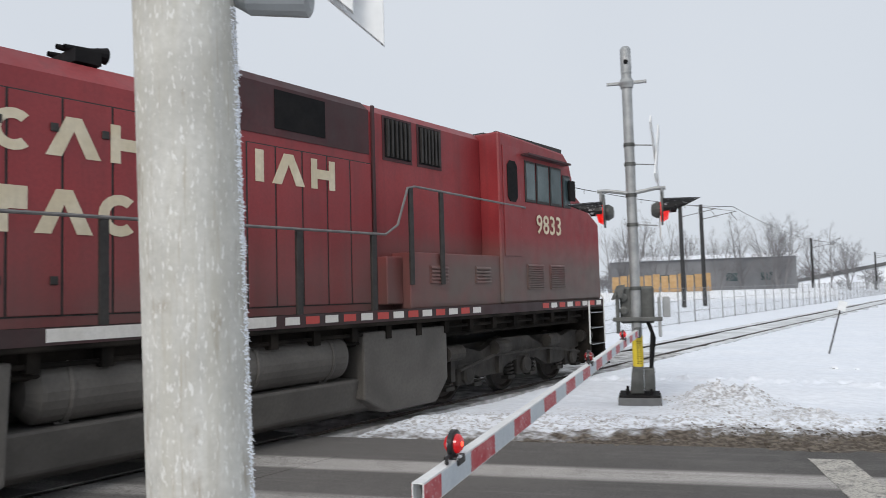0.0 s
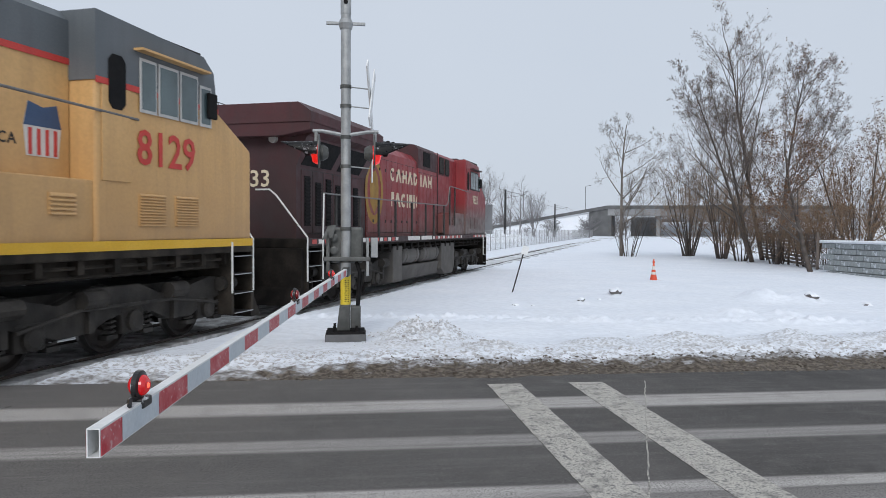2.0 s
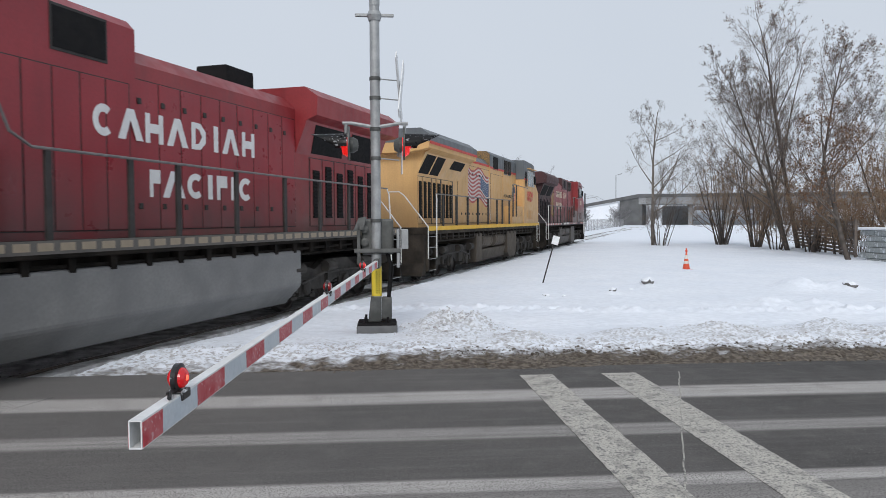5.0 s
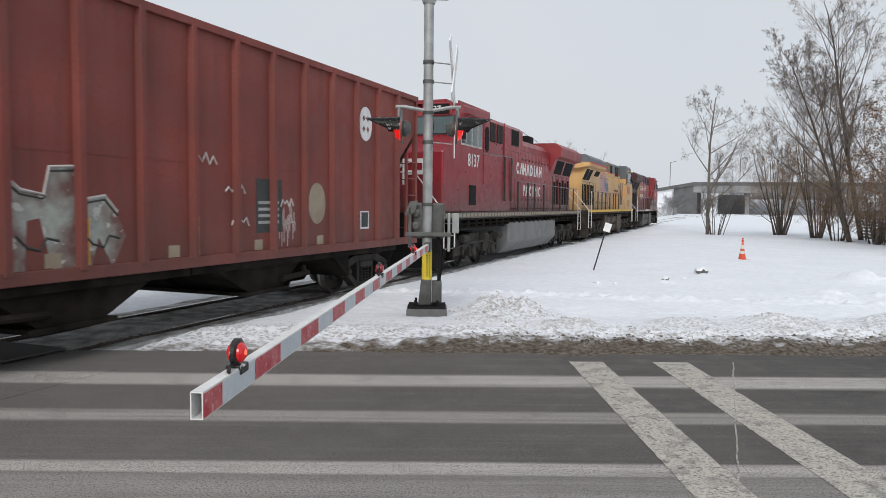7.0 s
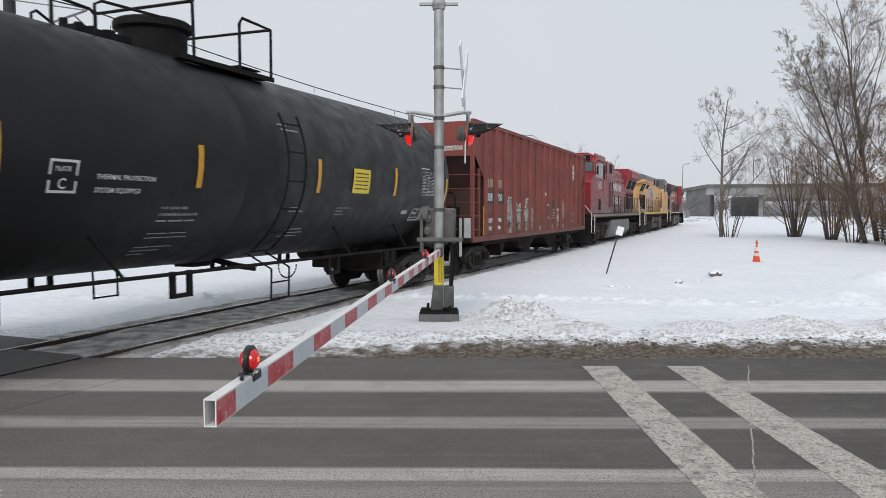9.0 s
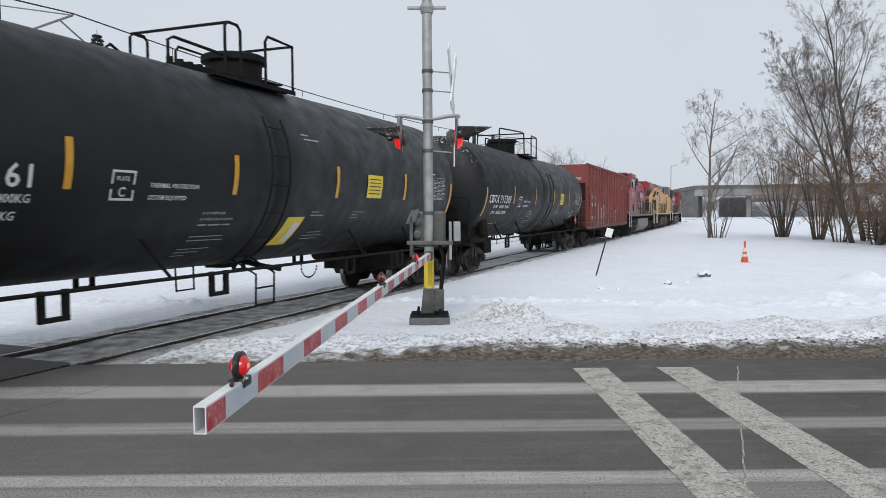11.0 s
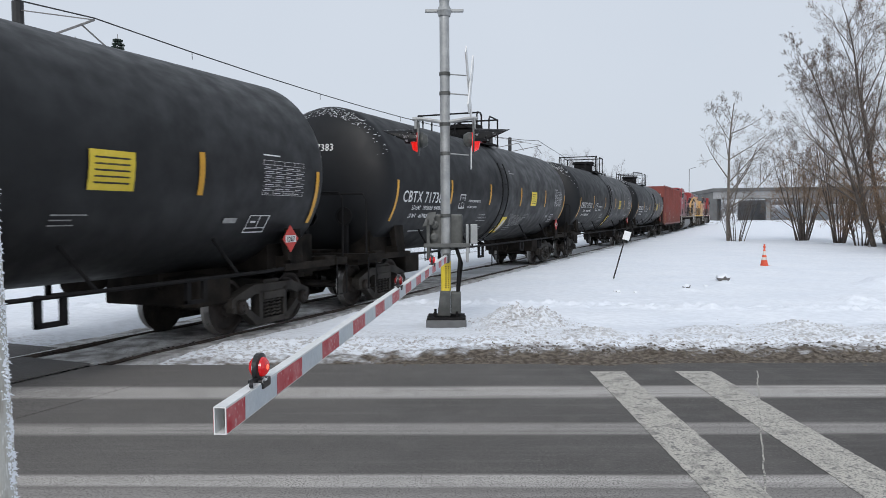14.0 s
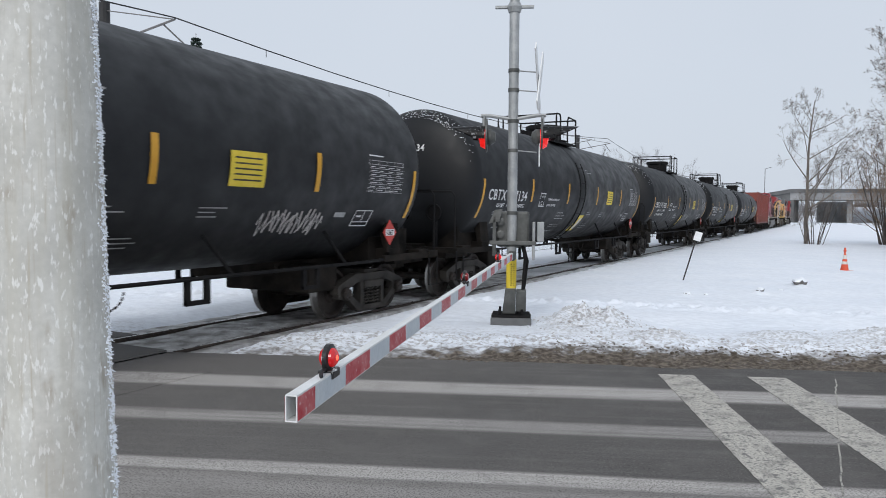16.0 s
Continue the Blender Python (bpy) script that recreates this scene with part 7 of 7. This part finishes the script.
    part("valve", bm, M["black"], t)
    bm = bmesh.new()
    for s in (-1, 1):
        B(bm, -1.2, 1.0, *sorted((0.74 * s, 0.98 * s)), top - 0.17, top - 0.145)
        B(bm, -1.25, 1.05, *sorted((0.97 * s, 1.0 * s)), top - 0.2, top - 0.12)
    B(bm, 0.4, 1.0, -0.74, 0.74, top - 0.01, top + 0.015)
    part("walkway", bm, M["black"], t, "steel grating walkway")
    for s in (-1, 1):
        h = top + 0.72
        if dome < 0:
            part("platform_rail", tube(bmesh.new(), [(-3.2, 0.62 * s, top - 0.1), (-3.2, 0.62 * s, h - 0.08), (-3.12, 0.62 * s, h), (-1.15, 0.95 * s, h + 0.02), (-1.02, 0.98 * s, h - 0.06), (-1.02, 1.0 * s, top - 0.14)], 0.026, 7), M["black"], t, "black tubular platform rail")
            part("platform_rail", tube(bmesh.new(), [(-2.5, 0.60 * s, top - 0.1), (-2.5, 0.60 * s, h - 0.40), (-2.4, 0.62 * s, h - 0.34), (-1.7, 0.98 * s, h - 0.42)], 0.022, 7), M["black"], t, "black tubular platform rail")
        else:
            part("platform_rail", tube(bmesh.new(), [(-1.95, 0.62 * s, top - 0.1), (-1.95, 0.62 * s, top + 0.26), (-1.85, 0.64 * s, top + 0.32), (-0.95, 0.98 * s, top + 0.16)], 0.026, 7), M["black"], t, "black tubular platform rail")
            part("platform_rail", tube(bmesh.new(), [(-1.05, 1.0 * s, top - 0.14), (-1.05, 1.0 * s, h - 0.08), (-0.97, 1.0 * s, h), (-0.72, 1.0 * s, h), (-0.64, 1.0 * s, h - 0.08), (-0.64, 1.0 * s, top - 0.14)], 0.026, 7), M["black"], t, "black tubular platform rail")
        part("platform_rail", tube(bmesh.new(), [(0.08, 1.0 * s, top - 0.14), (0.08, 1.0 * s, h - 0.1), (0.16, 1.0 * s, h), (0.95, 1.0 * s, h - 0.02), (0.95, 1.0 * s, top - 0.14)], 0.026, 7), M["black"], t, "black tubular platform rail")
    part("platform_rail", tube(bmesh.new(), [(0.95, -1.0, top + 0.70), (0.95, 1.0, top + 0.70)], 0.026, 7), M["black"], t, "black tubular platform rail")
    part("platform_rail", tube(bmesh.new(), [(-1.02, -1.0, top + 0.70), (-1.02, 1.0, top + 0.70)], 0.026, 7), M["black"], t, "black tubular platform rail")
    # bottom outlet and its skid
    bm = bmesh.new()
    prism(bm, [(-0.4, 1.40), (0.4, 1.40), (0.2, 0.98), (-0.2, 0.98)], "y", -0.2, 0.2)
    tube(bm, [(0.1, -0.35, 1.1), (0.1, -0.9, 1.0), (0.3, -1.1, 0.95)], 0.05, 8)
    for k in range(12):
        a = math.pi * k / 11
        tube(bm, [(1.1 + 0.28 * COS(a), -1.2, 0.95 - 0.22 * SIN(a)), (1.1 + 0.28 * COS(a + 0.2), -1.2, 0.95 - 0.22 * SIN(a + 0.2))], 0.016, 4)
    part("bottom_outlet", bm, M["under"], t)
    for d in (-1, 1):
        freight_truck(t, 7.30 * d - 0.18, M["under"])
        coupler(t, 9.36 * d, d, M["under"])
    # marks on the rear head, which bulges towards the following car
    def head(y, z, lift):
        k = (y * y + (z - ZC) ** 2) / R_T ** 2
        return Vector((-HALF - 0.52 * math.sqrt(max(0.0, 1 - k)) - lift, y, z))
    me = text_mesh("CBTX " + number, 0.22, M["letter"], 1.12).copy()
    k = 1.24 / max(v.co.x for v in me.vertices)
    for v in me.vertices:
        v.co = head(0.86 - v.co.x * k, 3.38 + v.co.y, 0.008 + max(0, v.co.z) * 0.5)
    new("lettering", me).parent = t
    bm = bmesh.new()
    for y0, z0, n_, wd in ((0.66, 3.21, 5, 0.13), (0.66, 3.08, 4, 0.14), (0.60, 2.50, 3, 0.17), (0.60, 2.38, 2, 0.2), (0.58, 2.26, 4, 0.12), (0.58, 2.14, 3, 0.16), (0.56, 2.02, 3, 0.15)):
        for q in range(n_):
            a = y0 - q * (wd + 0.03)
            bm.faces.new([bm.verts.new(head(y, z, 0.012)) for y, z in ((a, z0), (a - wd, z0), (a - wd, z0 + 0.06), (a, z0 + 0.06))])
    part("writing_bars", bm, M["letter_dim"], t)
    # rime caught along the top of the head
    rnd = random.Random(int(number))
    bm = bmesh.new()
    for q in range(260):
        a, r_ = rnd.gauss(-0.25, 0.38), R_T * rnd.uniform(0.86, 0.985)
        for_y, for_z, e = r_ * SIN(a), ZC + r_ * COS(a), rnd.uniform(0.005, 0.020)
        bm.faces.new([bm.verts.new(head(for_y + y, for_z + z, 0.01)) for y, z in ((-e, 0), (0, -e * 0.4), (e, 0), (0, e * 0.4))])
    part("frost", bm, M["snow"], t, "thin rime on the tank head")
    return t


TANKS = [tank_car("717303", 0, 0.55, -0.8), tank_car("717161"), tank_car("717383", 10), tank_car("717134"), tank_car("717382", 4)]

# how far each vehicle's middle lies behind the front of the train
BEHIND = [(L1, 11.15, 0), (L2, 33.44, 0), (L3, 55.73, 180), (HOP, 75.80, 0)] + [(t, 93.96 + 18.81 * k, 0) for k, t in enumerate(TANKS)]


def travelled(t):
    """The place of the train's front along the track at t seconds."""
    return 16.964 + 9.8623 * t - 0.08887 * t ** 2 + 0.010472 * t ** 3 - 0.00032083 * t ** 4

# ---------------------------------------------------------------- the crossing signal and its gate
MAST = Vector((3.30, 12.35, 0))
TIP = Vector((-0.135, 3.03, 1.14))


def signal_mast():
    # local x to the right along the road, y away from the viewer
    m = root("crossing_signal", "grey crossing signal mast with red lamps and gate motor", "crossing signal", m=pose(MAST.x, MAST.y, 0, 0, 0, -15.6))
    part("foundation", box(-0.34, 0.35, -0.34, 0.34, -0.2, 0.17, bev=0.015), M["concrete_dark"], m, "concrete foundation block")
    bm = box(-0.32, 0.33, -0.32, 0.32, 0.17, 0.205, bev=0.008)
    for x in (-0.19, 0.19):
        for y in (-0.19, 0.19):
            tube(bm, [(x, y, 0.18), (x, y, 0.30)], 0.025, 6)
    part("base_plate", bm, M["black"], m, "bolted steel base plate")
    bm = bmesh.new()
    prism(bm, [(-0.15, 0.205), (0.08, 0.205), (0.08, 0.64), (-0.10, 0.64)], "y", -0.13, 0.13, bev=0.02)
    part("junction_base", bm, M["case"], m, "cast junction box base")
    part("relay_box", box(0.085, 0.26, -0.14, 0.10, 0.25, 0.63, bev=0.025), M["case"], m)
    bm = bmesh.new()
    lathe(bm, [(0.084, 0.60), (0.084, 5.98), (0.075, 6.02), (0.001, 6.02)], 24, close=False)
    part("pipe_mast", bm, M["galv"], m, "galvanised pipe mast", smooth=False)
    for z in (1.40, 1.95, 3.02, 3.52, 4.05, 4.38, 5.42):
        bm = bmesh.new()
        lathe(bm, [(0.085, z - 0.03), (0.095, z - 0.03), (0.095, z + 0.03), (0.085, z + 0.03)], 20, close=False)
        part("clamp", bm, M["case"], m)
    bm = bmesh.new()
    B(bm, -0.33, 0.33, -0.03, 0.03, 5.43, 5.48, bev=0.008)
    lathe(bm, [(0.10, 5.36), (0.13, 5.45), (0.10, 5.52)], 16, close=False)
    part("cross_arm", bm, M["galv"], m)
    bm = bmesh.new()
    lathe(bm, [(0.086, 5.60), (0.09, 5.62), (0.09, 6.04), (0.06, 6.08), (0.001, 6.08)], 20, close=False)
    part("mast_cap", bm, M["galv"], m)
    bm = bmesh.new()
    lathe(bm, [(0.03, -0.10), (0.04, -0.096), (0.001, -0.098)], 12, "y", at=(0.0, 0, 5.80), close=False)
    part("cap_hole", bm, M["black"], m)
    # yellow sleeve with its warning strip
    bm = bmesh.new()
    lathe(bm, [(0.088, 0.65), (0.088, 1.16)], 20, close=False)
    part("yellow_sleeve", bm, M["sign_yellow"], m, "yellow notice wrapped round the mast")
    bm = bmesh.new()
    for k in range(11):
        B(bm, -0.015, 0.012 + 0.01 * (k % 2), -0.0905, -0.0885, 0.70 + k * 0.036, 0.715 + k * 0.036)
        B(bm, 0.035, 0.055, -0.084, -0.078, 0.70 + k * 0.036, 0.712 + k * 0.036)
    part("writing_bars", bm, M["under"], m)
    # gate motor
    bm = box(-0.26, 0.30, 0.02, 0.42, 1.36, 1.98, bev=0.04)
    part("motor_case", bm, M["case"], m, "weathered gate motor case")
    for z in (1.58, 1.80):
        bm = bmesh.new()
        lathe(bm, [(0.07, 0.0), (0.07, -0.05), (0.04, -0.06), (0.001, -0.06)], 14, "y", at=(-0.20, 0.02, z), close=False)
        part("shaft_hub", bm, M["case"], m)
    part("cross_bar", box(-0.38, 0.42, -0.12, -0.04, 1.40, 1.47, bev=0.01), M["case"], m, "dark steel support bar")
    for x0, x1, z0, z1, mt in ((-0.33, -0.27, 1.20, 1.90, "case"), (0.35, 0.40, 1.14, 1.80, "galv"), (0.43, 0.55, 1.46, 1.80, "galv")):
        part("side_arm", box(x0, x1, -0.10, 0.10, z0, z1, bev=0.012), M[mt], m)
    bm = bmesh.new()
    prism(bm, [(-0.40, 1.76), (-0.22, 1.80), (-0.16, 2.02), (-0.30, 2.00)], "y", -0.10, -0.06)
    part("bracket_plate", bm, M["case"], m)
    bm = bmesh.new()
    tube(bm, [(0.18, 0.0, 1.38), (0.24, -0.02, 1.2), (0.22, -0.04, 0.95), (0.20, -0.05, 0.62)], 0.028, 8)
    tube(bm, [(0.20, 0.06, 1.38), (0.28, 0.05, 1.12), (0.22, 0.0, 0.62)], 0.022, 8)
    part("conduit", bm, M["black"], m, "black flexible conduit")
    # flashing-light pairs
    bm = bmesh.new()
    tube(bm, [(-0.56, 0, 3.62), (-0.40, 0, 3.62), (0, -0.02, 3.55), (0.40, 0, 3.62), (0.56, 0, 3.62)], 0.032, 8)
    for x in (-0.50, 0.50):
        tube(bm, [(x, 0, 3.62), (x, 0, 3.40)], 0.03, 8)
    part("lamp_arm", bm, M["galv"], m)
    for x, d, lit in ((-0.46, -1, 1), (0.48, 1, 1)):
        bm = bmesh.new()
        # black backing disc seen nearly edge-on
        lathe(bm, [(0.001, 0.03), (0.29, 0.02), (0.29, -0.005), (0.001, -0.012)], 28, "x", at=(x, 0, 3.28), close=False)
        disc = part("backing_disc", bm, M["case"], m, "round target disc")
        bm = bmesh.new()
        prof = [(0.165, 0.0), (0.17, 0.05 * d), (0.13, 0.12 * d), (0.001, 0.15 * d)]
        lathe(bm, prof, 20, "x", at=(x - 0.02 * d, 0.0, 3.22), close=False)
        part("lens", bm, M["lamp_red"] if lit else M["lens_dark"], m, "red signal lens")
        bm = bmesh.new()
        rows = []
        for i in range(13):
            a = math.radians(-15 + 210 * i / 12)
            ring = []
            for k in range(5):
                f = k / 4
                reach = 0.62 * (0.35 + 0.65 * max(0.0, SIN(a)))
                ring.append(bm.verts.new((x + d * (0.02 + reach * f), 0.20 * COS(a) * (1 - 0.12 * f), 3.26 + 0.19 * SIN(a) * (1 - 0.1 * f))))
            rows.append(ring)
        for a, b in zip(rows, rows[1:]):
            for k in range(4):
                bm.faces.new((a[k], a[k + 1], b[k + 1], b[k]))
        bmesh.ops.solidify(bm, geom=list(bm.faces), thickness=0.012)
        part("lamp_hood", bm, M["gloss_black"], m, "long black hood flecked with snow")
        bm = bmesh.new()
        lathe(bm, [(0.13, 0.0), (0.14, -0.08 * d), (0.09, -0.16 * d), (0.001, -0.17 * d)], 16, "x", at=(x, 0, 3.25), close=False)
        part("lamp_case", bm, M["case"], m)
    # crossbuck for the far approach, seen edge-on
    for z in (4.05, 4.38, 3.02):
        bm = bmesh.new()
        tube(bm, [(0.08, 0, z), (0.41, 0.0, z - 0.03)], 0.012, 6)
        part("sign_bracket", bm, M["galv"], m)
    for sgn in (-1, 1):
        bm = box(-0.012, 0.012, -0.66, 0.66, -0.10, 0.10, bev=0.003)
        b = part("crossbuck_blade", bm, M["arm_white"], m, "white crossbuck blade")
        b.matrix_basis = pose(0.43 + 0.02 * sgn, 0, 4.22, 48 * sgn, 0, -7)
    bm = box(-0.006, 0.006, -0.08, 0.08, 0.05, 0.62)
    b = part("sign_strip", bm, M["arm_white"], m)
    b.matrix_basis = pose(0.45, 0, 2.70, 0, 0, 4)


def gate_arm():
    base = Vector((MAST.x - 0.03, MAST.y - 0.16, 1.22))
    d = TIP - base
    L = d.length
    yaw = math.degrees(math.atan2(d.y, d.x))
    pitch = -math.degrees(math.atan2(d.z, math.hypot(d.x, d.y)))
    # local x from the pivot to the tip, y to the left of that way, z up
    g = root("gate_arm", "lowered crossing gate arm striped red and white with red lamps", "gate arm", m=pose(base.x, base.y, base.z, 0, pitch, yaw))
    bm = bmesh.new()
    h, w, t = 0.056, 0.026, 0.005
    # hollow box section open at the tip
    for y0, y1, z0, z1 in ((-w, w, h - t, h), (-w, w, -h, -h + t), (-w, -w + t, -h + t, h - t), (w - t, w, -h + t, h - t)):
        B(bm, 0.0, L, y0, y1, z0, z1)
    part("boom", bm, M["arm_white"], g, "white fibreglass box-section boom")
    x = L
    k = 0
    widths = [0.20] + [0.42] * 30
    for k, wd in enumerate(widths):
        a = max(0.1, x - wd)
        for s in (-1, 1):
            part("stripe", box(a, x - 0.004, *sorted(((w + 0.001) * s, (w + 0.003) * s)), -h + 0.006, h - 0.008), M["arm_red"] if k % 2 == 0 else M["arm_silver"], g, "frosted red sheeting" if k % 2 == 0 else "pale reflective sheeting")
        x = a
        if x < 0.15:
            break
    part("pivot_clamp", box(-0.12, 0.16, -0.05, 0.05, -0.08, 0.08, bev=0.012), M["case"], g)
    for x, lit in ((L - 0.46, 1), (L - 4.55, 0), (L - 7.6, 1)):
        bm = bmesh.new()
        B(bm, x - 0.05, x + 0.05, -w - 0.012, w + 0.012, h - 0.03, h + 0.012, bev=0.006)
        tube(bm, [(x - 0.05, -w - 0.02, h - 0.05), (x + 0.05, w + 0.02, h + 0.02)], 0.010, 5)
        tube(bm, [(x + 0.02, 0, h + 0.01), (x + 0.10, 0.0, h + 0.025), (x + 0.16, 0.02, h + 0.01)], 0.010, 5)
        part("lamp_clip", bm, M["gloss_black"], g)
        at = pose(x, 0, h + 0.064, 0, 0, -4)
        bm = bmesh.new()
        lathe(bm, [(0.040, -0.016), (0.064, -0.011), (0.064, 0.011), (0.040, 0.016)], 24, "y", close=True)
        part("lamp_body", bm, M["gloss_black"], g).matrix_basis = at
        for sd in (-1, 1):
            bm = bmesh.new()
            lathe(bm, [(0.046, 0.011 * sd), (0.043, 0.026 * sd), (0.030, 0.038 * sd), (0.001, 0.042 * sd)], 24, "y", close=False)
            part("lens", bm, M["gate_lens"] if lit else M["lens_dark"], g, "red lamp lens").matrix_basis = at
            if lit:
                bm = bmesh.new()
                lathe(bm, [(0.013, 0.040 * sd), (0.009, 0.044 * sd), (0.001, 0.046 * sd)], 12, "y", close=False)
                part("bulb", bm, M["lamp_hot"], g).matrix_basis = at


def near_pole():
    """The slim whitewashed pole at the viewer's elbow, with frost on its windward side and a sign above."""
    R0 = 0.0565
    p = root("sign_pole", "slim whitewashed wooden pole with frost along one side", "pole", m=pose(-0.307, 0.822, 0))
    rnd = random.Random(6)
    bm = bmesh.new()
    rings = []
    for i in range(90):
        z = -0.1 + i * 0.04
        c = -0.028 * (z - 1.9)
        ring = []
        for k in range(56):
            a = k * math.tau / 56
            r = R0 + 0.0009 * noise.noise((COS(a) * 6, SIN(a) * 6, z * 0.8)) + 0.0006 * noise.noise((COS(a) * 22, SIN(a) * 22, z * 2.5))
            ring.append(bm.verts.new((c + r * COS(a), r * SIN(a), z)))
        rings.append(ring)
    for a, b in zip(rings, rings[1:]):
        for k in range(56):
            bm.faces.new((a[k], a[(k + 1) % 56], b[(k + 1) % 56], b[k]))
    bm.faces.new(rings[-1])
    part("post", bm, M["wood_white"], p, "", smooth=True)
    # rime standing off the right-hand side
    v, f = [], []
    for i in range(2600):
        z = rnd.uniform(1.2, 2.3)
        a = radians(rnd.gauss(-3, 5))
        c = Vector((-0.028 * (z - 1.9) + R0 * COS(a), R0 * SIN(a), z))
        n_ = Vector((COS(a), SIN(a), rnd.uniform(-0.6, 0.6)))
        L = rnd.uniform(0.0008, 0.0034) * (0.4 + abs(noise.noise((z * 25, a * 3, 0))) * 2.2)
        u = Vector((-SIN(a), COS(a), 0)) * 0.0012
        k = len(v)
        for q in (c - u, c + u, c + Vector((0, 0, 0.002)), c + n_ * L):
            v.append(q[:])
        f += [(k, k + 1, k + 3), (k + 1, k + 2, k + 3), (k + 2, k, k + 3)]
    me = bpy.data.meshes.new("frost")
    me.from_pydata(v, [], f)
    me.materials.append(M["snow"])
    o = new("frost", me)
    o.parent = p
    o["label"] = "white rime frost"
    # crossbuck boards and a lamp hood above
    for pts, y in (([(0.208, 0.350), (0.208, 0.42), (-0.55, 1.09), (-0.55, 1.02)], 0.14), ([(0.170, 0.385), (-0.30, 0.80), (-0.30, 0.90), (0.172, 0.46)], 0.11)):
        bm = prism(bmesh.new(), [(a, b + 1.95) for a, b in pts], "y", y, y + 0.012)
        part("crossbuck_blade", bm, M["arm_white"], p, "white crossbuck blade")
    bm = bmesh.new()
    lathe(bm, [(0.018, 0.04), (0.030, 0.06), (0.034, 0.128), (0.028, 0.132), (0.001, 0.10)], 20, "x", at=(0, 0.01, 2.325), close=False)
    tube(bm, [(0.03, 0.0, 2.40), (0.09, 0.0, 2.37), (0.10, 0.0, 2.34)], 0.014, 8)
    part("lamp_hood", bm, M["galv"], p)


def cone():
    c = root("traffic_cone", "orange traffic cone with white reflective bands on snow", "traffic cone", m=pose(17.96, 22.66, 0.04))
    part("base", box(-0.19, 0.19, -0.19, 0.19, 0, 0.035, bev=0.01), M["orange"], c)
    r = lambda z: 0.14 - 0.125 * z / 0.72
    for z0, z1, mt, nm in ((0.035, 0.24, "orange", "cone_body"), (0.24, 0.34, "refl_white", "band"), (0.34, 0.42, "orange", "cone_body"), (0.42, 0.56, "refl_white", "band"), (0.56, 0.66, "orange", "cone_body")):
        bm = bmesh.new()
        lathe(bm, [(r(z0), z0), (r(z1), z1)], 20, close=False)
        part(nm, bm, M[mt], c)
    bm = bmesh.new()
    lathe(bm, [(0.03, 0.66), (0.045, 0.69), (0.045, 0.73), (0.02, 0.77), (0.04, 0.80), (0.001, 0.82)], 14, close=False)
    part("knob", bm, M["orange"], c)


def stake():
    s = root("marker_stake", "leaning dark stake with a pale square marker", "marker stake", m=pose(10.3, 19.6, 0))
    bm = bmesh.new()
    tube(bm, [(0, 0, -0.1), (0.36, -0.14, 1.30)], 0.022, 6)
    part("stake", bm, M["post"], s)
    b = part("marker", box(-0.10, 0.10, -0.012, 0.012, -0.13, 0.13, bev=0.004), M["arm_white"], s)
    b.matrix_basis = pose(0.385, -0.17, 1.33, 0, 16, -30)


def rocks():
    rnd = random.Random(14)
    for k, (x, y, r) in enumerate(((12.63, 17.6, 0.17), (10.57, 16.2, 0.09), (11.6, 16.9, 0.06), (8.55, 16.0, 0.08), (9.2, 16.3, 0.05), (16.5, 14.3, 0.14), (17.3, 13.3, 0.12), (18.2, 12.9, 0.15), (19.5, 11.8, 0.14))):
        bm = bmesh.new()
        bmesh.ops.create_icosphere(bm, subdivisions=2, radius=1)
        for v in bm.verts:
            q = 1 + 0.35 * noise.noise(v.co * 1.5 + Vector((k, 0, 0)))
            v.co = Vector((v.co.x * r * q * 1.3, v.co.y * r * q, v.co.z * r * 0.7 * q))
        ob = part("rock", bm, [M["rock"], M["snow"]])
        for f in ob.data.polygons:
            f.material_index = 1 if f.normal.z > 0.15 else 0
        ob.matrix_basis = pose(x, y, height(x, y) - r * 0.05, 0, 0, rnd.uniform(0, 360))
        tagged(ob, "snow-capped dark rock lying in the snow", "rock", "rocks")


signal_mast()
gate_arm()
near_pole()
cone()
stake()
rocks()


# ---------------------------------------------------------------- what moves
def motions():
    """The train rolls along its straight; the wheels of the cars turn with it."""
    for thing, behind, turn in BEHIND:
        rows = []
        for k in range(33):
            t = k * 0.5
            p = track(travelled(t) - behind)
            rows.append((t, pose(p.x, p.y, 0, 0, 0, TURN + turn)))
        walk(thing, rows)
    spun = [w for w in WHEELSETS if abs(w[2]) < 0.5]
    for wheels, x, r in spun:
        rows = []
        for k in range(241):
            t = k / 15
            rows.append((t, pose(x, 0, abs(r)) @ Matrix.Rotation(travelled(t) / r, 4, "Y")))
        walk(wheels, rows)


motions()
